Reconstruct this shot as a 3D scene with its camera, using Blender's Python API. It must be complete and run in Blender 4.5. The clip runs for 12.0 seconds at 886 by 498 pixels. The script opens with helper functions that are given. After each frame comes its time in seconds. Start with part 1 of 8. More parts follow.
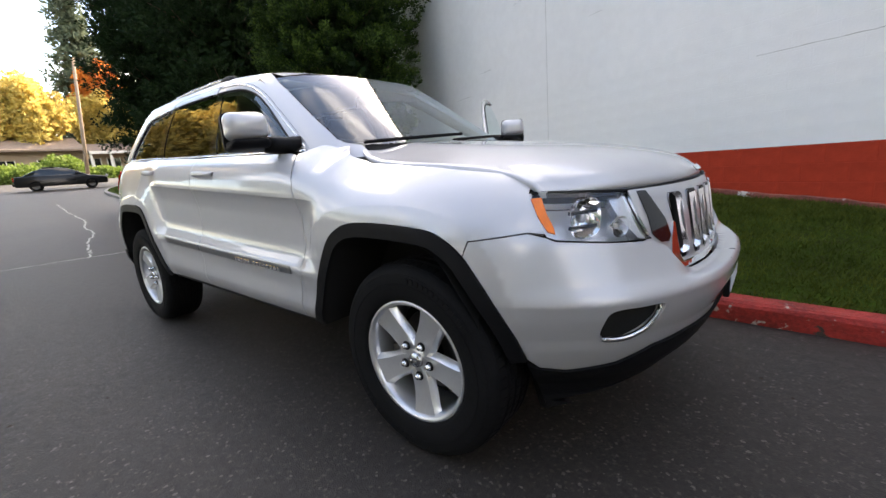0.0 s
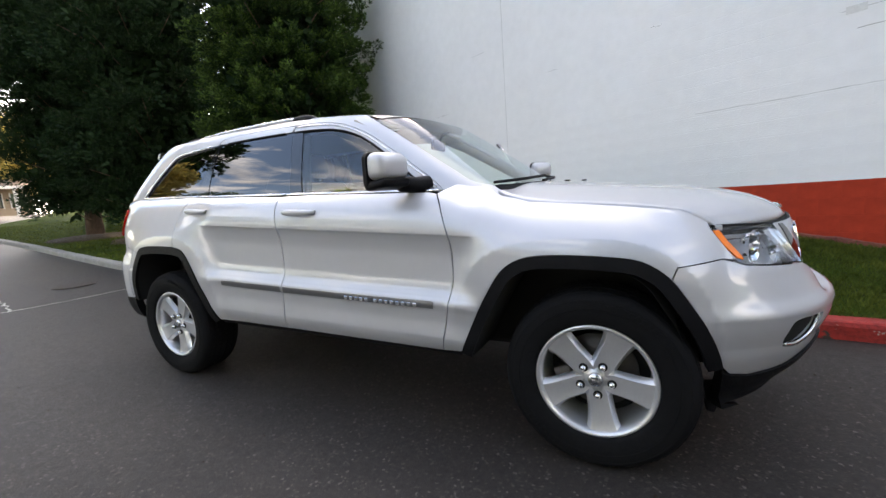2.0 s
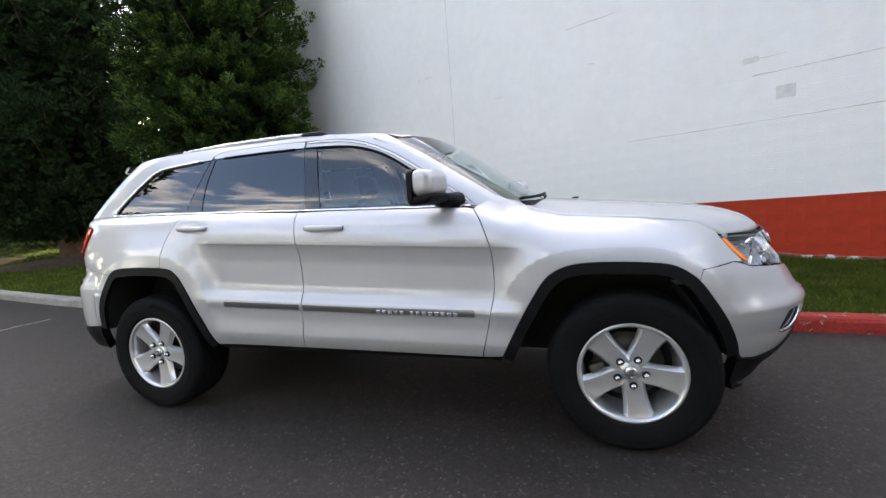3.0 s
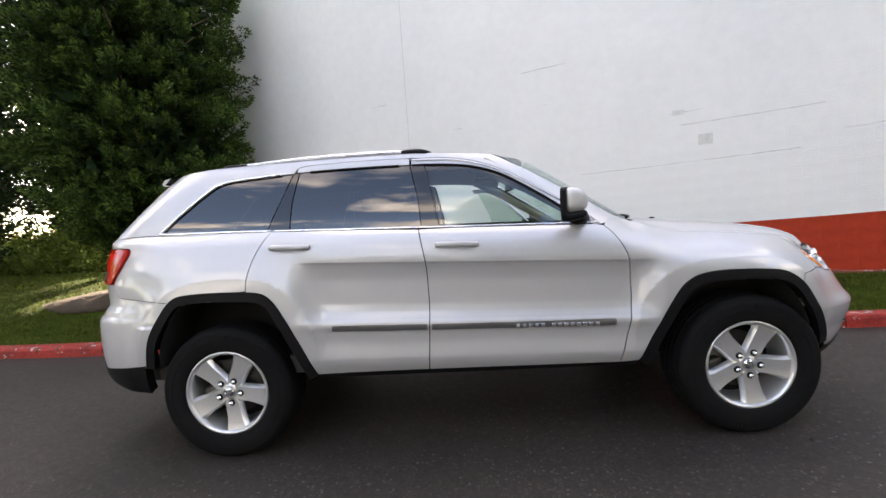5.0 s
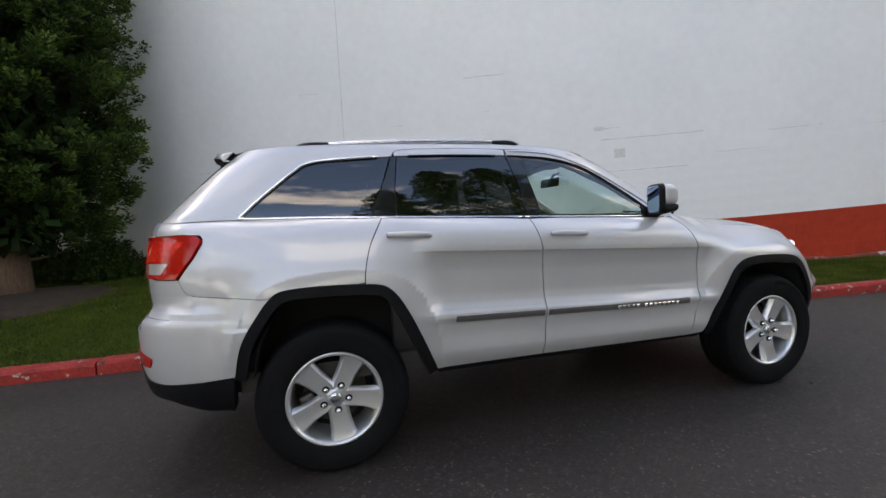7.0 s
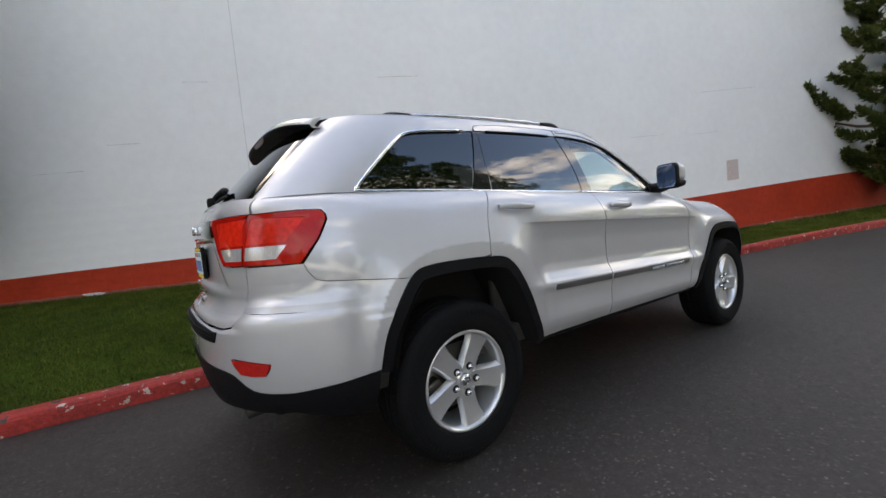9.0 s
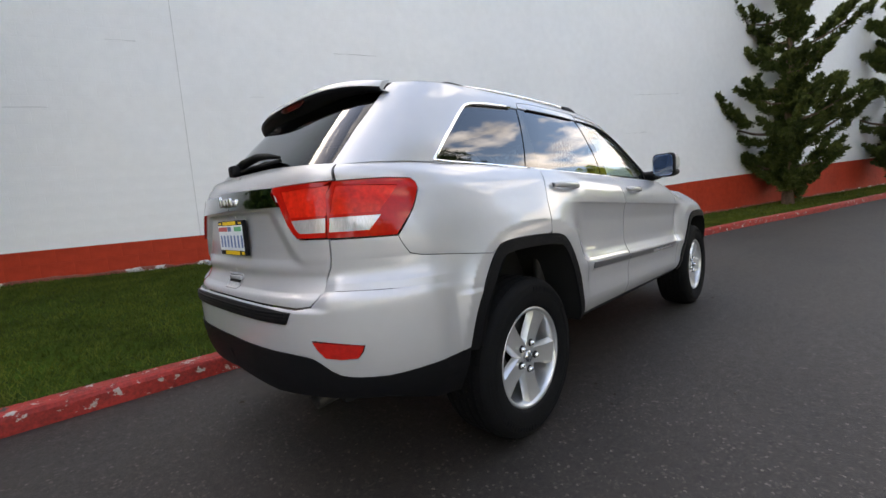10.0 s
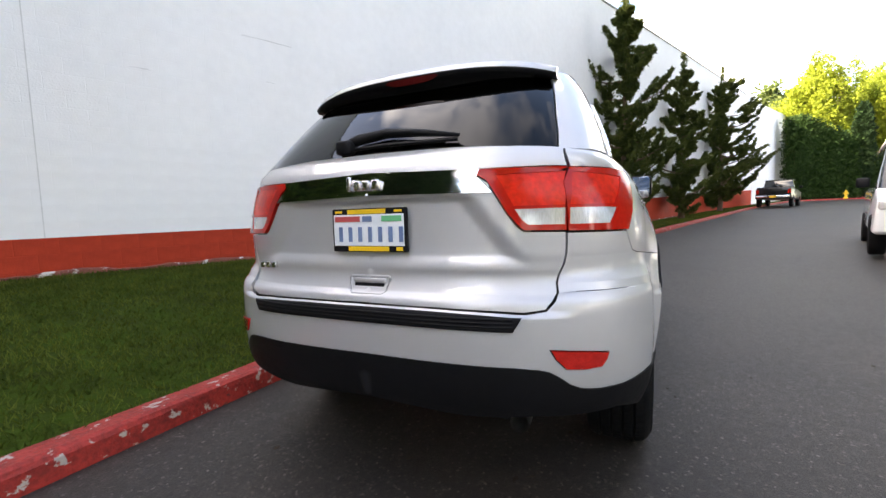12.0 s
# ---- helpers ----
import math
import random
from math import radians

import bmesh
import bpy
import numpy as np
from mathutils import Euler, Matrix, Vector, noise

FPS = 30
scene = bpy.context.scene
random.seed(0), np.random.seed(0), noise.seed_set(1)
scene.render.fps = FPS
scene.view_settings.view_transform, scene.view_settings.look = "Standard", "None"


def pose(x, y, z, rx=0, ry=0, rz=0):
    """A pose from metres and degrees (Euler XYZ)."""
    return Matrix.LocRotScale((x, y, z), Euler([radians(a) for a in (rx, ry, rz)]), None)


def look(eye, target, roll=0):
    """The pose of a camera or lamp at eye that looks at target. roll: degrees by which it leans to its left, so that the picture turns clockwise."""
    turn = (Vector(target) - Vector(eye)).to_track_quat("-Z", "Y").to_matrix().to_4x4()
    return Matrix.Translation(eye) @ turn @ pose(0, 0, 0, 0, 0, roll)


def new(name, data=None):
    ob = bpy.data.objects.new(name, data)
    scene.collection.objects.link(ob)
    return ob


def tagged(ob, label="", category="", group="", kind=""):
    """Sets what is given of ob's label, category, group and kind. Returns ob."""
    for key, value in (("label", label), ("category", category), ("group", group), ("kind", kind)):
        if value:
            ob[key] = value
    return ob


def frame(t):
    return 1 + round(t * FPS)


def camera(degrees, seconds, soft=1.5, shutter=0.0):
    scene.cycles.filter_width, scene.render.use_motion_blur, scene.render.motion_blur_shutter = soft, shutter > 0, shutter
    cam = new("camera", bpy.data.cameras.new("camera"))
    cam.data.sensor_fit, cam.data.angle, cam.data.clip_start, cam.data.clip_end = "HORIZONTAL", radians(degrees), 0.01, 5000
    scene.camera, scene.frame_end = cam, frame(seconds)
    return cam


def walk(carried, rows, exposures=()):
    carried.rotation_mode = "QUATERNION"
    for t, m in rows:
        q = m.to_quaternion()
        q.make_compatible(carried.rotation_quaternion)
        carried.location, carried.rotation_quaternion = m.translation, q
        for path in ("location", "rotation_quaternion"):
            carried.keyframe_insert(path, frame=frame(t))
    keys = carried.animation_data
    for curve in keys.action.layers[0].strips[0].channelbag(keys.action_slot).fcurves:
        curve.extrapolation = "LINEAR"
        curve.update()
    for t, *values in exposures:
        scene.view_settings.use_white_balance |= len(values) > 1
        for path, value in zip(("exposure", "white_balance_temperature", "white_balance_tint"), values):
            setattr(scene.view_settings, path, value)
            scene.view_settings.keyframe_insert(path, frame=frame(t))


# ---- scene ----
cam = camera(94.2, 12.0)
PATH = [
    (0, (2.482, -1.922, 1.109), (1.24, -0.41, 0.695), -4.4),
    (0.5, (2.305, -2.104, 1.117), (1.127, -0.519, 0.802), -4.2),
    (1, (2.131, -2.301, 1.142), (1.075, -0.625, 0.867), -4.7),
    (1.5, (1.908, -2.442, 1.16), (0.901, -0.729, 0.931), -5.0),
    (2, (1.68, -2.589, 1.19), (0.764, -0.831, 0.922), -4.2),
    (2.5, (1.428, -2.768, 1.186), (0.708, -0.917, 0.957), -4.3),
    (3, (1.198, -2.896, 1.207), (0.619, -0.992, 1.007), -4.2),
    (5, (-0.076, -3.165, 1.23), (-0.156, -1.169, 1.134), -4.0),
    (5.5, (-0.407, -3.171, 1.264), (-0.286, -1.18, 1.127), -2.3),
    (6, (-0.778, -3.201, 1.253), (-0.469, -1.228, 1.144), -3.2),
    (6.5, (-1.116, -3.126, 1.231), (-0.653, -1.182, 1.165), -3.5),
    (7, (-1.436, -3.013, 1.237), (-0.906, -1.088, 1.113), -3.1),
    (9, (-2.605, -2.436, 1.142), (-1.46, -0.801, 1.012), -5.6),
    (9.5, (-2.872, -2.227, 1.15), (-1.597, -0.704, 0.923), -4.6),
    (10, (-3.076, -1.963, 1.125), (-1.662, -0.564, 0.92), -4.4),
    (10.5, (-3.257, -1.698, 1.127), (-1.721, -0.435, 0.917), -2.8),
    (11, (-3.45, -1.433, 1.141), (-1.811, -0.315, 0.887), -2.7),
    (11.5, (-3.574, -1.123, 1.116), (-1.817, -0.193, 0.892), -2.9),
    (12, (-3.65, -0.81, 1.102), (-1.829, 0.002, 0.938), -1.6),
]
walk(cam, [(t, look(eye, target, roll)) for t, eye, target, roll in PATH],
     exposures=[(0.0, 2.38, 7900, 15), (2.5, 2.54, 7850, 14), (5.0, 2.64, 8450, 18), (5.5, 2.50, 8350, 18), (6.0, 2.34, 8050, 15), (7.0, 2.20, 8100, 15), (9.0, 2.20, 8100, 14), (10.5, 2.50, 8100, 14), (12.0, 2.72, 8050, 15)])

# ---- sky and sun ----
SUN_WAY = Vector((-0.330, 0.800, 0.530)).normalized()   # towards the sun, low behind the building
world = bpy.data.worlds.new("sky")
scene.world = world
world.use_nodes = True
nt = world.node_tree
nt.nodes.clear()
out = nt.nodes.new("ShaderNodeOutputWorld")
bg = nt.nodes.new("ShaderNodeBackground")
sky = nt.nodes.new("ShaderNodeTexSky")
sky.sky_type = "NISHITA"
sky.sun_disc = False
sky.sun_elevation = math.asin(SUN_WAY.z)
sky.sun_rotation = math.atan2(SUN_WAY.x, SUN_WAY.y)
sky.air_density, sky.dust_density, sky.ozone_density = 1.0, 1.2, 1.8
co = nt.nodes.new("ShaderNodeTexCoord")
mp = nt.nodes.new("ShaderNodeMapping")
mp.inputs["Scale"].default_value = (1.0, 1.0, 2.6)
mp.inputs["Location"].default_value = (0.9, 0.35, 0.15)
cl = nt.nodes.new("ShaderNodeTexNoise")
cl.inputs["Scale"].default_value, cl.inputs["Detail"].default_value, cl.inputs["Roughness"].default_value = 2.4, 9.0, 0.56
rp = nt.nodes.new("ShaderNodeValToRGB")
rp.color_ramp.elements[0].position, rp.color_ramp.elements[0].color = 0.505, (0, 0, 0, 1)
rp.color_ramp.elements[1].position, rp.color_ramp.elements[1].color = 0.605, (1, 1, 1, 1)
mx = nt.nodes.new("ShaderNodeMix")
mx.data_type = "RGBA"
# clouds shine brighter towards the sun
dt = nt.nodes.new("ShaderNodeVectorMath")
dt.operation = "DOT_PRODUCT"
dt.inputs[1].default_value = SUN_WAY
gr = nt.nodes.new("ShaderNodeValToRGB")
gr.color_ramp.interpolation = "EASE"
gr.color_ramp.elements[0].position, gr.color_ramp.elements[0].color = 0.30, (0.29, 0.29, 0.295, 1)
gr.color_ramp.elements[1].position, gr.color_ramp.elements[1].color = 1.0, (1.0, 0.98, 0.95, 1)
am = nt.nodes.new("ShaderNodeVectorMath")
am.operation = "SCALE"
am.inputs["Scale"].default_value = 27.0
nt.links.new(co.outputs["Generated"], dt.inputs[0])
nt.links.new(dt.outputs["Value"], gr.inputs["Fac"])
# the clouds' own folds: bright tops, greyer hollows
fold = nt.nodes.new("ShaderNodeTexNoise")
fold.inputs["Scale"].default_value, fold.inputs["Detail"].default_value = 5.5, 6.0
shade = nt.nodes.new("ShaderNodeMapRange")
shade.inputs["From Min"].default_value, shade.inputs["From Max"].default_value = 0.35, 0.65
shade.inputs["To Min"].default_value, shade.inputs["To Max"].default_value = 0.55, 1.15
lit = nt.nodes.new("ShaderNodeVectorMath")
lit.operation = "SCALE"
nt.links.new(mp.outputs["Vector"], fold.inputs["Vector"])
nt.links.new(fold.outputs["Fac"], shade.inputs["Value"])
nt.links.new(shade.outputs["Result"], lit.inputs["Scale"])
nt.links.new(gr.outputs["Color"], lit.inputs[0])
nt.links.new(lit.outputs["Vector"], am.inputs[0])
nt.links.new(am.outputs["Vector"], mx.inputs["B"])
nt.links.new(co.outputs["Generated"], mp.inputs["Vector"])
nt.links.new(mp.outputs["Vector"], cl.inputs["Vector"])
nt.links.new(cl.outputs["Fac"], rp.inputs["Fac"])
# the cloud cover thins out overhead
up = nt.nodes.new("ShaderNodeSeparateXYZ")
thin = nt.nodes.new("ShaderNodeMapRange")
thin.interpolation_type = "SMOOTHSTEP"
thin.inputs["From Min"].default_value, thin.inputs["From Max"].default_value = 0.66, 0.92
thin.inputs["To Min"].default_value, thin.inputs["To Max"].default_value = 1.0, 0.22
cover = nt.nodes.new("ShaderNodeMath")
cover.operation = "MULTIPLY"
nt.links.new(co.outputs["Generated"], up.inputs["Vector"])
nt.links.new(up.outputs["Z"], thin.inputs["Value"])
nt.links.new(rp.outputs["Color"], cover.inputs[0])
nt.links.new(thin.outputs["Result"], cover.inputs[1])
nt.links.new(cover.outputs["Value"], mx.inputs["Factor"])
nt.links.new(sky.outputs["Color"], mx.inputs["A"])
nt.links.new(mx.outputs["Result"], bg.inputs["Color"])
nt.links.new(bg.outputs["Background"], out.inputs["Surface"])
bg.inputs["Strength"].default_value = 0.15
sun = new("sun", bpy.data.lights.new("sun", "SUN"))
sun.data.energy, sun.data.angle, sun.data.color = 4.5, radians(0.5), (1.0, 0.93, 0.82)
sun.matrix_world = look((0, 0, 30), Vector((0, 0, 30)) - SUN_WAY)

# ---- materials ----
def mat(name, color, rough=0.6, metal=0.0, var=0.0, scale=8.0, bump=0.0, bscale=60.0, coat=0.0, rvar=0.0, spec=0.5, color2=None, stretch=(1, 1, 1), trans=0.0, ior=1.45, alpha=1.0):
    """A surface with a base colour, two scales of variation and fine relief, in object space."""
    m = bpy.data.materials.new(name)
    m.use_nodes = True
    t = m.node_tree
    b = t.nodes["Principled BSDF"]
    b.inputs["Base Color"].default_value = (*color, 1)
    b.inputs["Roughness"].default_value = rough
    b.inputs["Metallic"].default_value = metal
    b.inputs["Coat Weight"].default_value = coat
    b.inputs["Coat Roughness"].default_value = 0.03
    b.inputs["Specular IOR Level"].default_value = spec
    b.inputs["Transmission Weight"].default_value = trans
    b.inputs["IOR"].default_value = ior
    b.inputs["Alpha"].default_value = alpha
    if not (var or bump or rvar):
        return m
    tc = t.nodes.new("ShaderNodeTexCoord")
    mp = t.nodes.new("ShaderNodeMapping")
    mp.inputs["Scale"].default_value = stretch
    t.links.new(tc.outputs["Object"], mp.inputs["Vector"])
    def nz(sc, det=5.0):
        n = t.nodes.new("ShaderNodeTexNoise")
        n.inputs["Scale"].default_value, n.inputs["Detail"].default_value = sc, det
        t.links.new(mp.outputs["Vector"], n.inputs["Vector"])
        return n
    if var:
        a, c = nz(scale), nz(scale * 7.3)
        mixed = t.nodes.new("ShaderNodeMath")
        mixed.operation = "MULTIPLY_ADD"
        t.links.new(c.outputs["Fac"], mixed.inputs[0])
        mixed.inputs[1].default_value = 0.5
        half = t.nodes.new("ShaderNodeMath")
        half.operation = "MULTIPLY"
        half.inputs[1].default_value = 0.5
        t.links.new(a.outputs["Fac"], half.inputs[0])
        t.links.new(half.outputs[0], mixed.inputs[2])
        r = t.nodes.new("ShaderNodeMapRange")
        r.inputs["From Min"].default_value, r.inputs["From Max"].default_value = 0.34, 0.66
        t.links.new(mixed.outputs[0], r.inputs["Value"])
        x = t.nodes.new("ShaderNodeMix")
        x.data_type = "RGBA"
        lo = color2 or tuple(v * (1 - var) for v in color)
        hi = color if color2 else tuple(min(1, v * (1 + var)) for v in color)
        x.inputs["A"].default_value, x.inputs["B"].default_value = (*lo, 1), (*hi, 1)
        t.links.new(r.outputs["Result"], x.inputs["Factor"])
        t.links.new(x.outputs["Result"], b.inputs["Base Color"])
    if rvar:
        n = nz(scale * 2.1)
        r = t.nodes.new("ShaderNodeMapRange")
        r.inputs["To Min"].default_value, r.inputs["To Max"].default_value = max(0.0, rough - rvar), min(1.0, rough + rvar)
        t.links.new(n.outputs["Fac"], r.inputs["Value"])
        t.links.new(r.outputs["Result"], b.inputs["Roughness"])
    if bump:
        n = nz(bscale, 4.0)
        bp = t.nodes.new("ShaderNodeBump")
        bp.inputs["Strength"].default_value, bp.inputs["Distance"].default_value = 1.0, bump
        t.links.new(n.outputs["Fac"], bp.inputs["Height"])
        t.links.new(bp.outputs["Normal"], b.inputs["Normal"])
    return m


def asphalt_mat():
    """Worn asphalt: dark binder, pale and dark stone specks, large faded patches."""
    m = mat("asphalt", (0.06, 0.055, 0.05), 0.62, 0, bump=0.0035, bscale=160.0, rvar=0.1)
    t = m.node_tree
    b = t.nodes["Principled BSDF"]
    tc = t.nodes.new("ShaderNodeTexCoord")
    vo = t.nodes.new("ShaderNodeTexVoronoi")
    vo.inputs["Scale"].default_value = 95.0
    big = t.nodes.new("ShaderNodeTexNoise")
    big.inputs["Scale"].default_value, big.inputs["Detail"].default_value = 0.7, 6.0
    fine = t.nodes.new("ShaderNodeTexNoise")
    fine.inputs["Scale"].default_value, fine.inputs["Detail"].default_value = 45.0, 4.0
    for n in (vo, big, fine):
        t.links.new(tc.outputs["Object"], n.inputs["Vector"])
    rp = t.nodes.new("ShaderNodeValToRGB")
    e = rp.color_ramp.elements
    e[0].position, e[0].color = 0.0, (0.0190, 0.0150, 0.0120, 1)
    e[1].position, e[1].color = 1.0, (0.12, 0.105, 0.09, 1)
    for p, c in ((0.45, (0.0235, 0.0189, 0.0153, 1)), (0.88, (0.0288, 0.0232, 0.0189, 1)), (0.975, (0.060, 0.050, 0.041, 1))):
        k = e.new(p)
        k.color = c
    sep = t.nodes.new("ShaderNodeSeparateColor")
    t.links.new(vo.outputs["Color"], sep.inputs["Color"])
    t.links.new(sep.outputs["Red"], rp.inputs["Fac"])
    r = t.nodes.new("ShaderNodeMapRange")
    r.inputs["From Min"].default_value, r.inputs["From Max"].default_value = 0.3, 0.7
    r.inputs["To Min"].default_value, r.inputs["To Max"].default_value = 0.72, 1.2
    t.links.new(big.outputs["Fac"], r.inputs["Value"])
    r2 = t.nodes.new("ShaderNodeMapRange")
    r2.inputs["From Min"].default_value, r2.inputs["From Max"].default_value = 0.3, 0.7
    r2.inputs["To Min"].default_value, r2.inputs["To Max"].default_value = 0.75, 1.2
    t.links.new(fine.outputs["Fac"], r2.inputs["Value"])
    mu = t.nodes.new("ShaderNodeMath")
    mu.operation = "MULTIPLY"
    t.links.new(r.outputs["Result"], mu.inputs[0])
    t.links.new(r2.outputs["Result"], mu.inputs[1])
    x = t.nodes.new("ShaderNodeVectorMath")
    x.operation = "SCALE"
    t.links.new(rp.outputs["Color"], x.inputs[0])
    t.links.new(mu.outputs[0], x.inputs["Scale"])
    t.links.new(x.outputs["Vector"], b.inputs["Base Color"])
    return m


def leaf_mat(name, dark, light, rough=0.55, through_light=0.15):
    """Foliage: each leaf or clump takes its own shade between two greens."""
    m = bpy.data.materials.new(name)
    m.use_nodes = True
    t = m.node_tree
    b = t.nodes["Principled BSDF"]
    b.inputs["Roughness"].default_value = rough
    b.inputs["Specular IOR Level"].default_value = 0.10
    g = t.nodes.new("ShaderNodeNewGeometry")
    tc = t.nodes.new("ShaderNodeTexCoord")
    n = t.nodes.new("ShaderNodeTexNoise")
    n.inputs["Scale"].default_value = 2.6
    t.links.new(tc.outputs["Object"], n.inputs["Vector"])
    a = t.nodes.new("ShaderNodeMath")
    a.operation = "MULTIPLY_ADD"
    a.inputs[1].default_value = 0.42
    t.links.new(g.outputs["Random Per Island"], a.inputs[0])
    s = t.nodes.new("ShaderNodeMapRange")
    s.inputs["From Min"].default_value, s.inputs["From Max"].default_value = 0.35, 0.65
    s.inputs["To Min"].default_value, s.inputs["To Max"].default_value = 0.0, 0.58
    t.links.new(n.outputs["Fac"], s.inputs["Value"])
    t.links.new(s.outputs["Result"], a.inputs[2])
    x = t.nodes.new("ShaderNodeMix")
    x.data_type = "RGBA"
    x.inputs["A"].default_value, x.inputs["B"].default_value = (*dark, 1), (*light, 1)
    t.links.new(a.outputs[0], x.inputs["Factor"])
    t.links.new(x.outputs["Result"], b.inputs["Base Color"])
    tr = t.nodes.new("ShaderNodeBsdfTranslucent")
    t.links.new(x.outputs["Result"], tr.inputs["Color"])
    ms = t.nodes.new("ShaderNodeMixShader")
    ms.inputs["Fac"].default_value = through_light
    t.links.new(b.outputs["BSDF"], ms.inputs[1])
    t.links.new(tr.outputs["BSDF"], ms.inputs[2])
    t.links.new(ms.outputs["Shader"], t.nodes["Material Output"].inputs["Surface"])
    return m


M_ASPHALT = asphalt_mat()
M_WALL = mat("white_masonry_paint", (0.80, 0.80, 0.795), 0.75, var=0.035, scale=0.9, bump=0.0022, bscale=45.0, spec=0.3)
M_BAND = mat("red_masonry_paint", (0.42, 0.040, 0.016), 0.75, var=0.16, scale=1.2, bump=0.003, bscale=45.0, spec=0.25)
M_CAP = mat("weathered_wall_cap", (0.30, 0.29, 0.27), 0.9, var=0.3, scale=3.0, bump=0.008, bscale=30.0)
M_FOOT = mat("bare_concrete_footing", (0.24, 0.075, 0.055), 0.9, var=0.35, scale=5.0, bump=0.01, bscale=40.0)
M_KERB_RED = mat("red_kerb_paint", (0.30, 0.020, 0.014), 0.7, var=0.45, scale=6.0, bump=0.006, bscale=70.0)
def chipped(m, under, lo, hi, scale):
    """Lets the ground under a paint show through in chips of their own shape."""
    t = m.node_tree
    b = t.nodes["Principled BSDF"]
    src = b.inputs["Base Color"].links[0].from_socket
    tc = t.nodes.new("ShaderNodeTexCoord")
    n = t.nodes.new("ShaderNodeTexNoise")
    n.inputs["Scale"].default_value, n.inputs["Detail"].default_value, n.inputs["Roughness"].default_value = scale, 8.0, 0.65
    t.links.new(tc.outputs["Object"], n.inputs["Vector"])
    r = t.nodes.new("ShaderNodeMapRange")
    r.inputs["From Min"].default_value, r.inputs["From Max"].default_value = lo, hi
    t.links.new(n.outputs["Fac"], r.inputs["Value"])
    x = t.nodes.new("ShaderNodeMix")
    x.data_type = "RGBA"
    x.inputs["B"].default_value = (*under, 1)
    t.links.new(src, x.inputs["A"])
    t.links.new(r.outputs["Result"], x.inputs["Factor"])
    t.links.new(x.outputs["Result"], b.inputs["Base Color"])
    return m


chipped(M_KERB_RED, (0.42, 0.37, 0.33), 0.60, 0.63, 11.0)
chipped(M_KERB_RED, (0.045, 0.035, 0.03), 0.61, 0.65, 6.0)
chipped(M_FOOT, (0.62, 0.58, 0.54), 0.57, 0.61, 3.0)
M_KERB = mat("kerb_concrete", (0.25, 0.24, 0.22), 0.9, var=0.25, scale=4.0, bump=0.006, bscale=70.0)
M_SOIL = mat("lawn_soil", (0.034, 0.064, 0.006), 0.95, var=0.5, scale=1.4, bump=0.03, bscale=25.0, color2=(0.024, 0.030, 0.006), spec=0.05)
M_GRASS = leaf_mat("grass_blades", (0.036, 0.057, 0.009), (0.110, 0.130, 0.022), 0.9, 0.25)
M_BARK = mat("bark", (0.13, 0.085, 0.06), 0.9, var=0.4, scale=6.0, bump=0.03, bscale=22.0, stretch=(1, 1, 0.25))
M_CEDAR = leaf_mat("cedar_foliage", (0.014, 0.030, 0.009), (0.050, 0.088, 0.020), 0.6, 0.12)
# paler green: the light on the tuft ends is put into this colour
M_CEDAR_TIP = leaf_mat("lit_cedar_tips", (0.045, 0.085, 0.018), (0.115, 0.180, 0.036), 0.6, 0.18)
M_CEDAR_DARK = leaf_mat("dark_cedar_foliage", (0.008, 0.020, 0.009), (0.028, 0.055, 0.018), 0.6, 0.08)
M_JUNIPER = leaf_mat("juniper_foliage", (0.030, 0.045, 0.013), (0.105, 0.128, 0.032), 0.6, 0.18)
# pale grey-green: the haze of distance is put into this colour
M_SPRUCE = leaf_mat("hazed_spruce_needles", (0.07, 0.095, 0.06), (0.17, 0.20, 0.13), 0.7, 0.25)
M_YELLOW = leaf_mat("autumn_yellow_leaves", (0.46, 0.33, 0.09), (0.76, 0.62, 0.21), 0.6, 0.45)
M_ORANGE = leaf_mat("autumn_orange_leaves", (0.45, 0.12, 0.03), (0.65, 0.26, 0.05), 0.6, 0.3)
M_LIME = leaf_mat("yellow_green_leaves", (0.13, 0.19, 0.02), (0.36, 0.40, 0.05), 0.6, 0.3)
# dark green, made darker for the shade over the end hedge
M_HEDGE = leaf_mat("hedge_leaves", (0.014, 0.034, 0.009), (0.038, 0.075, 0.017), 0.6, 0.12)
M_SHRUB = leaf_mat("sunlit_shrub_leaves", (0.09, 0.15, 0.03), (0.24, 0.31, 0.07), 0.6, 0.25)
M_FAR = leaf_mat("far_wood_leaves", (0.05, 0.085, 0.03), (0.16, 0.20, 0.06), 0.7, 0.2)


def link(name, bm, material, parent=None, label="", smooth=False):
    me = bpy.data.meshes.new(name)
    bm.to_mesh(me)
    bm.free()
    if smooth:
        me.shade_smooth()
    for m in material if isinstance(material, (list, tuple)) else (material,):
        me.materials.append(m)
    ob = new(name, me)
    if parent:
        ob.parent = parent
    if label:
        ob["label"] = label
    return ob


def part(name, bm, material, parent, label="", smooth=False):
    """One mesh under a thing or under a part."""
    return link(name, bm, material, parent, label, smooth)


def from_arrays(name, verts, faces, material, parent=None, smooth=False):
    me = bpy.data.meshes.new(name)
    me.from_pydata([tuple(v) for v in np.asarray(verts).tolist()], [], [tuple(q) for q in (faces.tolist() if hasattr(faces, "tolist") else faces)])
    if smooth:
        me.shade_smooth()
    for m in material if isinstance(material, (list, tuple)) else (material,):
        me.materials.append(m)
    ob = new(name, me)
    if parent:
        ob.parent = parent
    return ob


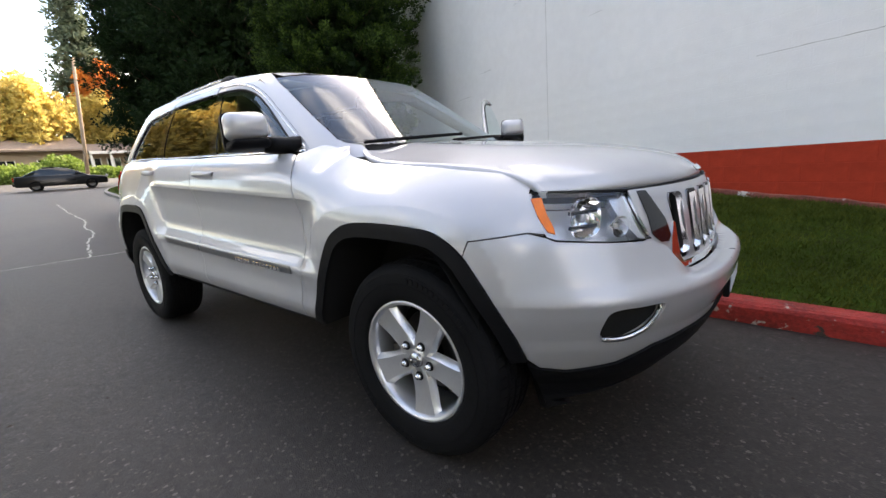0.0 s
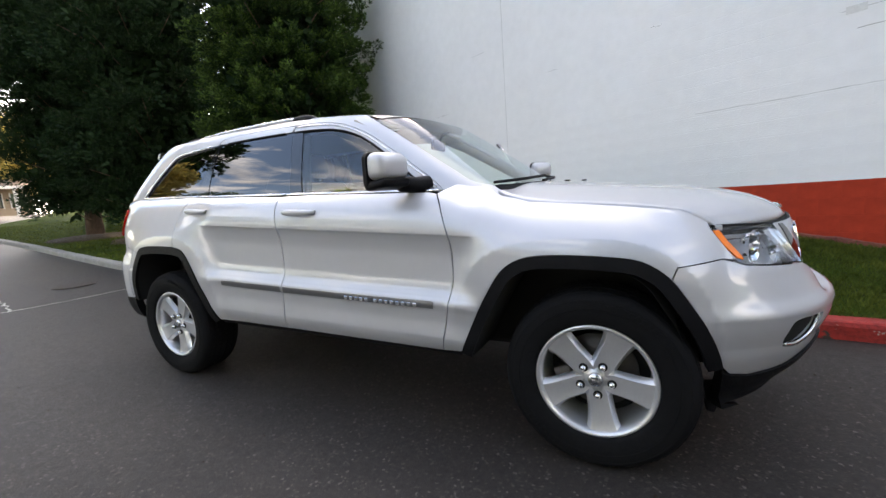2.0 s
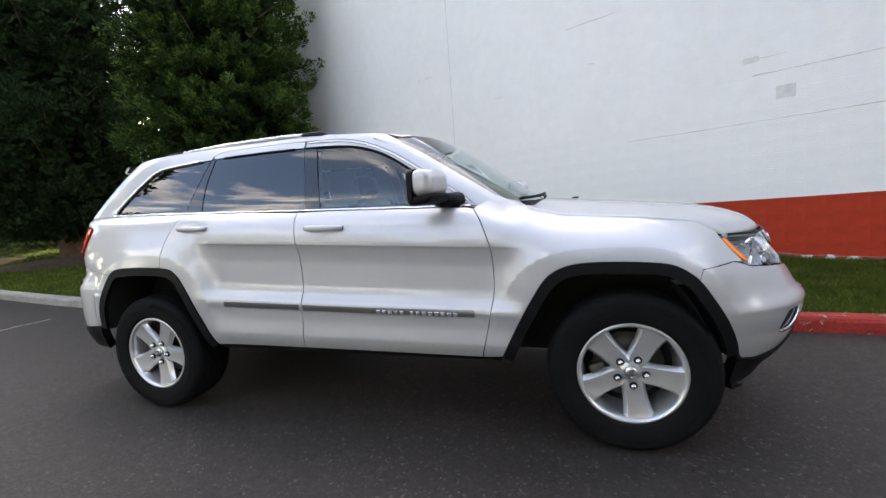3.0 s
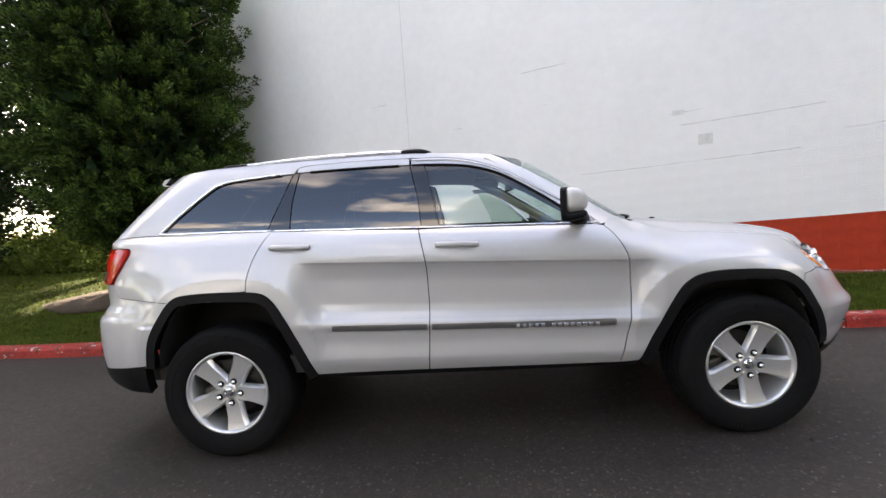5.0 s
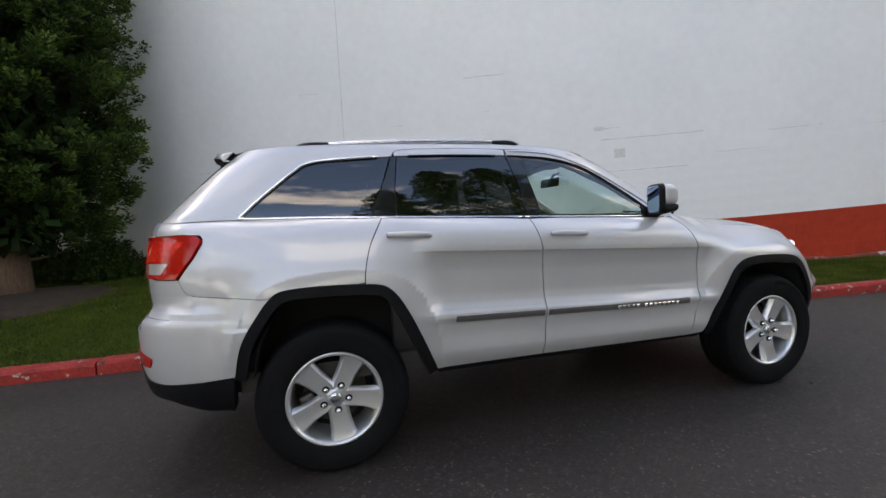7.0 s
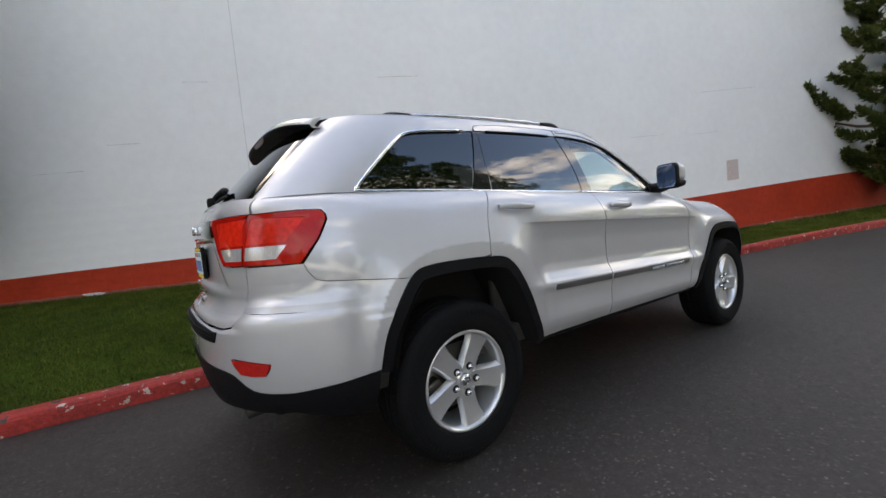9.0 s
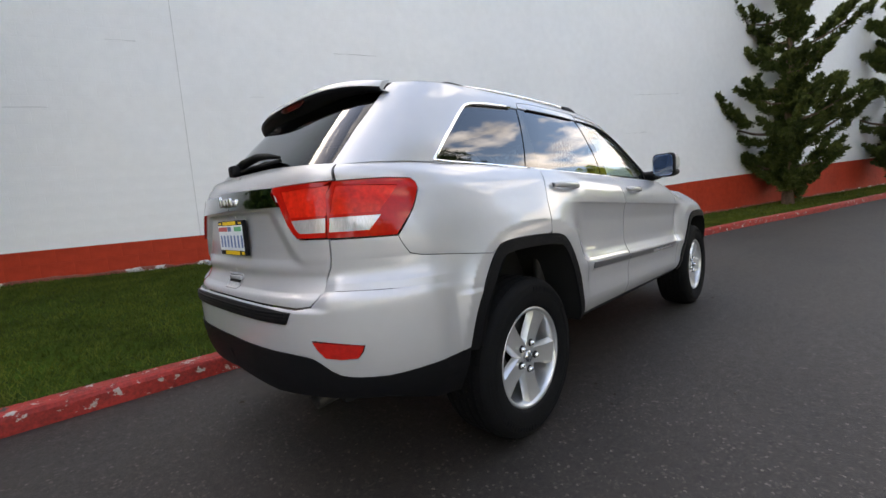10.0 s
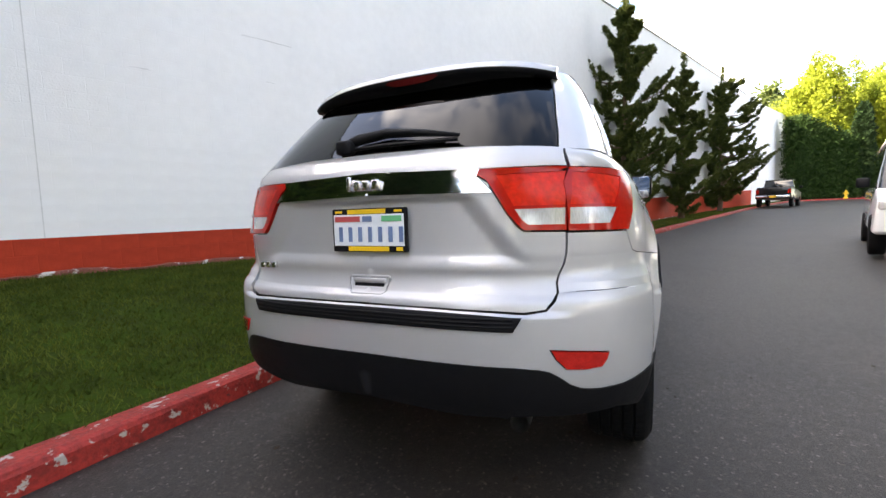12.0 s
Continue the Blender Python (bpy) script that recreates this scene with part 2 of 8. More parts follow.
def add_box(bm, lo, hi, m=None, bevel=0.0, seg=2):
    c, s = [(a + b) / 2 for a, b in zip(lo, hi)], [b - a for a, b in zip(lo, hi)]
    t = Matrix.Translation(c) @ Matrix.Diagonal((*s, 1))
    got = bmesh.ops.create_cube(bm, size=1.0, matrix=(m @ t) if m else t)["verts"]
    if bevel:
        es = {e for v in got for e in v.link_edges}
        bmesh.ops.bevel(bm, geom=list(es), offset=bevel, segments=seg, affect="EDGES", profile=0.5)
    return bm


def tube(bm, pts, radii, sides=8, caps=True):
    """A tapered tube along points."""
    pts = [Vector(p) for p in pts]
    rings = []
    for i, p in enumerate(pts):
        d = (pts[min(i + 1, len(pts) - 1)] - pts[max(i - 1, 0)]).normalized()
        a = d.cross(Vector((0, 0, 1)) if abs(d.z) < 0.9 else Vector((1, 0, 0))).normalized()
        b = d.cross(a)
        r = radii[i] if hasattr(radii, "__len__") else radii
        rings.append([bm.verts.new(p + (a * math.cos(k * 2 * math.pi / sides) + b * math.sin(k * 2 * math.pi / sides)) * r) for k in range(sides)])
    for u, v in zip(rings, rings[1:]):
        for k in range(sides):
            bm.faces.new((u[k], u[(k + 1) % sides], v[(k + 1) % sides], v[k]))
    if caps:
        bm.faces.new(rings[0][::-1])
        bm.faces.new(rings[-1])
    return bm


def smoothstep(a, b, x):
    t = np.clip((np.asarray(x, float) - a) / (b - a), 0, 1)
    return t * t * (3 - 2 * t)


def pch(xs, ys):
    """A smooth curve through points that does not overshoot."""
    xs, ys = np.array(xs, float), np.array(ys, float)
    h, d = np.diff(xs), np.diff(ys) / np.diff(xs)
    m = np.zeros_like(ys)
    for k in range(1, len(xs) - 1):
        if d[k - 1] * d[k] > 0:
            a, b = 2 * h[k] + h[k - 1], h[k] + 2 * h[k - 1]
            m[k] = (a + b) / (a / d[k - 1] + b / d[k])
    m[0], m[-1] = d[0], d[-1]

    def at(x):
        x = np.clip(np.asarray(x, float), xs[0], xs[-1])
        i = np.clip(np.searchsorted(xs, x) - 1, 0, len(xs) - 2)
        t = (x - xs[i]) / h[i]
        return ((2 * t**3 - 3 * t**2 + 1) * ys[i] + (t**3 - 2 * t**2 + t) * h[i] * m[i] + (-2 * t**3 + 3 * t**2) * ys[i + 1] + (t**3 - t**2) * h[i] * m[i + 1])
    return at


# ---- ground, kerb, lawn, wall ----
def ground_z(x):
    """The road lies flat by the car and rises gently at both ends."""
    x = np.asarray(x, float)
    def soft(v):
        return np.where(v > 3, v, np.log1p(np.exp(np.minimum(v, 30) * 2)) / 2)
    return 0.035 * np.minimum(soft(x - 4), 60) + 0.040 * np.minimum(soft(-x - 6), 60) - 0.0


KX = np.array([-70, -45, -37, -31, -27, -25.0, -15.5, -11.0, -7.5, -4.0, -2.0, 2.3, 4.3, 6.4, 7.8, 11.5, 14.0, 19.0, 30.0, 40.0, 46.0, 49.0])
KY = np.array([24, 13, 8.6, 5.6, 4.4, 4.0, 2.85, 2.2, 1.76, 1.50, 1.40, 1.08, 0.84, 0.30, -0.15, -1.65, -2.5, -4.35, -8.4, -12.6, -15.4, -26.0])
WALL0, WALL_DIR = Vector((-1.0, 5.75, 0)), Vector((0.925, -0.380, 0)).normalized()
WALL_OUT = Vector((WALL_DIR.y, -WALL_DIR.x, 0))


def kerb_y(x):
    """The kerb's face, eased between its bends."""
    x = np.asarray(x, float)
    return sum(np.interp(x + d, KX, KY) for d in (-1.2, -0.6, 0, 0.6, 1.2)) / 5


def wall_y(x):
    return WALL0.y + (np.asarray(x, float) - WALL0.x) * WALL_DIR.y / WALL_DIR.x


def foot_z(x):
    """The height of the lawn along the wall."""
    x = np.asarray(x, float)
    return np.interp(x, [-12, -6, -1, 1.5, 3.0, 4.2, 6.5], [0.45, 0.45, 0.47, 0.45, 0.36, 0.18, 0.16]) + 0.035 * np.maximum(0, x - 6) + 0.04 * np.maximum(0, -x - 8)


xs = np.unique(np.concatenate([np.linspace(-420, -60, 25), np.linspace(-60, 60, 97), np.linspace(60, 420, 25)]))
ys = np.unique(np.concatenate([np.linspace(-420, -40, 16), np.linspace(-40, 60, 26), np.linspace(60, 420, 16)]))
gx, gy = np.meshgrid(xs, ys, indexing="ij")
v = np.stack([gx, gy, ground_z(gx)], -1).reshape(-1, 3)
ny = len(ys)
f = [(i * ny + j, (i + 1) * ny + j, (i + 1) * ny + j + 1, i * ny + j + 1) for i in range(len(xs) - 1) for j in range(ny - 1)]
ground = tagged(from_arrays("ground", v, f, M_ASPHALT, smooth=True), "worn dark grey asphalt lot and road", "ground", kind="structure")
KERB_H, KERB_W = 0.13, 0.16


def kerb_piece(x0, x1, material, name, parent, n=6):
    """One cast length of kerb with a rounded nose."""
    prof = [(0.0, -0.05), (0.0, KERB_H - 0.035), (0.012, KERB_H - 0.01), (0.035, KERB_H), (KERB_W, KERB_H), (KERB_W, -0.05)]
    rng = random.Random(int(x0 * 100))
    bm = bmesh.new()
    rings = []
    for k in range(n + 1):
        x = x0 + (x1 - x0) * k / n
        y = float(kerb_y(x))
        d = Vector((0.2, float(kerb_y(x + 0.1) - kerb_y(x - 0.1)), 0)).normalized()
        nrm = Vector((-d.y, d.x, 0))
        j = 0.004
        rings.append([bm.verts.new(Vector((x, y, float(ground_z(x)))) + nrm * (a + rng.uniform(-j, j)) + Vector((0, 0, b + rng.uniform(-j, j)))) for a, b in prof])
    for u, w in zip(rings, rings[1:]):
        for k in range(len(prof) - 1):
            bm.faces.new((u[k], w[k], w[k + 1], u[k + 1]))
    bm.faces.new(rings[0])
    bm.faces.new(rings[-1][::-1])
    bmesh.ops.recalc_face_normals(bm, faces=bm.faces[:])
    return part(name, bm, material, parent)


kerb = tagged(new("kerb"), "concrete kerb with chipped red paint along the lawn", "kerb", kind="structure")
x = -66.0
while x < 46:
    step = 2.4 if abs(x) < 20 else 4.0
    kerb_piece(x + 0.008, x + step - 0.008, M_KERB_RED if x > -6.5 else M_KERB, "kerb_stone", kerb)
    x += step

# lawn between kerb and wall
lx = np.unique(np.concatenate([np.linspace(-66, -12, 28), np.linspace(-12, 14, 66), np.linspace(14, 44, 22)]))
rows_ = 22
v, f = [], []
for x in lx:
    y0 = float(kerb_y(x)) + KERB_W * 0.9
    y1 = float(wall_y(x)) + 0.1 if x > -9 else float(wall_y(-9)) + (-9 - x) * 0.5
    z0, z1 = float(ground_z(x)) + KERB_H - 0.012, float(foot_z(x))
    if x < -9:
        z1 = max(z0 + 0.1, z1)
    for k in range(rows_):
        s = k / (rows_ - 1)
        y = y0 + (max(y1, y0 + 0.5) - y0) * s
        v.append((x, y, z0 + (z1 - z0) * float(smoothstep(-0.2, 1.0, s)) * 1.0 - (z1 - z0) * float(smoothstep(-0.2, 1.0, 0)) * (1 - s) + 0.03 * noise.noise(Vector((x * 0.7, y * 0.7, 0))) * min(1, s * 6)))
f = [(i * rows_ + j, (i + 1) * rows_ + j, (i + 1) * rows_ + j + 1, i * rows_ + j + 1) for i in range(len(lx) - 1) for j in range(rows_ - 1)]
lawn = tagged(from_arrays("lawn", v, f, M_SOIL, smooth=True), "green lawn strip between the kerb and the wall", "lawn", kind="structure")
LAWN_V = np.array(v).reshape(len(lx), rows_, 3)


def lawn_point(x, s):
    """A point of the lawn at x, a share s of the way from kerb to wall."""
    i = np.clip(np.searchsorted(lx, x) - 1, 0, len(lx) - 2)
    a = (x - lx[i]) / (lx[i + 1] - lx[i])
    k = np.clip((s * (rows_ - 1)).astype(int), 0, rows_ - 2)
    b = s * (rows_ - 1) - k
    p = lambda ii, kk: LAWN_V[ii, kk]
    return (p(i, k) * ((1 - a) * (1 - b))[:, None] + p(i + 1, k) * (a * (1 - b))[:, None] + p(i, k + 1) * ((1 - a) * b)[:, None] + p(i + 1, k + 1) * (a * b)[:, None])


def grass(name, x, s, height, width, rng):
    base = lawn_point(x, s)
    n = len(base)
    ang = rng.uniform(0, 2 * np.pi, n)
    side = np.stack([np.cos(ang), np.sin(ang), np.zeros(n)], -1) * (width * rng.uniform(0.6, 1.3, n))[:, None]
    lean = np.stack([rng.normal(0, 0.5, n), rng.normal(0, 0.5, n), np.ones(n)], -1) * (height * rng.uniform(0.5, 1.3, n))[:, None]
    v = np.stack([base - side, base + side, base + lean], 1).reshape(-1, 3)
    return from_arrays(name, v, np.arange(3 * n).reshape(-1, 3), M_GRASS)


rng = np.random.default_rng(5)
near = 150000
gxs = rng.uniform(-7.5, 9.5, near)
gss = rng.uniform(0.0, 0.98, near)
patch = np.sin(gxs * 2.1 + 3 * gss) * np.sin(gxs * 0.9 - 9 * gss) + rng.normal(0, 0.6, near)
keep = patch > -0.75
tagged(grass("lawn_grass", gxs[keep], gss[keep], 0.042, 0.0055, rng), "short mown green grass with thin patches", "grass", kind="stuff")
far_n = 40000
gxs = np.where(rng.uniform(0, 1, far_n) < 0.5, rng.uniform(9.5, 34, far_n), rng.uniform(-30, -7.5, far_n))
tagged(grass("lawn_grass", gxs, rng.uniform(0.0, 0.98, far_n), 0.05, 0.015, rng), "short mown grass under the trees", "grass", kind="stuff")

# ---- the long masonry wall ----
COURSE, BLOCK = 0.203, 0.406
U0, U1, TOP, BAND_TOP = -8.2, 42.0, 8.16, 0.955
wall_lift = pch([-9, -6, -4.4, 0, 6, 14, 20, 42], [-0.55, -0.33, -0.07, 0, 0.06, 0.42, 0.66, 1.5])


def wall_at(u, out_, z):
    """A place on the wall: along it, out of it, and up; its courses climb with the road."""
    p = WALL0 + WALL_DIR * u + WALL_OUT * out_
    return (p.x, p.y, z + float(wall_lift(u)))


def wall_run(u0, u1, o0, o1, z0, z1, step=1.0):
    n = max(1, round((u1 - u0) / step))
    p, q = [], []
    for k in range(n + 1):
        u = u0 + (u1 - u0) * k / n
        p += [wall_at(u, o, z) for o, z in ((o0, z0), (o1, z0), (o1, z1), (o0, z1))]
        if k:
            a, b = 4 * (k - 1), 4 * k
            q += [(a + j, b + j, b + (j + 1) % 4, a + (j + 1) % 4) for j in range(4)]
    q += [(0, 1, 2, 3), (4 * n + 3, 4 * n + 2, 4 * n + 1, 4 * n)]
    return p, q


p, q = wall_run(U0, U1, -0.25, -0.003, BAND_TOP, TOP)
wall = tagged(from_arrays("wall_north", p, q, M_WALL), "tall white-painted concrete block wall with a red band at its foot", "wall", kind="structure")
p, q = wall_run(U0, U1, -0.25, -0.004, -0.9, BAND_TOP)
from_arrays("red_band", p, q, M_BAND, wall)
p, q = wall_run(U0 - 0.02, U1 + 0.02, -0.28, 0.02, TOP, TOP + 0.06)
from_arrays("wall_cap", p, q, M_CAP, wall)

# ---- the car: surfaces ----
# half widths of the doors by height, with a crease under the handles and a ledge over the rubbing strip
door_w = pch([0.36, 0.44, 0.50, 0.525, 0.60, 0.66, 0.700, 0.712, 0.735, 0.775, 0.82, 0.93, 1.00, 1.035, 1.046, 1.06, 1.10, 1.15, 1.20, 1.245, 1.32],
             [0.850, 0.892, 0.918, 0.922, 0.919, 0.924, 0.932, 0.931, 0.918, 0.899, 0.893, 0.894, 0.903, 0.912, 0.917, 0.917, 0.911, 0.893, 0.855, 0.795, 0.68])
plain_w = pch([0.36, 0.44, 0.52, 0.65, 0.80, 0.95, 1.06, 1.15, 1.22, 1.26, 1.295, 1.33], [0.875, 0.905, 0.922, 0.926, 0.922, 0.918, 0.912, 0.894, 0.868, 0.838, 0.795, 0.730])
hood_line = pch([0.70, 0.93, 0.975, 1.04, 1.18, 1.53, 1.77, 1.86, 1.92, 2.3], [1.30, 1.215, 1.195, 1.165, 1.128, 1.094, 1.060, 1.025, 0.992, 0.985])
slope_k = pch([0.42, 0.70, 1.05, 1.30], [0.017, 0.040, 0.055, 0.044])


def flare(x, z):
    """How far the body swells round the wheel openings."""
    out_ = 0
    for c, hw, top in ((-1.415, 0.475, 0.655), (1.37, 0.485, 0.605)):
        r = ((np.abs(x - c) / hw) ** 3 + (np.maximum(z - 0.30, 0) / top) ** 3) ** (1 / 3)
        up = np.clip((np.maximum(z - 0.30, 0) / top) ** 3 / np.maximum(r, 0.2) ** 3, 0, 1)
        u = np.clip((r - 1.115) / (0.15 + 0.20 * up), 0, 1)
        out_ = out_ + 0.029 * (1 - u) ** 2
    return out_ * (0.2 + 0.8 * smoothstep(0.48, 0.82, z))


class Shell:
    """A closed body surface: straight flanks and rounded ends, given by curves of height."""
    def __init__(self, width, front, rear, fa, ra, fn, rn):
        self.width, self.front, self.rear, self.fa, self.ra, self.fn, self.rn = width, front, rear, fa, ra, fn, rn

    def ends(self, z):
        return self.rear(z) + self.ra(z), self.front(z) - self.fa(z)

    def at(self, s, z):
        s, z = np.asarray(s, float), np.asarray(z, float)
        xr, xf = self.ends(z)
        fr, ba = s > xf, s < xr
        phi = np.where(fr, s - xf, np.where(ba, xr - s, 0.0)).clip(0, np.pi / 2)
        n = np.where(fr, self.fn(z), self.rn(z))
        a = np.where(fr, self.fa(z), self.ra(z))
        sn, cs = np.sin(phi), np.cos(phi)
        rho = (sn**n + cs**n) ** (-1 / n)
        x = np.where(fr, xf + a * sn * rho, np.where(ba, xr - a * sn * rho, s))
        return np.stack([x, -self.width(x, z) * cs * rho, z], -1)

    def normal(self, s, z, e=1e-3):
        a = self.at(s + e, z) - self.at(s - e, z)
        b = self.at(s, z + e) - self.at(s, z - e)
        n = np.cross(a, b)
        return n / (np.linalg.norm(n, axis=-1, keepdims=True) + 1e-12)

    def along(self, kind, v, z):
        """The running coordinate of a place given by x on a flank, or by its distance from the middle on an end ('f' or 'r')."""
        xr, xf = (float(q) for q in self.ends(z))
        if kind == "x":
            if xr <= v <= xf:
                return v
            end, n, a, c, sg = ("f", float(self.fn(z)), float(self.fa(z)), xf, 1) if v > xf else ("r", float(self.rn(z)), float(self.ra(z)), xr, -1)
            u = min(abs(v - c) / a, 1.0)
            return c + sg * math.atan2(u, (1 - u**n) ** (1 / n))
        sg, c, a, n = (1, xf, float(self.fa(z)), float(self.fn(z))) if kind == "f" else (-1, xr, float(self.ra(z)), float(self.rn(z)))
        x = c + sg * a * 0.8
        v = abs(v) * 1.046
        for _ in range(6):
            w = float(self.width(x, z))
            y = min(abs(v) / w, 1.0)
            u = (1 - y**n) ** (1 / n)
            x = c + sg * a * u
        return c + sg * math.atan2(u, y)


def body_width(x, z):
    ze = z + slope_k(z) * np.clip(x, -1.6, 1.3)
    m = smoothstep(-1.06, -0.84, x) * (1 - smoothstep(0.88, 1.02, x))
    w = plain_w(z) + m * (door_w(ze) - plain_w(z)) + flare(x, z) * (1 - 0.25 * m)
    roll = smoothstep(0.66, 0.96, x) * (0.17 - 0.03 * smoothstep(1.0, 1.9, x))
    dz = np.clip((z - (hood_line(x) - 0.23)) / 0.23, 0, 1.1)
    w = w - roll * dz**2.3 + 0.03 - 0.012 * smoothstep(1.62, 1.88, x) * (1 - smoothstep(1.95, 2.2, x)) * (1 - smoothstep(0.62, 0.85, z)) - 0.011 * smoothstep(-1.0, -1.5, x)
    return w * (1 - 0.022 * smoothstep(-0.9, -2.1, x) * smoothstep(0.8, 1.2, z))


def const(v):
    return lambda z: v + 0 * np.asarray(z, float)


BODY = Shell(body_width,
             pch([0.30, 0.42, 0.52, 0.63, 0.66, 0.72, 0.80, 0.86, 0.95, 1.02, 1.2], [2.20, 2.30, 2.345, 2.372, 2.372, 2.345, 2.315, 2.295, 2.255, 2.225, 2.10]),
             pch([0.30, 0.42, 0.52, 0.62, 0.78, 0.815, 0.84, 0.90, 0.96, 1.00, 1.16, 1.25, 1.32], [-2.28, -2.40, -2.438, -2.452, -2.456, -2.452, -2.425, -2.402, -2.412, -2.408, -2.400, -2.385, -2.345]),
             const(0.84), pch([0.5, 0.8, 1.0, 1.22, 1.30, 1.34], [0.88, 0.88, 0.86, 0.86, 0.62, 0.56]),
             pch([0.5, 0.7, 0.86, 1.0], [2.5, 2.45, 2.38, 2.32]), pch([0.5, 0.90, 1.05, 1.22, 1.30, 1.34], [3.2, 3.2, 3.5, 3.5, 3.8, 4.0]))

green_w0 = pch([1.10, 1.235, 1.30, 1.45, 1.60, 1.66, 1.72, 1.78], [0.800, 0.772, 0.758, 0.706, 0.640, 0.606, 0.557, 0.50])


def green_width(x, z):
    ze = z + 0.040 * np.clip(x, -1.6, 0.6)
    return (0.03 + 0.65 * green_w0(ze) + 0.35 * green_w0(z)) * (1 - 0.022 * smoothstep(-0.9, -2.1, x))


GREEN = Shell(green_width,
              pch([1.10, 1.20, 1.278, 1.414, 1.591, 1.70, 1.78], [1.205, 1.080, 0.970, 0.780, 0.530, 0.355, 0.20]),
              pch([1.15, 1.25, 1.31, 1.60, 1.66, 1.72, 1.78], [-2.44, -2.385, -2.330, -2.055, -1.99, -1.92, -1.84]),
              const(0.75), const(0.55), const(3.5), const(4.0))


def inside(poly, pts):
    x, y = pts[:, 0], pts[:, 1]
    r = np.zeros(len(pts), bool)
    a = np.asarray(poly)
    for (x0, y0), (x1, y1) in zip(a, np.roll(a, -1, 0)):
        if y0 != y1:
            r ^= ((y0 > y) != (y1 > y)) & (x < (x1 - x0) * (y - y0) / (y1 - y0) + x0)
    return r


def curve(pts, n=6):
    """Points eased into a flowing line."""
    p = [np.array(q[-2:], float) for q in pts]
    kinds = {len(q) for q in pts}
    out_ = []
    for i in range(len(p) - 1):
        a, b, c, d = p[max(i - 1, 0)], p[i], p[i + 1], p[min(i + 2, len(p) - 1)]
        for t in np.arange(n) / n:
            out_.append(tuple(0.5 * (2 * b + (c - a) * t + (2 * a - 5 * b + 4 * c - d) * t**2 + (3 * b - a - 3 * c + d) * t**3)))
    return out_ + [tuple(p[-1])]


def to_chart(shell, poly):
    return [(shell.along(*(("x", *q) if len(q) == 2 else q)), q[-1]) for q in poly]


def shrink(poly, d):
    """The outline drawn in by d all round."""
    a = np.array(poly)
    area = 0.5 * np.sum(a[:, 0] * np.roll(a[:, 1], -1) - np.roll(a[:, 0], -1) * a[:, 1])
    sg = 1 if area > 0 else -1
    e = np.roll(a, -1, 0) - a
    nrm = np.stack([-e[:, 1], e[:, 0]], -1) * sg
    nrm /= np.linalg.norm(nrm, axis=1, keepdims=True) + 1e-9
    m = nrm + np.roll(nrm, 1, 0)
    m /= np.linalg.norm(m, axis=1, keepdims=True) + 1e-9
    k = np.clip((m * nrm).sum(1), 0.45, 1)
    return (a + m * (d / k)[:, None]).tolist()


def csampled(shell, poly, step):
    """As sampled(), but an edge on the car's middle line stays on it."""
    out_ = []
    for a, b in zip(poly, poly[1:] + poly[:1]):
        n = max(1, int(math.hypot(b[0] - a[0], b[1] - a[1]) / step))
        ys2 = np.abs(shell.at(np.array([a[0], b[0]]), np.array([a[1], b[1]]))[:, 1])
        for k in range(n):
            s, z = a[0] + (b[0] - a[0]) * k / n, a[1] + (b[1] - a[1]) * k / n
            if ys2.max() < 1e-3 and n > 1:
                xr, xf = (float(q) for q in shell.ends(z))
                s = xf + math.pi / 2 if s > 0 else xr - math.pi / 2
            out_.append((s, z))
    return out_


def sampled(poly, step):
    out_ = []
    for a, b in zip(poly, poly[1:] + poly[:1]):
        n = max(1, int(math.hypot(b[0] - a[0], b[1] - a[1]) / step))
        out_ += [(a[0] + (b[0] - a[0]) * k / n, a[1] + (b[1] - a[1]) * k / n) for k in range(n)]
    return out_


from mathutils.geometry import delaunay_2d_cdt


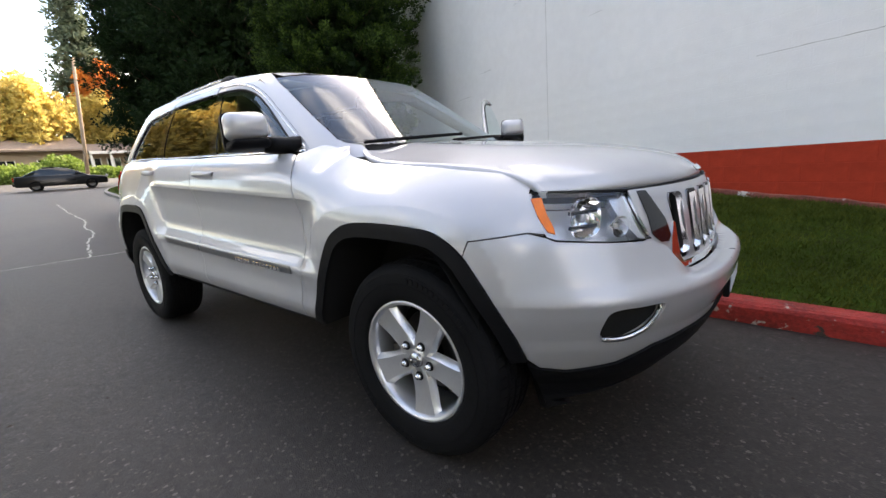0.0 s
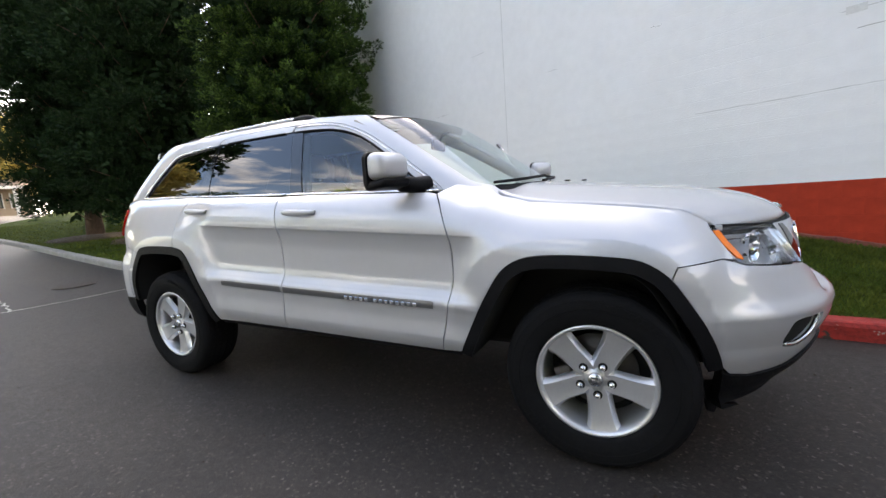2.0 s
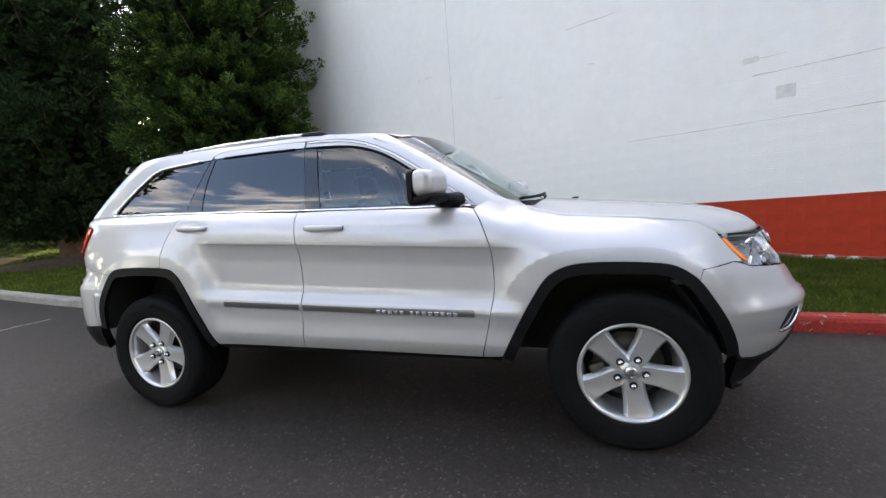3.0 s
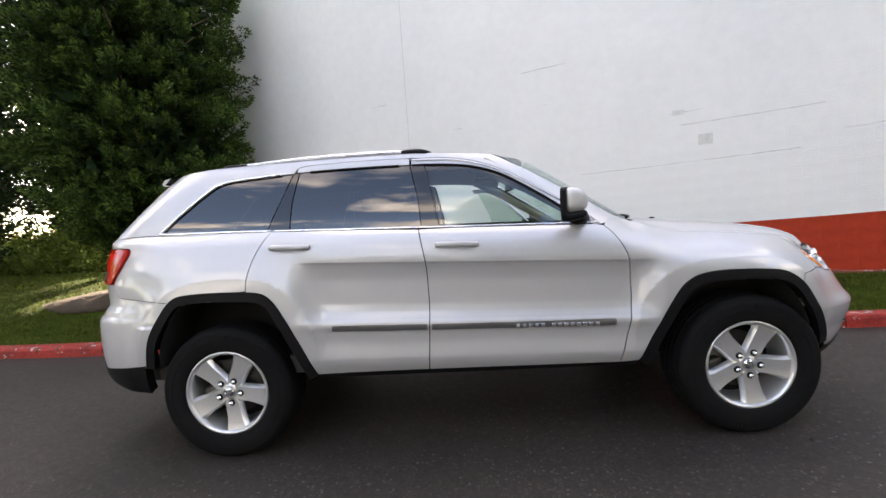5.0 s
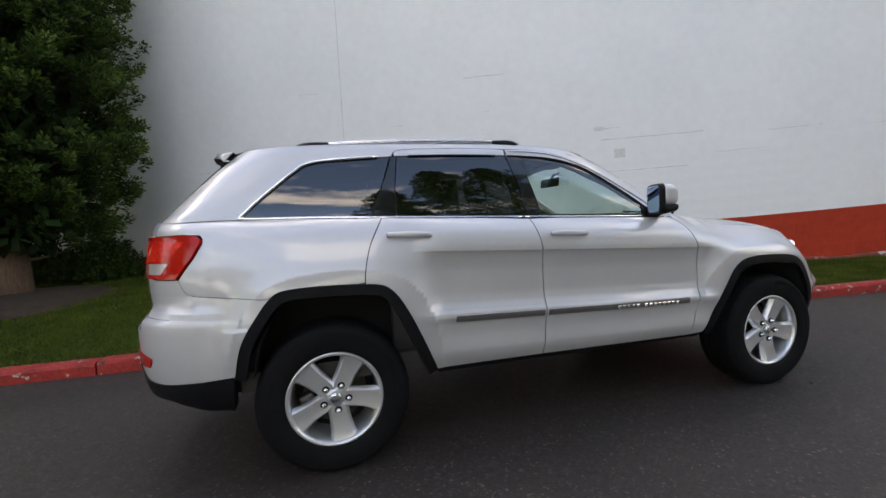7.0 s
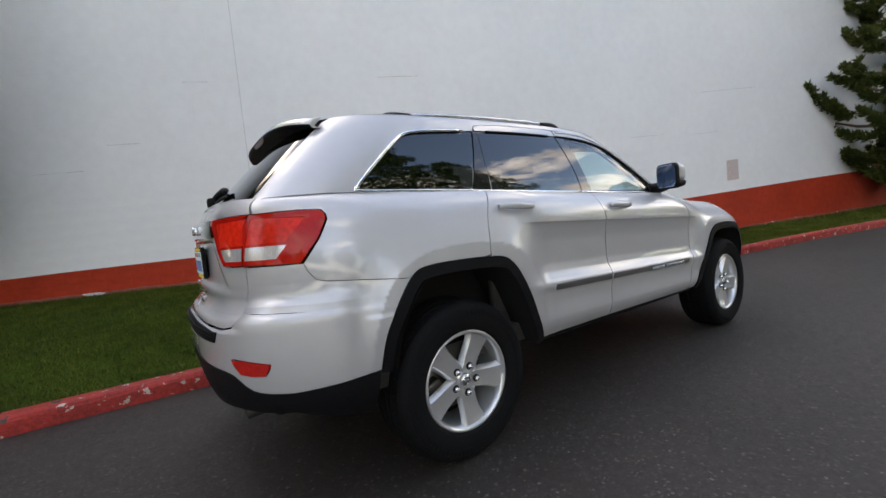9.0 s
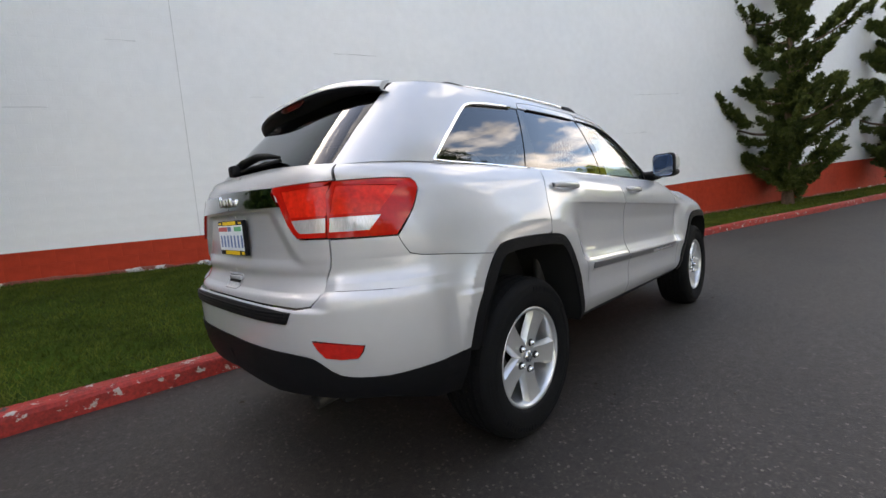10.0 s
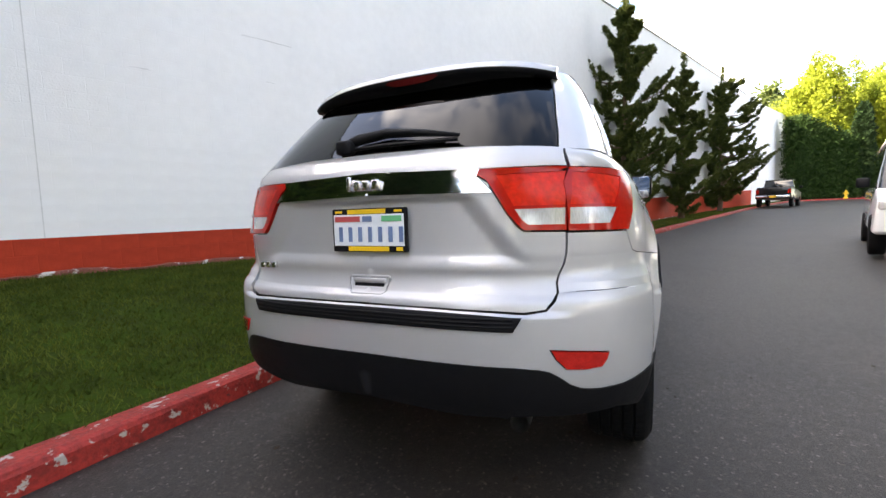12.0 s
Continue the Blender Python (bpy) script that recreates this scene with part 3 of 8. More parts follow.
def skin(shell, poly, holes=(), off=0.0, gap=0.0, dx=0.03, dz=0.016, skirt=0.014, step=0.03, chart=False, dish=None, rows=None):
    """Vertices, triangles and normals of one panel cut from a shell; skirt: how deep its edges turn in."""
    poly = poly if chart else to_chart(shell, poly)
    if gap:
        first = csampled(shell, poly, step * 1.7)
        poly = [tuple(q) for q in shrink(first, gap)]
        mid_ = np.abs(shell.at(np.array(first)[:, 0], np.array(first)[:, 1])[:, 1]) < 0.012
        poly = [(a[0], b[1]) if m else b for a, b, m in zip(first, poly, mid_)]
    outline = csampled(shell, poly, step)
    rims = [outline] + [sampled(h if chart else to_chart(shell, h), step) for h in holes]
    pts, edges = [], []
    for r in rims:
        k = len(pts)
        pts += r
        edges += [(k + i, k + (i + 1) % len(r)) for i in range(len(r))]
    a = np.array(outline)
    gx_ = np.arange(a[:, 0].min() + dx / 2, a[:, 0].max(), dx)
    gz_ = np.arange(a[:, 1].min() + dz / 2, a[:, 1].max(), dz) if rows is None else np.asarray(rows)
    g = np.stack(np.meshgrid(gx_, gz_, indexing="ij"), -1).reshape(-1, 2)
    if rows is not None:
        g[:, 1] -= slope_k(g[:, 1]) * np.clip(g[:, 0], -1.6, 1.3)
    g = g[inside(outline, g)] if len(g) else g
    for h in rims[1:]:
        g = g[~inside(h, g)]
    border = np.array(pts)
    if len(g):
        d2 = ((g[:, None, :] - border[None]) / np.array([dx, dz])) ** 2
        g = g[d2.sum(-1).min(1) > 0.16]
    every = [Vector(q) for q in pts] + [Vector(q) for q in g.tolist()]
    vo, _, fo, *_ = delaunay_2d_cdt(every, edges, [], 0, 1e-6)
    vo = np.array([tuple(q) for q in vo])
    tri = np.array([q for q in fo if len(q) == 3])
    mid = vo[tri].mean(1)
    ok = inside(outline, mid)
    for h in rims[1:]:
        ok &= ~inside(h, mid)
    tri = tri[ok]
    s, z = vo[:, 0], vo[:, 1]
    nr = shell.normal(s, z)
    if dish is None:
        v = shell.at(s, z) + nr * off
    else:
        def pressed(a, b):
            return shell.at(a, b) + shell.normal(a, b) * (off + dish(a, b))[..., None]
        v, e = pressed(s, z), 0.003
        nr = np.cross(pressed(s + e, z) - pressed(s - e, z), pressed(s, z + e) - pressed(s, z - e))
        nr = nr / (np.linalg.norm(nr, axis=-1, keepdims=True) + 1e-12)
    mid_ = np.abs(v[:, 1]) < 0.012
    v[mid_, 1] = 0.0
    nr[mid_, 1] = 0.0
    nr = nr / (np.linalg.norm(nr, axis=-1, keepdims=True) + 1e-12)
    if skirt:
        count = {}
        for t in tri:
            for i, j in ((t[0], t[1]), (t[1], t[2]), (t[2], t[0])):
                count[(i, j)] = count.get((i, j), 0) + 1
        rim = [(i, j) for i, j in count if (j, i) not in count and not (abs(v[i][1]) < 2e-3 and abs(v[j][1]) < 2e-3)]
        n0 = len(v)
        inn = sorted({i for e in rim for i in e})
        top = {i: n0 + k for k, i in enumerate(inn)}
        low = {i: n0 + len(inn) + k for k, i in enumerate(inn)}
        if inn:
            v = np.concatenate([v, v[inn], v[inn] - nr[inn] * skirt])
            nr = np.concatenate([nr, np.zeros((2 * len(inn), 3))])
            tri = np.concatenate([tri, [(top[j], top[i], low[i]) for i, j in rim], [(top[j], low[i], low[j]) for i, j in rim]])
    return v, tri, nr


def skinned(name, pieces, material, parent=None, label=""):
    """One mesh from panel pieces, shaded by the true normals of the shell."""
    v = np.concatenate([p[0] for p in pieces])
    n = np.concatenate([p[2] for p in pieces])
    k, t = 0, []
    for p in pieces:
        t.append(p[1] + k)
        k += len(p[0])
    me = bpy.data.meshes.new(name)
    me.from_pydata(v.tolist(), [], np.concatenate(t).tolist())
    me.shade_smooth()
    me.normals_split_custom_set_from_vertices(n.tolist())
    me.materials.append(material)
    ob = new(name, me)
    if parent:
        ob.parent = parent
    if label:
        ob["label"] = label
    return ob


def flipped(p):
    m = np.array([1, -1, 1])
    return p[0] * m, p[1][:, ::-1], p[2] * m


def panel(name, shell, poly, material, parent, label="", both=True, whole=False, left_parent=None, **kw):
    """A panel on the right side, and its twin on the left; whole: the two meet in the middle as one mesh."""
    p = skin(shell, poly, **kw)
    if whole:
        return skinned(name, [p, flipped(p)], material, parent, label)
    a = skinned(name, [p], material, parent, label)
    if both:
        b = skinned(name, [flipped(p)], material, left_parent or parent, label)
        return a, b
    return a


# ---- the car: materials ----
def paint_mat():
    m = mat("silver_metallic_paint", (0.49, 0.49, 0.50), 0.45, 0.42, coat=1.0, var=0.02, scale=2.0)
    t = m.node_tree
    b = t.nodes["Principled BSDF"]
    tc = t.nodes.new("ShaderNodeTexCoord")
    n = t.nodes.new("ShaderNodeTexNoise")
    n.inputs["Scale"].default_value = 1500.0
    t.links.new(tc.outputs["Object"], n.inputs["Vector"])
    bp = t.nodes.new("ShaderNodeBump")
    bp.inputs["Strength"].default_value, bp.inputs["Distance"].default_value = 0.12, 0.0003
    t.links.new(n.outputs["Fac"], bp.inputs["Height"])
    t.links.new(bp.outputs["Normal"], b.inputs["Normal"])
    return m


def glass_mat(name, tint, head_on=0.05):
    """Thin glazing: a tinted pane that mirrors more at a slant."""
    m = bpy.data.materials.new(name)
    m.use_nodes = True
    t = m.node_tree
    t.nodes.remove(t.nodes["Principled BSDF"])
    tr = t.nodes.new("ShaderNodeBsdfTransparent")
    tr.inputs["Color"].default_value = (*tint, 1)
    gl = t.nodes.new("ShaderNodeBsdfGlossy")
    gl.inputs["Roughness"].default_value = 0.005
    gl.inputs["Color"].default_value = (0.95, 0.97, 1.0, 1)
    lw = t.nodes.new("ShaderNodeLayerWeight")
    lw.inputs["Blend"].default_value = 0.5
    pw = t.nodes.new("ShaderNodeMath")
    pw.operation = "POWER"
    pw.inputs[1].default_value = 4.5
    t.links.new(lw.outputs["Facing"], pw.inputs[0])
    fr = t.nodes.new("ShaderNodeMath")
    fr.operation = "MULTIPLY_ADD"
    fr.inputs[1].default_value, fr.inputs[2].default_value = 1 - head_on, head_on
    t.links.new(pw.outputs["Value"], fr.inputs[0])
    ms = t.nodes.new("ShaderNodeMixShader")
    t.links.new(fr.outputs["Value"], ms.inputs["Fac"])
    t.links.new(tr.outputs["BSDF"], ms.inputs[1])
    t.links.new(gl.outputs["BSDF"], ms.inputs[2])
    t.links.new(ms.outputs["Shader"], t.nodes["Material Output"].inputs["Surface"])
    return m


M_PAINT = paint_mat()
M_CHROME = mat("bright_chrome", (0.86, 0.86, 0.87), 0.06, 1.0)
M_SATIN = mat("satin_silver_trim", (0.62, 0.62, 0.63), 0.25, 1.0)
M_BLACK = mat("black_textured_plastic", (0.006, 0.006, 0.007), 0.5, var=0.2, scale=40.0, bump=0.0006, bscale=900.0, spec=0.14)
M_GLOSSB = mat("gloss_black_pillar", (0.008, 0.008, 0.010), 0.08, coat=0.6)
# near-black: the shade of gaps and hollows is put into this colour
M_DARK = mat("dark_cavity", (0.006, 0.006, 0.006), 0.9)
M_GLASS = glass_mat("windscreen_glass", (0.72, 0.84, 0.80), 0.09)
M_SIDE = glass_mat("door_window_glass", (0.70, 0.82, 0.78), 0.08)
M_TINT = glass_mat("privacy_glass", (0.035, 0.038, 0.042), 0.09)
M_BACKGLASS = glass_mat("rear_window_glass", (0.06, 0.058, 0.056), 0.012)
M_TYRE = mat("tyre_rubber", (0.006, 0.006, 0.0065), 0.75, var=0.3, scale=9.0, bump=0.0012, bscale=140.0, spec=0.13)
M_RIM = mat("painted_alloy", (0.62, 0.62, 0.625), 0.30, 0.72, coat=0.5, var=0.04, scale=12.0)
# brake steel darkened: the shade behind the spokes is put into this colour
M_DISC = mat("brake_disc_steel", (0.10, 0.092, 0.085), 0.5, 0.7, var=0.2, scale=30.0)
M_LAMPRED = mat("red_lamp_lens", (0.40, 0.010, 0.006), 0.12, coat=0.15, var=0.18, scale=9.0, spec=0.25)
M_LAMPCORE = mat("red_lamp_core", (0.58, 0.020, 0.009), 0.16, spec=0.2, coat=0.1, var=0.34, scale=7.0, bump=0.003, bscale=28.0)
M_REFLECTOR_RED = mat("deep_red_reflector", (0.42, 0.012, 0.008), 0.25, coat=0.3, var=0.3, scale=30.0)
M_LAMPCLEAR = mat("clear_lamp_ribs", (0.52, 0.50, 0.50), 0.15, 0.35, coat=1.0, bump=0.002, bscale=70.0, stretch=(1, 1, 0.2), var=0.2, scale=30.0)
M_AMBER = mat("amber_lens", (0.86, 0.17, 0.003), 0.25, coat=0.25, bump=0.0015, bscale=110.0, var=0.2, scale=30)
M_LENS = glass_mat("headlight_cover", (0.95, 0.96, 0.97), 0.035)
M_REFL = mat("lamp_reflector", (0.90, 0.90, 0.90), 0.06, 1.0)
M_HOUSING = mat("lamp_housing_grey", (0.80, 0.80, 0.80), 0.30, 0.25, bump=0.002, bscale=45.0, stretch=(1, 1, 0.3))
M_LEATHER = mat("light_tan_leather", (0.30, 0.26, 0.21), 0.55, var=0.1, scale=20.0, bump=0.001, bscale=300.0)
M_TRIM_IN = mat("dark_cabin_plastic", (0.030, 0.028, 0.026), 0.6, var=0.2, scale=10.0)
M_HEADLINER = mat("beige_headliner_cloth", (0.36, 0.32, 0.26), 0.9, var=0.06, scale=30.0)

car = tagged(new("car"), "silver sport utility car parked on asphalt with its driver door open", "car")
car.location = (0, 0.03, 0)

# ---- the car: panels ----
# shut lines and openings, as places along and up the flank
FRONT_ARCH = curve([(0.866, 0.440), (0.95, 0.610), (1.05, 0.783), (1.116, 0.861), (1.216, 0.904), (1.384, 0.911), (1.587, 0.897), (1.670, 0.868), (1.735, 0.815), (1.785, 0.742), (1.845, 0.640), (1.885, 0.545), (1.903, 0.470)], 4)
REAR_ARCH = curve([(-0.920, 0.458), (-1.003, 0.658), (-1.082, 0.823), (-1.145, 0.911), (-1.221, 0.948), (-1.424, 0.962), (-1.626, 0.960), (-1.714, 0.934), (-1.793, 0.840), (-1.870, 0.708), (-1.905, 0.555)], 4)
GAP_F = curve([(0.762, 0.432), (0.806, 0.605), (0.838, 0.760), (0.842, 0.867), (0.834, 0.998), (0.790, 1.120), (0.742, 1.192)], 4)
GAP_B = curve([(-0.288, 0.452), (-0.266, 0.73), (-0.264, 0.90), (-0.270, 1.064), (-0.302, 1.240)], 4)
GAP_R = curve([(-1.276, 0.949), (-1.268, 1.032), (-1.232, 1.153), (-1.160, 1.284)], 4)


def belt(x):
    return 1.232 - 0.0435 * x


def arch_from(arch, x0, x1):
    return [q for q in arch if min(x0, x1) <= q[0] <= max(x0, x1)]


front_door = [(-0.288, 0.452), (0.762, 0.432)] + GAP_F[1:] + [(0.70, belt(0.70)), (0.3, belt(0.3)), (-0.1, belt(-0.1))] + GAP_B[::-1][:-1]
rear_door = [(-0.920, 0.458), (-0.288, 0.452)] + GAP_B[1:] + [(-0.6, belt(-0.6)), (-0.9, belt(-0.9))] + GAP_R[::-1] + arch_from(REAR_ARCH, -1.27, -0.93)[::-1]
fender = GAP_F[::-1] + arch_from(FRONT_ARCH, 0.86, 1.7355) + [(1.752, 0.862), (1.90, 0.876), (1.945, 0.868), (1.905, 0.930), (1.867, 0.988), (1.86, 1.022), (1.77, 1.058), (1.53, 1.092), (1.18, 1.125), (1.04, 1.162), (0.985, 1.190), (0.93, 1.212), (0.86, 1.235), (0.80, 1.228)]
CREASES = np.unique(np.round(np.concatenate([np.arange(0.40, 1.34, 0.013), np.arange(1.026, 1.070, 0.004), np.arange(0.690, 0.750, 0.005)]), 4))
door_r, door_l = panel("front_door", BODY, front_door, M_PAINT, car, gap=0.0028, dx=0.03, dz=0.006, rows=CREASES)
panel("rear_door", BODY, rear_door, M_PAINT, car, gap=0.0028, dx=0.018, dz=0.006, rows=CREASES)
panel("front_fender", BODY, fender, M_PAINT, car, gap=0.0025, dx=0.014, dz=0.006, rows=CREASES)
quarter = arch_from(REAR_ARCH, -1.72, -1.27) + [(-1.744, 0.921), (-1.90, 0.938), (-2.06, 0.955), (-2.10, 0.966), (-2.122, 1.00), (-2.135, 1.034), (-2.062, 1.130), (-2.021, 1.200), (-2.021, 1.224), (-2.036, 1.241), (-2.12, 1.247), ("r", -0.642, 1.246), ("r", -0.638, 1.262), ("r", -0.634, 1.280), ("r", -0.630, 1.295), ("r", -0.626, 1.312), ("r", -0.624, 1.326), (-1.95, 1.330), (-1.6, belt(-1.6)), (-1.3, belt(-1.3))] + GAP_R[::-1][:-1]
panel("rear_quarter_panel", BODY, quarter, M_PAINT, car, gap=0.002, dx=0.014, dz=0.010)

# near-black sheet added behind the shut lines, so the gaps read as shade
inner = [(-1.89, 0.60)] + REAR_ARCH[::-1] + [(0.76, 0.43)] + FRONT_ARCH + [("f", -0.45, 0.50), ("f", -0.45, 0.70), (1.95, 0.80), (1.84, 0.86), (1.82, 1.01), (1.5, 1.085), (1.05, 1.15), (0.8, 1.20), (-1.9, 1.29), ("r", -0.6, 1.27), ("r", -0.55, 0.6)]
panel("gap_backing", BODY, inner[1:], M_DARK, car, off=-0.018, skirt=0, dx=0.12, dz=0.05)

# rear bumper and its dark skirt
low_r = [(-1.905, 0.570), (-1.97, 0.562), (-2.06, 0.558), (-2.21, 0.545), ("r", -0.72, 0.547), ("r", -0.69, 0.551), ("r", -0.665, 0.558), ("r", -0.640, 0.574), ("r", -0.612, 0.599), ("r", -0.590, 0.613), ("r", -0.560, 0.620), ("r", -0.50, 0.625), ("r", -0.3, 0.628), ("r", 0.0, 0.630)]
rear_bumper = arch_from(REAR_ARCH, -1.91, -1.7135) + low_r[1:] + [("r", 0.0, 0.799), ("r", -0.25, 0.798), ("r", -0.45, 0.793), ("r", -0.53, 0.789), ("r", -0.588, 0.797), ("r", -0.615, 0.842), ("r", -0.633, 0.940), ("r", -0.643, 1.036), (-2.135, 1.034), (-2.122, 1.00), (-2.10, 0.966), (-2.06, 0.955), (-1.90, 0.938), (-1.744, 0.921)]
lens_hole = [("r", -0.590, 0.684), ("r", -0.670, 0.676), ("r", -0.742, 0.664), ("r", -0.736, 0.640), ("r", -0.722, 0.616), ("r", -0.680, 0.613), ("r", -0.632, 0.618), ("r", -0.606, 0.650)]


def bumper_swell(s, z):
    """The ledge that runs round the bumper's corner; beside the tailgate it lies flush with it."""
    y = np.abs(BODY.at(s, z)[..., 1])
    corner = smoothstep(0.60, 0.70, y)
    rise = 0.028 * np.clip((0.962 - z) / 0.092, 0, 1) ** 1.35 * smoothstep(-1.92, -2.10, s)
    flush = 0.008 * smoothstep(0.955, 0.915, z)
    beside = flush + (rise - flush) * corner
    return beside + (np.maximum(rise, flush) - beside) * (1 - smoothstep(0.778, 0.800, z))


panel("rear_bumper", BODY, rear_bumper, M_PAINT, car, whole=True, gap=0.001, holes=[lens_hole], dish=bumper_swell, dx=0.014, dz=0.006)
panel("bumper_reflector", BODY, lens_hole, M_REFLECTOR_RED, car, "red rear bumper reflector", off=0.006, gap=0.004, dish=bumper_swell)
skirt_r = low_r + [("r", 0.0, 0.475), ("r", -0.35, 0.455), ("r", -0.55, 0.470), (-2.20, 0.470), (-2.05, 0.425), (-1.925, 0.395)]
panel("rear_bumper_skirt", BODY, skirt_r, M_BLACK, car, "black textured plastic skirt", whole=True, off=0.004, skirt=0.05, step=0.012, dish=bumper_swell)

# step pad over the bumper's edge, with ribs
pad_poly = [("r", 0.0, 0.742), ("r", -0.25, 0.742), ("r", -0.495, 0.738), ("r", -0.520, 0.783), ("r", -0.25, 0.792), ("r", 0.0, 0.793)]
pad = panel("step_pad", BODY, pad_poly, M_BLACK, car, "ribbed black bumper step pad", whole=True, off=0.006, skirt=0.02, step=0.012, dish=bumper_swell)
for z0 in (0.756, 0.768, 0.780):
    c = np.array([(BODY.along("r", y, z0 - 0.004 * y), z0 - 0.004 * y) for y in np.linspace(0.0, 0.495, 16)])
    p = BODY.at(c[:, 0], c[:, 1]) + BODY.normal(c[:, 0], c[:, 1]) * 0.033
    line = [tuple(q) for q in p[::-1]] + [(q[0], -q[1], q[2]) for q in p[1:]]
    bm = bmesh.new()
    tube(bm, line, 0.004, 6)
    part("pad_rib", bm, M_BLACK, pad)

# tailgate
def hatch_dish(s, z):
    """The plate recess is pressed in between two raised flanks, and the lower lip stands out."""
    p = BODY.at(s, z)
    y = np.abs(p[..., 1])
    m = (1 - smoothstep(0.32, 0.41, y - 0.16 * (1.152 - z) / 0.2)) * smoothstep(0.930, 0.972, z) * (1 - smoothstep(1.150, 1.162, z))
    return -0.016 * m + 0.008 * smoothstep(0.955, 0.915, z)


hatch = [("r", 0.0, 0.803), ("r", -0.25, 0.802), ("r", -0.45, 0.797), ("r", -0.53, 0.793), ("r", -0.585, 0.801), ("r", -0.612, 0.845), ("r", -0.630, 0.940), ("r", -0.638, 1.040), ("r", -0.522, 1.042), ("r", -0.500, 1.060), ("r", -0.472, 1.10), ("r", -0.407, 1.205), ("r", -0.382, 1.248), ("r", -0.638, 1.250), ("r", -0.634, 1.265), ("r", -0.630, 1.280), ("r", -0.626, 1.295), ("r", -0.622, 1.313), ("r", -0.3, 1.330), ("r", 0.0, 1.334)]
tailgate = panel("tailgate", BODY, hatch, M_PAINT, car, whole=True, gap=0.001, dish=hatch_dish, dx=0.021, dz=0.009)
def gate_x(y, z):
    """How far back the pressed tailgate stands."""
    s_ = np.array([BODY.along("r", abs(y) / 1.046, z)])
    return float(BODY.at(s_, np.array([z]))[0][0]) - float(hatch_dish(s_, np.array([z]))[0])


grip_line = [(-0.078, 0.890), (0.078, 0.890), (0.084, 0.884), (0.074, 0.842), (0.062, 0.832), (-0.062, 0.832), (-0.074, 0.842), (-0.084, 0.884), (-0.078, 0.890)]
bm = bmesh.new()
tube(bm, [(gate_x(y, z) - 0.001, y, z) for y, z in grip_line], 0.0055, 8, False)
grip = part("tailgate_grip", bm, M_PAINT, tailgate, "", True)
# black bar, proud of the gate, paints the shade of the grip's slit
bm = bmesh.new()
add_box(bm, (gate_x(0, 0.862) - 0.005, -0.062, 0.855), (gate_x(0, 0.862) + 0.02, 0.062, 0.868), bevel=0.003)
part("grip_slit_shade", bm, M_BLACK, grip)
bm = bmesh.new()
add_box(bm, (gate_x(0, 0.877) - 0.010, -0.066, 0.868), (gate_x(0, 0.877) + 0.02, 0.066, 0.885), bevel=0.004)
part("grip_bar", bm, M_PAINT, grip, "", True)
bar = [("r", 0.0, 1.176), ("r", -0.430, 1.168), ("r", -0.388, 1.243), ("r", 0.0, 1.254)]
chrome_bar = panel("chrome_bar", BODY, bar, M_CHROME, car, "mirror chrome tailgate bar", whole=True, off=0.014, skirt=0.03)
for k, (y, w, h) in enumerate(((0.072, 0.016, 0.050), (0.036, 0.030, 0.034), (0.000, 0.030, 0.034), (-0.040, 0.030, 0.036))):
    bm = bmesh.new()
    add_box(bm, (-2.4255, y - w / 2, 1.196), (-2.4120, y + w / 2, 1.196 + h), bevel=0.0045)
    part("badge_bar", bm, M_SATIN, chrome_bar, "", True)
for k in range(3):
    bm = bmesh.new()
    add_box(bm, (-2.395, 0.535 - 0.030 * k, 0.905), (-2.378, 0.558 - 0.030 * k, 0.930), bevel=0.003)
    part("badge_bar", bm, M_SATIN, tailgate, "", True)

# number plate in a black and yellow frame
bm = bmesh.new()
add_box(bm, (-2.418, -0.156, 0.978), (-2.400, 0.156, 1.134), bevel=0.005)
frame_ob = part("plate_frame", bm, M_BLACK, car, "black plate frame with yellow strips")
M_PLATE = mat("plate_white_enamel", (0.72, 0.76, 0.80), 0.35, var=0.05, scale=12.0)
M_YELLOW_P = mat("yellow_print", (0.80, 0.50, 0.02), 0.5, var=0.06, scale=30)
M_BLUE_P = mat("blue_print", (0.13, 0.20, 0.36), 0.5, var=0.06, scale=30)
M_RED_P = mat("red_print", (0.50, 0.08, 0.08), 0.5, var=0.06, scale=30)
M_GREEN_P = mat("green_sticker", (0.10, 0.42, 0.20), 0.5, var=0.06, scale=30)
bm = bmesh.new()
add_box(bm, (-2.4205, -0.147, 1.000), (-2.416, 0.147, 1.112), bevel=0.001)
plate = part("number_plate", bm, M_PLATE, frame_ob, "pale number plate")
for y0, y1, z0, z1, m_ in ((-0.075, 0.085, 1.114, 1.130, M_YELLOW_P), (-0.14, -0.11, 1.118, 1.126, M_YELLOW_P), (0.11, 0.14, 1.118, 1.126, M_YELLOW_P), (-0.085, 0.085, 0.981, 0.998, M_YELLOW_P), (-0.14, -0.115, 0.983, 0.996, M_YELLOW_P)):
    bm = bmesh.new()
    add_box(bm, (-2.4205, y0, z0), (-2.417, y1, z1), bevel=0.0008)
    part("frame_strip", bm, m_, frame_ob, "yellow strip")
for k in range(7):
    bm = bmesh.new()
    y = 0.128 - 0.042 * k
    add_box(bm, (-2.4225, y - 0.021, 1.014), (-2.420, y - 0.004, 1.068), bevel=0.0008)
    part("plate_bar", bm, M_BLUE_P, frame_ob)
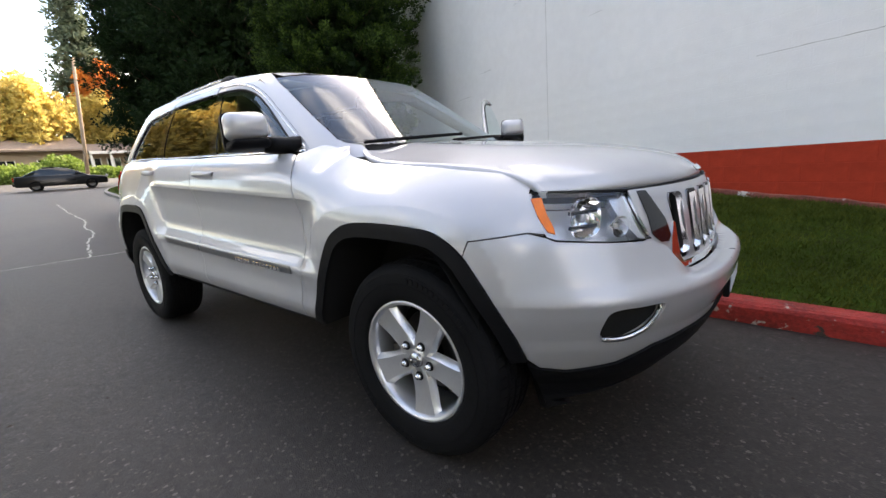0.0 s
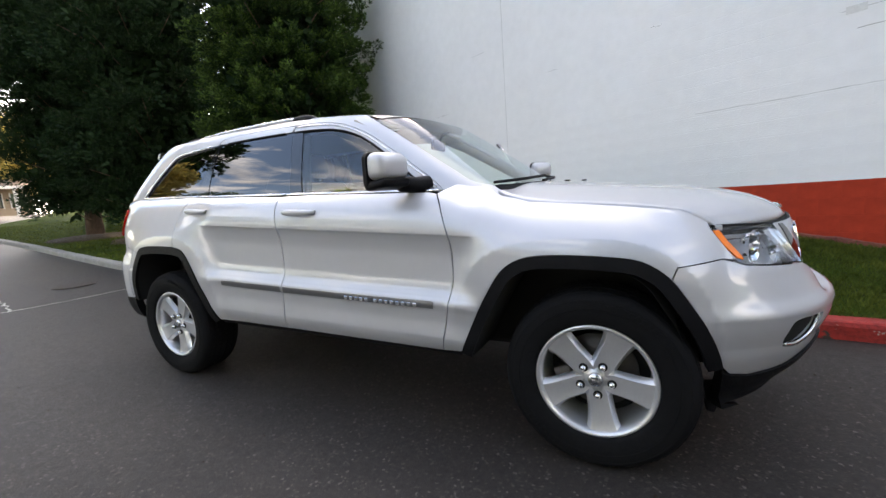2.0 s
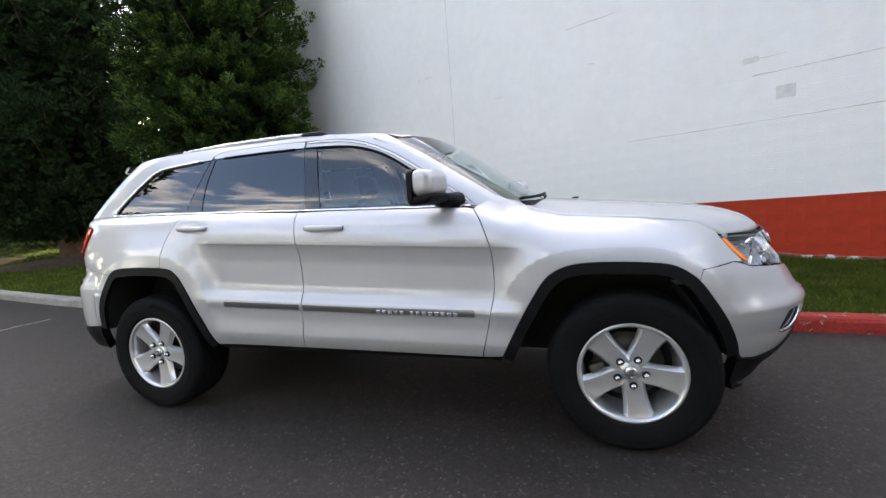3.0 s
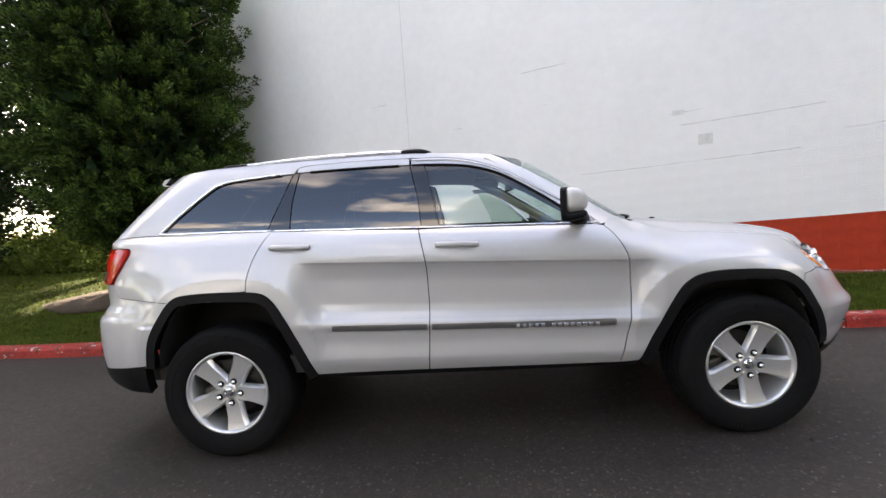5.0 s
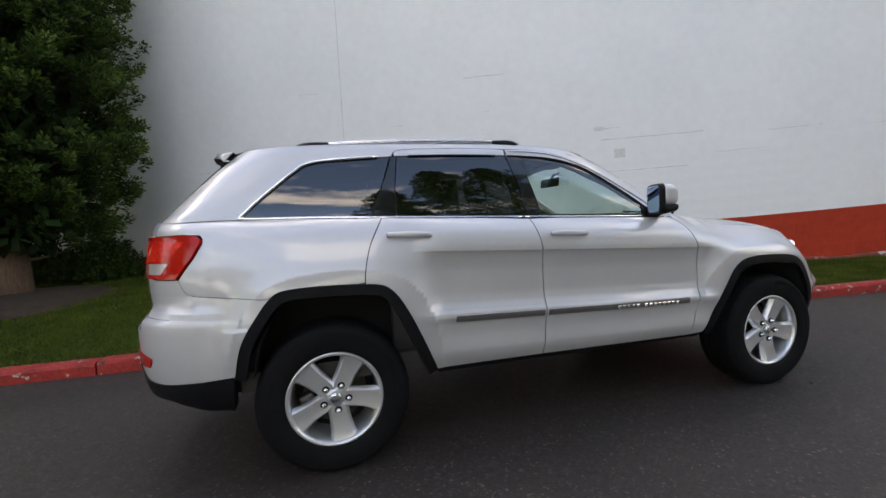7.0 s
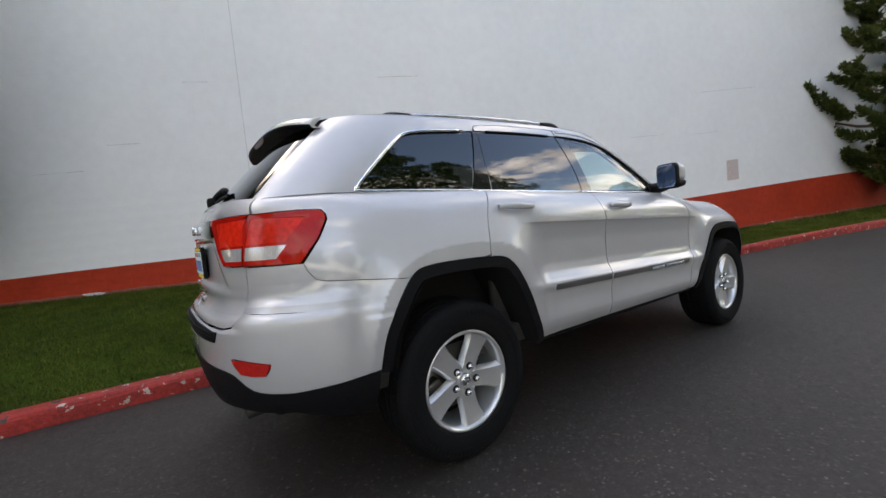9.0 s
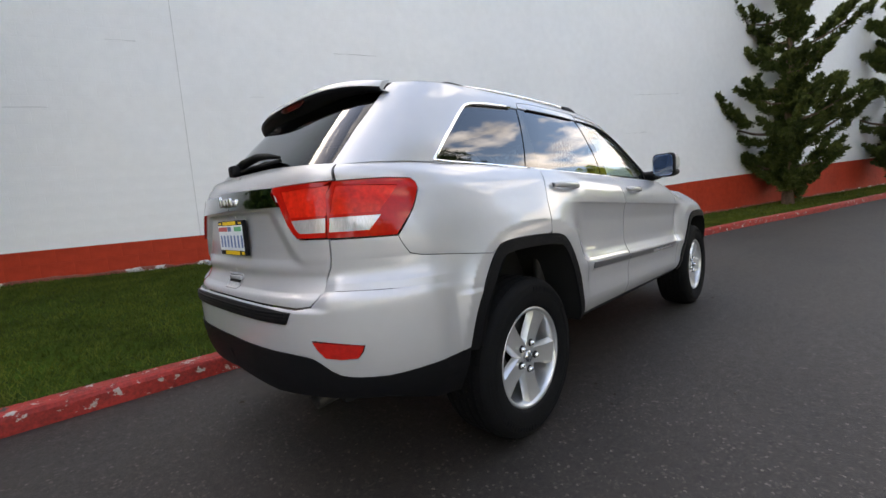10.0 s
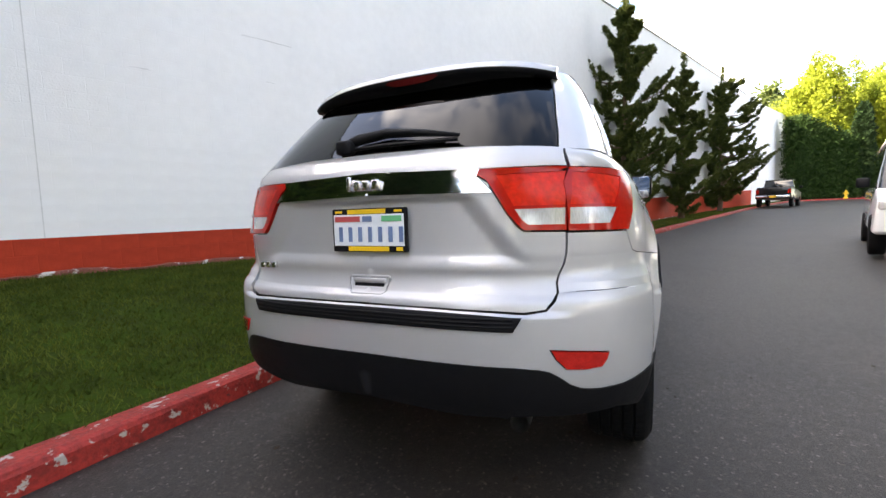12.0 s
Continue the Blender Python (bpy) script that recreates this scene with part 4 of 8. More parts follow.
for y0, y1, m_ in ((0.03, 0.14, M_RED_P), (-0.02, 0.02, M_BLUE_P), (-0.14, -0.06, M_GREEN_P)):
    bm = bmesh.new()
    add_box(bm, (-2.4225, y0, 1.086), (-2.420, y1, 1.106), bevel=0.0008)
    part("plate_bar", bm, m_, frame_ob)

# tail lamps: a piece on the body and a piece on the tailgate, red above, clear ribs below
side_lamp = [("r", -0.6395, 1.042), (-2.140, 1.037), (-2.066, 1.130), (-2.026, 1.200), (-2.026, 1.222), (-2.040, 1.237), (-2.12, 1.2435), ("r", -0.6395, 1.245)]
gate_lamp = [("r", -0.6385, 1.044), ("r", -0.522, 1.045), ("r", -0.502, 1.064), ("r", -0.474, 1.10), ("r", -0.411, 1.205), ("r", -0.387, 1.245), ("r", -0.6385, 1.247)]
clear_side = [("r", -0.645, 1.063), ("r", -0.750, 1.062), ("r", -0.768, 1.112), ("r", -0.645, 1.114)]
clear_gate = [("r", -0.633, 1.063), ("r", -0.534, 1.064), ("r", -0.516, 1.080), ("r", -0.496, 1.113), ("r", -0.633, 1.114)]
core_side = [("r", -0.645, 1.123), ("r", -0.762, 1.123), ("r", -0.774, 1.212), ("r", -0.645, 1.227)]
core_gate = [("r", -0.633, 1.123), ("r", -0.492, 1.123), ("r", -0.438, 1.222), ("r", -0.633, 1.229)]
for poly, hole, core in ((side_lamp, clear_side, core_side), (gate_lamp, clear_gate, core_gate)):
    lamps = panel("tail_light", BODY, poly, M_LAMPRED, car, "red tail lamp with a clear lower strip", off=0.012, gap=0.0015, skirt=0.03, holes=[hole, core])
    p_ = skin(BODY, hole, off=0.010, skirt=0.02)
    for lamp, pc in zip(lamps, (p_, flipped(p_))):
        skinned("clear_strip", [pc], M_LAMPCLEAR, lamp, "clear reversing lamp strip")
    p_ = skin(BODY, core, off=0.009, skirt=0.02)
    for lamp, pc in zip(lamps, (p_, flipped(p_))):
        skinned("lamp_core", [pc], M_LAMPCORE, lamp, "bright red lamp core")

# ---- greenhouse ----
DLO_TOP = curve([(-1.858, 1.321), (-1.747, 1.425), (-1.590, 1.556), (-1.518, 1.598), (-1.395, 1.618), (-1.051, 1.637), (-0.697, 1.642), (-0.333, 1.636), (-0.123, 1.624), (0.01, 1.607), (0.13, 1.572), (0.23, 1.526), (0.365, 1.440), (0.49, 1.350), (0.585, 1.278), (0.675, 1.222), (0.735, 1.206)], 4)
FRAME_TOP = curve([(-1.052, 1.657), (-0.994, 1.680), (-0.697, 1.689), (-0.33, 1.682), (-0.10, 1.668), (0.05, 1.636), (0.17, 1.590), (0.285, 1.530), (0.483, 1.402), (0.606, 1.318), (0.695, 1.252), (0.745, 1.206)], 4)


def roof_edge(x):
    return np.interp(x, [-2.0, -1.9, -1.6, -1.2, -0.6, -0.2, 0.1, 0.3], [1.672, 1.684, 1.706, 1.718, 1.721, 1.712, 1.686, 1.62])


def pillar_front(z):
    """Half width of the windscreen by height."""
    return np.interp(z, [1.18, 1.25, 1.40, 1.60, 1.70], [0.660, 0.652, 0.628, 0.575, 0.540])


dlo_bottom = [(0.70, belt(0.70) + 0.008), (0.0, belt(0) + 0.008), (-0.6, belt(-0.6) + 0.008), (-1.2, belt(-1.2) + 0.008), (-1.73, 1.310)]
opening = [q for q in DLO_TOP if q[0] < -1.062] + [(-1.062, 1.636)] + FRAME_TOP + [(0.74, belt(0.74) + 0.003)] + [(x, belt(x) + 0.003) for x in (0.3, -0.3, -0.9, -1.4)] + [(-1.83, 1.311)]
rail_out = [(-1.98, 1.312), (-1.6, belt(-1.6) + 0.003), (-1.3, belt(-1.3) + 0.003), (-0.6, belt(-0.6) + 0.0015), (0.2, belt(0.2) + 0.0015), (0.742, 1.1985), (0.80, 1.205), (0.88, 1.180), ("f", -0.665, 1.158), ("f", -0.600, 1.158), ("f", -0.600, 1.213), ("f", -0.640, 1.228)] + [("f", -pillar_front(z), z) for z in (1.25, 1.30, 1.38, 1.46, 1.54, 1.60)] + [("f", -0.553, 1.648)] + [(0.16, 1.682)] + [(x, float(roof_edge(x))) for x in (0.0, -0.2, -0.5, -0.9, -1.3, -1.6, -1.85)] + [("r", -0.530, 1.66), ("r", -0.552, 1.60), ("r", -0.585, 1.45), ("r", -0.612, 1.308)]
panel("roof_side", GREEN, rail_out, M_PAINT, car, holes=[opening], dx=0.04, dz=0.018, skirt=0.02)
fr_front = [q for q in FRAME_TOP if q[0] > -0.33]
strip_f = [(-0.338, 1.637)] + [(-0.338, 1.678)] + fr_front + [(0.735, 1.206)] + [q for q in DLO_TOP[::-1] if -0.33 < q[0] < 0.73]
strip_r = [(-1.046, 1.639), (-1.046, 1.657)] + [q for q in FRAME_TOP if -1.046 < q[0] < -0.36] + [(-0.348, 1.679), (-0.348, 1.637)] + [q for q in DLO_TOP[::-1] if -1.04 < q[0] < -0.36]
fr_r, fr_l = panel("window_frame", GREEN, strip_f, M_PAINT, door_r, left_parent=door_l, gap=0.0022, off=-0.001, dx=0.03, dz=0.01)
panel("window_frame", GREEN, strip_r, M_PAINT, car, gap=0.0022, off=-0.001, dx=0.03, dz=0.01)
# near-black sheet added on the right only, as shade behind the frame gaps
panel("frame_backing", GREEN, [(-1.78, 1.26), (0.70, 1.17), (0.74, 1.206)] + FRAME_TOP[::-1] + DLO_TOP[:13][::-1], M_DARK, car, holes=[[(-1.78, 1.335), (-1.51, 1.580), (-1.20, 1.615), (-0.35, 1.622), (-0.02, 1.592), (0.13, 1.53), (0.33, 1.425), (0.62, 1.235), (-1.73, 1.315)]], off=-0.02, skirt=0, dx=0.1, dz=0.05, both=False)

qtr_glass = [(-1.853, 1.321)] + [q for q in DLO_TOP if -1.85 < q[0] < -1.075] + [(-1.070, 1.633), (-1.119, 1.50), (-1.205, belt(-1.205) + 0.010)]
c_post = [(-1.201, belt(-1.201) + 0.010), (-1.115, 1.50), (-1.062, 1.634), (-1.033, 1.636), (-1.064, 1.459), (-1.073, belt(-1.073) + 0.010)]
rear_glass_s = [(-1.067, belt(-1.067) + 0.010), (-1.058, 1.459), (-1.027, 1.636), (-0.70, 1.640), (-0.349, 1.634), (-0.305, 1.427), (-0.291, belt(-0.291) + 0.010)]
b_post = [(-0.287, belt(-0.287) + 0.010), (-0.301, 1.427), (-0.343, 1.634), (-0.262, 1.631), (-0.215, 1.427), (-0.187, belt(-0.187) + 0.010)]
front_glass = [(-0.182, belt(-0.182) + 0.010), (-0.210, 1.427), (-0.256, 1.630)] + [q for q in DLO_TOP if -0.24 < q[0] < 0.72] + [(0.715, 1.212)]
gl_q = panel("quarter_window", GREEN, qtr_glass, M_TINT, car, "dark privacy glass", off=-0.006, gap=0.003, skirt=0, dx=0.06, dz=0.03)
panel("pillar_trim", GREEN, c_post, M_GLOSSB, car, "gloss black window post", off=-0.004, skirt=0.01)
panel("rear_door_window", GREEN, rear_glass_s, M_TINT, car, "dark privacy glass", off=-0.007, skirt=0, dx=0.06, dz=0.03)
panel("pillar_trim", GREEN, b_post, M_GLOSSB, car, "gloss black door post", off=-0.004, skirt=0.01)
panel("front_door_window", GREEN, front_glass, M_SIDE, door_r, "lightly tinted window glass", left_parent=door_l, off=-0.007, skirt=0, dx=0.06, dz=0.03)
sail = [(0.545, belt(0.545) + 0.010), (0.56, 1.288), (0.675, 1.220), (0.728, 1.207)]
panel("mirror_sail", GREEN, sail, M_BLACK, door_r, left_parent=door_l, off=-0.002, skirt=0.01)


def trim_line(name, shell, pts, radius, material, parents, off=0.003, label=""):
    """A slim moulding that follows the shell, right and left."""
    ch = to_chart(shell, pts)
    fine = []
    for a, b in zip(ch, ch[1:]):
        n = max(1, int(math.hypot(b[0] - a[0], b[1] - a[1]) / 0.04))
        fine += [(a[0] + (b[0] - a[0]) * k / n, a[1] + (b[1] - a[1]) * k / n) for k in range(n)]
    fine.append(ch[-1])
    c = np.array(fine)
    p = shell.at(c[:, 0], c[:, 1]) + shell.normal(c[:, 0], c[:, 1]) * off
    for sg, par in zip((1, -1), parents):
        bm = bmesh.new()
        tube(bm, [(q[0], q[1] * sg, q[2]) for q in p], radius, 8)
        part(name, bm, material, par, label, True)


dl, dr = (door_r, door_l), (car, car)
trim_line("belt_trim", GREEN, [(-0.300, belt(-0.300) + 0.004), (0.2, belt(0.2) + 0.004), (0.72, belt(0.72) + 0.006)], 0.0075, M_CHROME, dl, 0.002, "bright window trim")
trim_line("belt_trim", GREEN, [(-1.172, belt(-1.172) + 0.004), (-0.8, belt(-0.8) + 0.004), (-0.308, belt(-0.308) + 0.004)], 0.0075, M_CHROME, dr, 0.002, "bright window trim")
trim_line("belt_trim", GREEN, [(-1.178, belt(-1.178) + 0.004), (-1.5, belt(-1.5) + 0.004), (-1.82, 1.311), (-1.866, 1.316)] + [q for q in DLO_TOP if q[0] < -1.07], 0.0085, M_CHROME, dr, 0.002, "bright window trim")
trim_line("window_seal", GREEN, [q for q in DLO_TOP if -1.02 < q[0] < -0.36], 0.006, M_BLACK, dr, -0.002)
trim_line("window_seal", GREEN, [q for q in DLO_TOP if -0.34 < q[0] < 0.72], 0.006, M_BLACK, dl, -0.002)
trim_line("frame_trim", GREEN, [(q[0], q[1] - 0.016) for q in FRAME_TOP if -0.34 < q[0] < 0.72], 0.004, M_SATIN, dl, 0.001, "bright frame trim")

# windscreen, rear glass, roof
shield = [("f", 0.0, 1.215), ("f", -0.3, 1.21), ("f", -0.597, 1.211), ("f", -0.636, 1.229)] + [("f", -pillar_front(z) + 0.004, z) for z in (1.25, 1.30, 1.38, 1.46, 1.54, 1.60, 1.642)] + [("f", -0.3, 1.652), ("f", 0.0, 1.656)]
panel("windscreen", GREEN, shield, M_GLASS, car, "clear windscreen glass", whole=True, off=-0.003, skirt=0, dx=0.08, dz=0.04)
back_glass = [("r", 0.0, 1.330), ("r", -0.3, 1.327), ("r", -0.602, 1.305), ("r", -0.607, 1.318), ("r", -0.580, 1.45), ("r", -0.547, 1.60), ("r", -0.530, 1.645), ("r", 0.0, 1.66)]
rear_glass = panel("rear_window", GREEN, back_glass, M_BACKGLASS, car, "dark tinted rear window", whole=True, off=-0.004, skirt=0, dx=0.08, dz=0.04)

roof_c = pch([-2.05, -1.9, -1.6, -1.2, -0.6, -0.1, 0.11, 0.28, 0.428], [1.708, 1.722, 1.742, 1.754, 1.754, 1.738, 1.715, 1.684, 1.652])
bm = bmesh.new()
nx, nyy = 46, 25
grid = []
for i in range(nx):
    t = i / (nx - 1)
    row = []
    for j in range(nyy):
        u = -1 + 2 * j / (nyy - 1)
        x_f = 0.420 - 0.153 * abs(u) ** 2.6
        x_r = -1.965 + 0.02 * abs(u) ** 3
        x = x_r + (x_f - x_r) * t
        xe = -1.945 + (0.267 + 1.945) * t
        ze = float(roof_edge(xe)) - 0.002
        if xe > 0.0:
            ze = float(np.interp(xe, [0.0, 0.16, 0.267], [float(roof_edge(0.0)) - 0.002, 1.681, 1.648]))
        w = -float(GREEN.at(GREEN.along("x", xe, ze), ze)[1]) + 0.002
        z = ze + (float(roof_c(x)) - ze) * (1 - abs(u) ** 2.4)
        row.append(bm.verts.new((x, u * w, z)))
    grid.append(row)
for i in range(nx - 1):
    for j in range(nyy - 1):
        bm.faces.new((grid[i][j], grid[i + 1][j], grid[i + 1][j + 1], grid[i][j + 1]))
part("roof", bm, M_PAINT, car, "", True)
bm = bmesh.new()
grid = [[bm.verts.new((x, y, float(roof_c(x)) - 0.055 - 0.06 * (abs(y) / 0.54) ** 2.4)) for y in np.linspace(-0.54, 0.54, 9)] for x in np.linspace(-1.9, 0.30, 12)]
for a, b in zip(grid, grid[1:]):
    for j in range(8):
        bm.faces.new((a[j], a[j + 1], b[j + 1], b[j]))
part("headliner", bm, M_HEADLINER, car, "beige cloth headliner", True)

# ---- the car: front ----
def front_x(y, z):
    s = BODY.along("f", y / 1.046, z)
    return float(BODY.at(s, z)[0])


hood_y = pch([0, 0.10, 0.25, 0.5, 0.8, 0.93, 1.0], [0.660, 0.710, 0.738, 0.748, 0.744, 0.735, 0.722])
hood_mid = pch([0.9, 1.05, 1.23, 1.44, 1.83, 2.05, 2.16, 2.22, 2.262], [1.235, 1.222, 1.205, 1.184, 1.140, 1.099, 1.062, 1.027, 0.985])
bm = bmesh.new()
grid = []
for i in range(49):
    t = i / 48
    row = []
    for j in range(41):
        u = -1 + 2 * j / 40
        y = u * float(hood_y(t))
        x0 = 1.115 - 0.125 * abs(u) ** 2.2
        x1 = front_x(abs(u) * 0.722, 0.99) - 0.008
        x = x0 + (x1 - x0) * t
        edge = float(hood_line(x0 + (1.915 - x0) * t)) - 0.001
        edge = edge if t < 0.97 else 0.990
        mid = float(hood_mid(1.1 + (2.258 - 1.1) * t))
        crown = 1 - abs(u) ** 2.6
        ridge = 0.010 * math.exp(-((abs(u) - 0.62) / 0.16) ** 2) * (1 - t) * 1.2
        z = edge + (mid - edge) * crown + ridge
        row.append(bm.verts.new((x, y, float(z))))
    grid.append(row)
for i in range(48):
    for j in range(40):
        bm.faces.new((grid[i][j], grid[i + 1][j], grid[i + 1][j + 1], grid[i][j + 1]))
lip = [bm.verts.new(v.co + Vector((-0.012, 0, -0.018))) for v in grid[-1]]
for j in range(40):
    bm.faces.new((grid[-1][j], lip[j], lip[j + 1], grid[-1][j + 1]))
for side in (0, 40):
    low = [bm.verts.new(r[side].co + Vector((0, -0.004 if side == 40 else 0.004, -0.02))) for r in grid]
    for i in range(48):
        q = (grid[i][side], low[i], low[i + 1], grid[i + 1][side])
        bm.faces.new(q if side == 40 else q[::-1])
bmesh.ops.recalc_face_normals(bm, faces=bm.faces[:])
hood = part("hood", bm, M_PAINT, car, "", True)
for k, (y, w) in enumerate(((0.045, 0.012), (0.018, 0.022), (-0.012, 0.022), (-0.042, 0.024))):
    bm = bmesh.new()
    add_box(bm, (-0.003, y - w / 2, -0.012), (0.004, y + w / 2, 0.012), pose(2.226, 0, 1.012, 0, -40, 0), bevel=0.0015)
    part("badge_bar", bm, M_CHROME, hood, "", True)
for y in (0.30, -0.30):
    bm = bmesh.new()
    add_box(bm, (1.245, y - 0.014, 1.205), (1.275, y + 0.014, 1.214), bevel=0.004)
    part("washer_nozzle", bm, M_BLACK, hood)

low_f = [(1.904, 0.448), (1.93, 0.434), (1.98, 0.424), ("f", -0.75, 0.420), ("f", -0.66, 0.440), ("f", -0.58, 0.488), ("f", -0.45, 0.505), ("f", 0.0, 0.508)]
lamp_low = [(1.752, 0.862), (1.90, 0.876), (1.947, 0.861), (1.975, 0.849), ("f", -0.66, 0.832), ("f", -0.545, 0.822), ("f", -0.505, 0.800), ("f", -0.480, 0.755), ("f", -0.445, 0.725), ("f", -0.34, 0.714), ("f", 0.0, 0.710)]
fog = [(-0.742, 0.590), (-0.734, 0.630), (-0.712, 0.644), (-0.660, 0.645), (-0.606, 0.645), (-0.597, 0.630), (-0.612, 0.590), (-0.640, 0.556), (-0.682, 0.538), (-0.724, 0.541), (-0.739, 0.560)]
fog = [("f", float(y), float(z)) for y, z in curve(fog[-1:] + fog + fog[:2], 4)[4:-4]][:-1]
front_bumper = arch_from(FRONT_ARCH, 1.7345, 1.904)[::-1] + lamp_low + low_f[::-1][:-1]


def front_swell(s, z):
    """A soft crease round the bumper under the lamps."""
    return (0.016 * np.clip((0.80 - z) / 0.135, 0, 1) ** 1.5 - 0.020 * np.clip((0.665 - z) / 0.12, 0, 1)) * smoothstep(1.84, 2.06, s) - 0.058 * smoothstep(2.50, 2.72, s) * smoothstep(0.680, 0.708, z)


panel("front_bumper", BODY, front_bumper, M_PAINT, car, whole=True, gap=0.002, holes=[fog], dish=front_swell, dx=0.02, dz=0.010, skirt=0.03)
panel("fog_lamp_recess", BODY, [(a, b) for a, b in shrink(to_chart(BODY, fog), -0.004)], M_DARK, car, "dark fog lamp recess", off=-0.085, skirt=0, chart=True)
for sg in (1, -1):
    pts = to_chart(BODY, fog + fog[:1])
    c = np.array(sampled([tuple(q) for q in pts], 0.02))
    p = BODY.at(c[:, 0], c[:, 1])
    q = p - BODY.normal(c[:, 0], c[:, 1]) * 0.085
    v = np.concatenate([p, q]) * np.array([1, sg, 1])
    n = len(p)
    from_arrays("fog_lamp_well", v, [(k, (k + 1) % n, n + (k + 1) % n, n + k) for k in range(n)], M_BLACK, car)
trim_line("fog_lamp_rim", BODY, fog[16:38], 0.009, M_SATIN, dr, -0.006, "silver fog lamp rim")
skirt_f = [(1.900, 0.460), (1.900, 0.31), (1.915, 0.25), (1.98, 0.255), ("f", -0.72, 0.275), ("f", -0.5, 0.295), ("f", 0.0, 0.305)] + low_f[::-1]
panel("front_skirt", BODY, skirt_f, M_BLACK, car, "black textured plastic chin", whole=True, off=0.004, skirt=0.05)
panel("air_deflector", BODY, [(1.88, 0.34), (1.90, 0.22), (1.93, 0.205), (1.99, 0.32)], M_BLACK, car, "black rubber air deflector", off=-0.05, skirt=0.01)

# grille with seven slots
G_TOP, SLOT_W = 0.950, 0.080
grille_poly = [("f", 0.0, 0.712), ("f", -0.34, 0.716), ("f", -0.443, 0.727), ("f", -0.478, 0.757), ("f", -0.503, 0.802), ("f", -0.540, 0.824), ("f", -0.503, 0.972), ("f", 0.0, 0.978)]


def grille_dish(s, z):
    """The grille stands steeper than the nose, so its foot sits back in the bumper."""
    return -0.058 * np.clip((0.955 - z) / 0.22, 0, 1.1)


slots = []
for k in range(4):
    c = 0.120 * k
    bot = 0.738 + 0.006 * (k / 3) ** 2
    w0 = SLOT_W / 2
    lo_w = w0 * (0.90 if k == 3 else 0.95)
    slots.append([(c - lo_w, bot + 0.012), (c - w0, G_TOP - 0.012), (c - w0 + 0.012, G_TOP), (c + w0 - 0.012, G_TOP), (c + w0, G_TOP - 0.012), (c + lo_w, bot + 0.012), (c + lo_w - 0.014, bot), (c - lo_w + 0.014, bot)])
right_slots = [[("f", -y / 1.046 if y > 0 else 0.0, z) for y, z in sl] for sl in slots[1:]]
mid_slot = [("f", 0.0, slots[0][0][1] - 0.012)] + [("f", -y / 1.046, z) for y, z in ((SLOT_W / 2 * 0.95 - 0.014, 0.738), (SLOT_W / 2 * 0.95, 0.750), (SLOT_W / 2, G_TOP - 0.012), (SLOT_W / 2 - 0.012, G_TOP))] + [("f", 0.0, G_TOP)]
p_ = skin(BODY, grille_poly, holes=right_slots + [mid_slot], off=0.002, skirt=0.008, dx=0.02, dz=0.02, dish=grille_dish)
grille = skinned("grille_surround", [p_, flipped(p_)], M_PAINT, car, "silver grille surround with seven slots")
# near-black sheet stands in for the shade inside the slots
back = skin(BODY, grille_poly, off=-0.045, skirt=0, dish=grille_dish)
skinned("slot_backing", [back, flipped(back)], M_DARK, grille, "near-black sheet behind the grille slots")
# a chrome flank; its black colour stands in for mirrored dark trees
flank = [("f", -0.484, 0.966), ("f", -0.455, 0.965), ("f", -0.434, 0.880), ("f", -0.424, 0.826), ("f", -0.440, 0.808), ("f", -0.478, 0.812), ("f", -0.508, 0.840), ("f", -0.500, 0.895)]
fl_ = skin(BODY, flank, off=0.006, skirt=0.02, dish=grille_dish)
for pc in (fl_, flipped(fl_)):
    skinned("grille_flank", [pc], M_GLOSSB, grille, "chrome grille flank, blackened for the dark trees it mirrors")
rim_poly = [("f", 0.0, 0.713), ("f", -0.2, 0.714), ("f", -0.386, 0.719), ("f", -0.422, 0.736), ("f", -0.436, 0.770), ("f", -0.424, 0.812), ("f", -0.400, 0.866), ("f", -0.392, 0.862), ("f", -0.388, 0.752), ("f", -0.372, 0.735), ("f", -0.2, 0.731), ("f", 0.0, 0.730)]
fl_ = skin(BODY, rim_poly, off=0.007, skirt=0.012, dish=grille_dish)
skinned("grille_rim", [fl_, flipped(fl_)], M_CHROME, grille, "polished chrome lower grille rim")
for k in range(-3, 4):
    sl = slots[abs(k)]
    sg = 1 if k >= 0 else -1
    cen = (0.120 * abs(k), 0.845)
    outer, inner_ = [], []
    for y, z in sl:
        x = front_x(abs(y), z) + float(grille_dish(0, z))
        outer.append((x + 0.008, sg * -y, z))
        inner_.append((x - 0.010, sg * -(cen[0] + (y - cen[0]) * 0.78), cen[1] + (z - cen[1]) * 0.92))
    v = outer + inner_
    m8 = len(outer)
    from_arrays("slot_rim", v, [(i, (i + 1) % m8, m8 + (i + 1) % m8, m8 + i) for i in range(m8)], M_CHROME, grille)

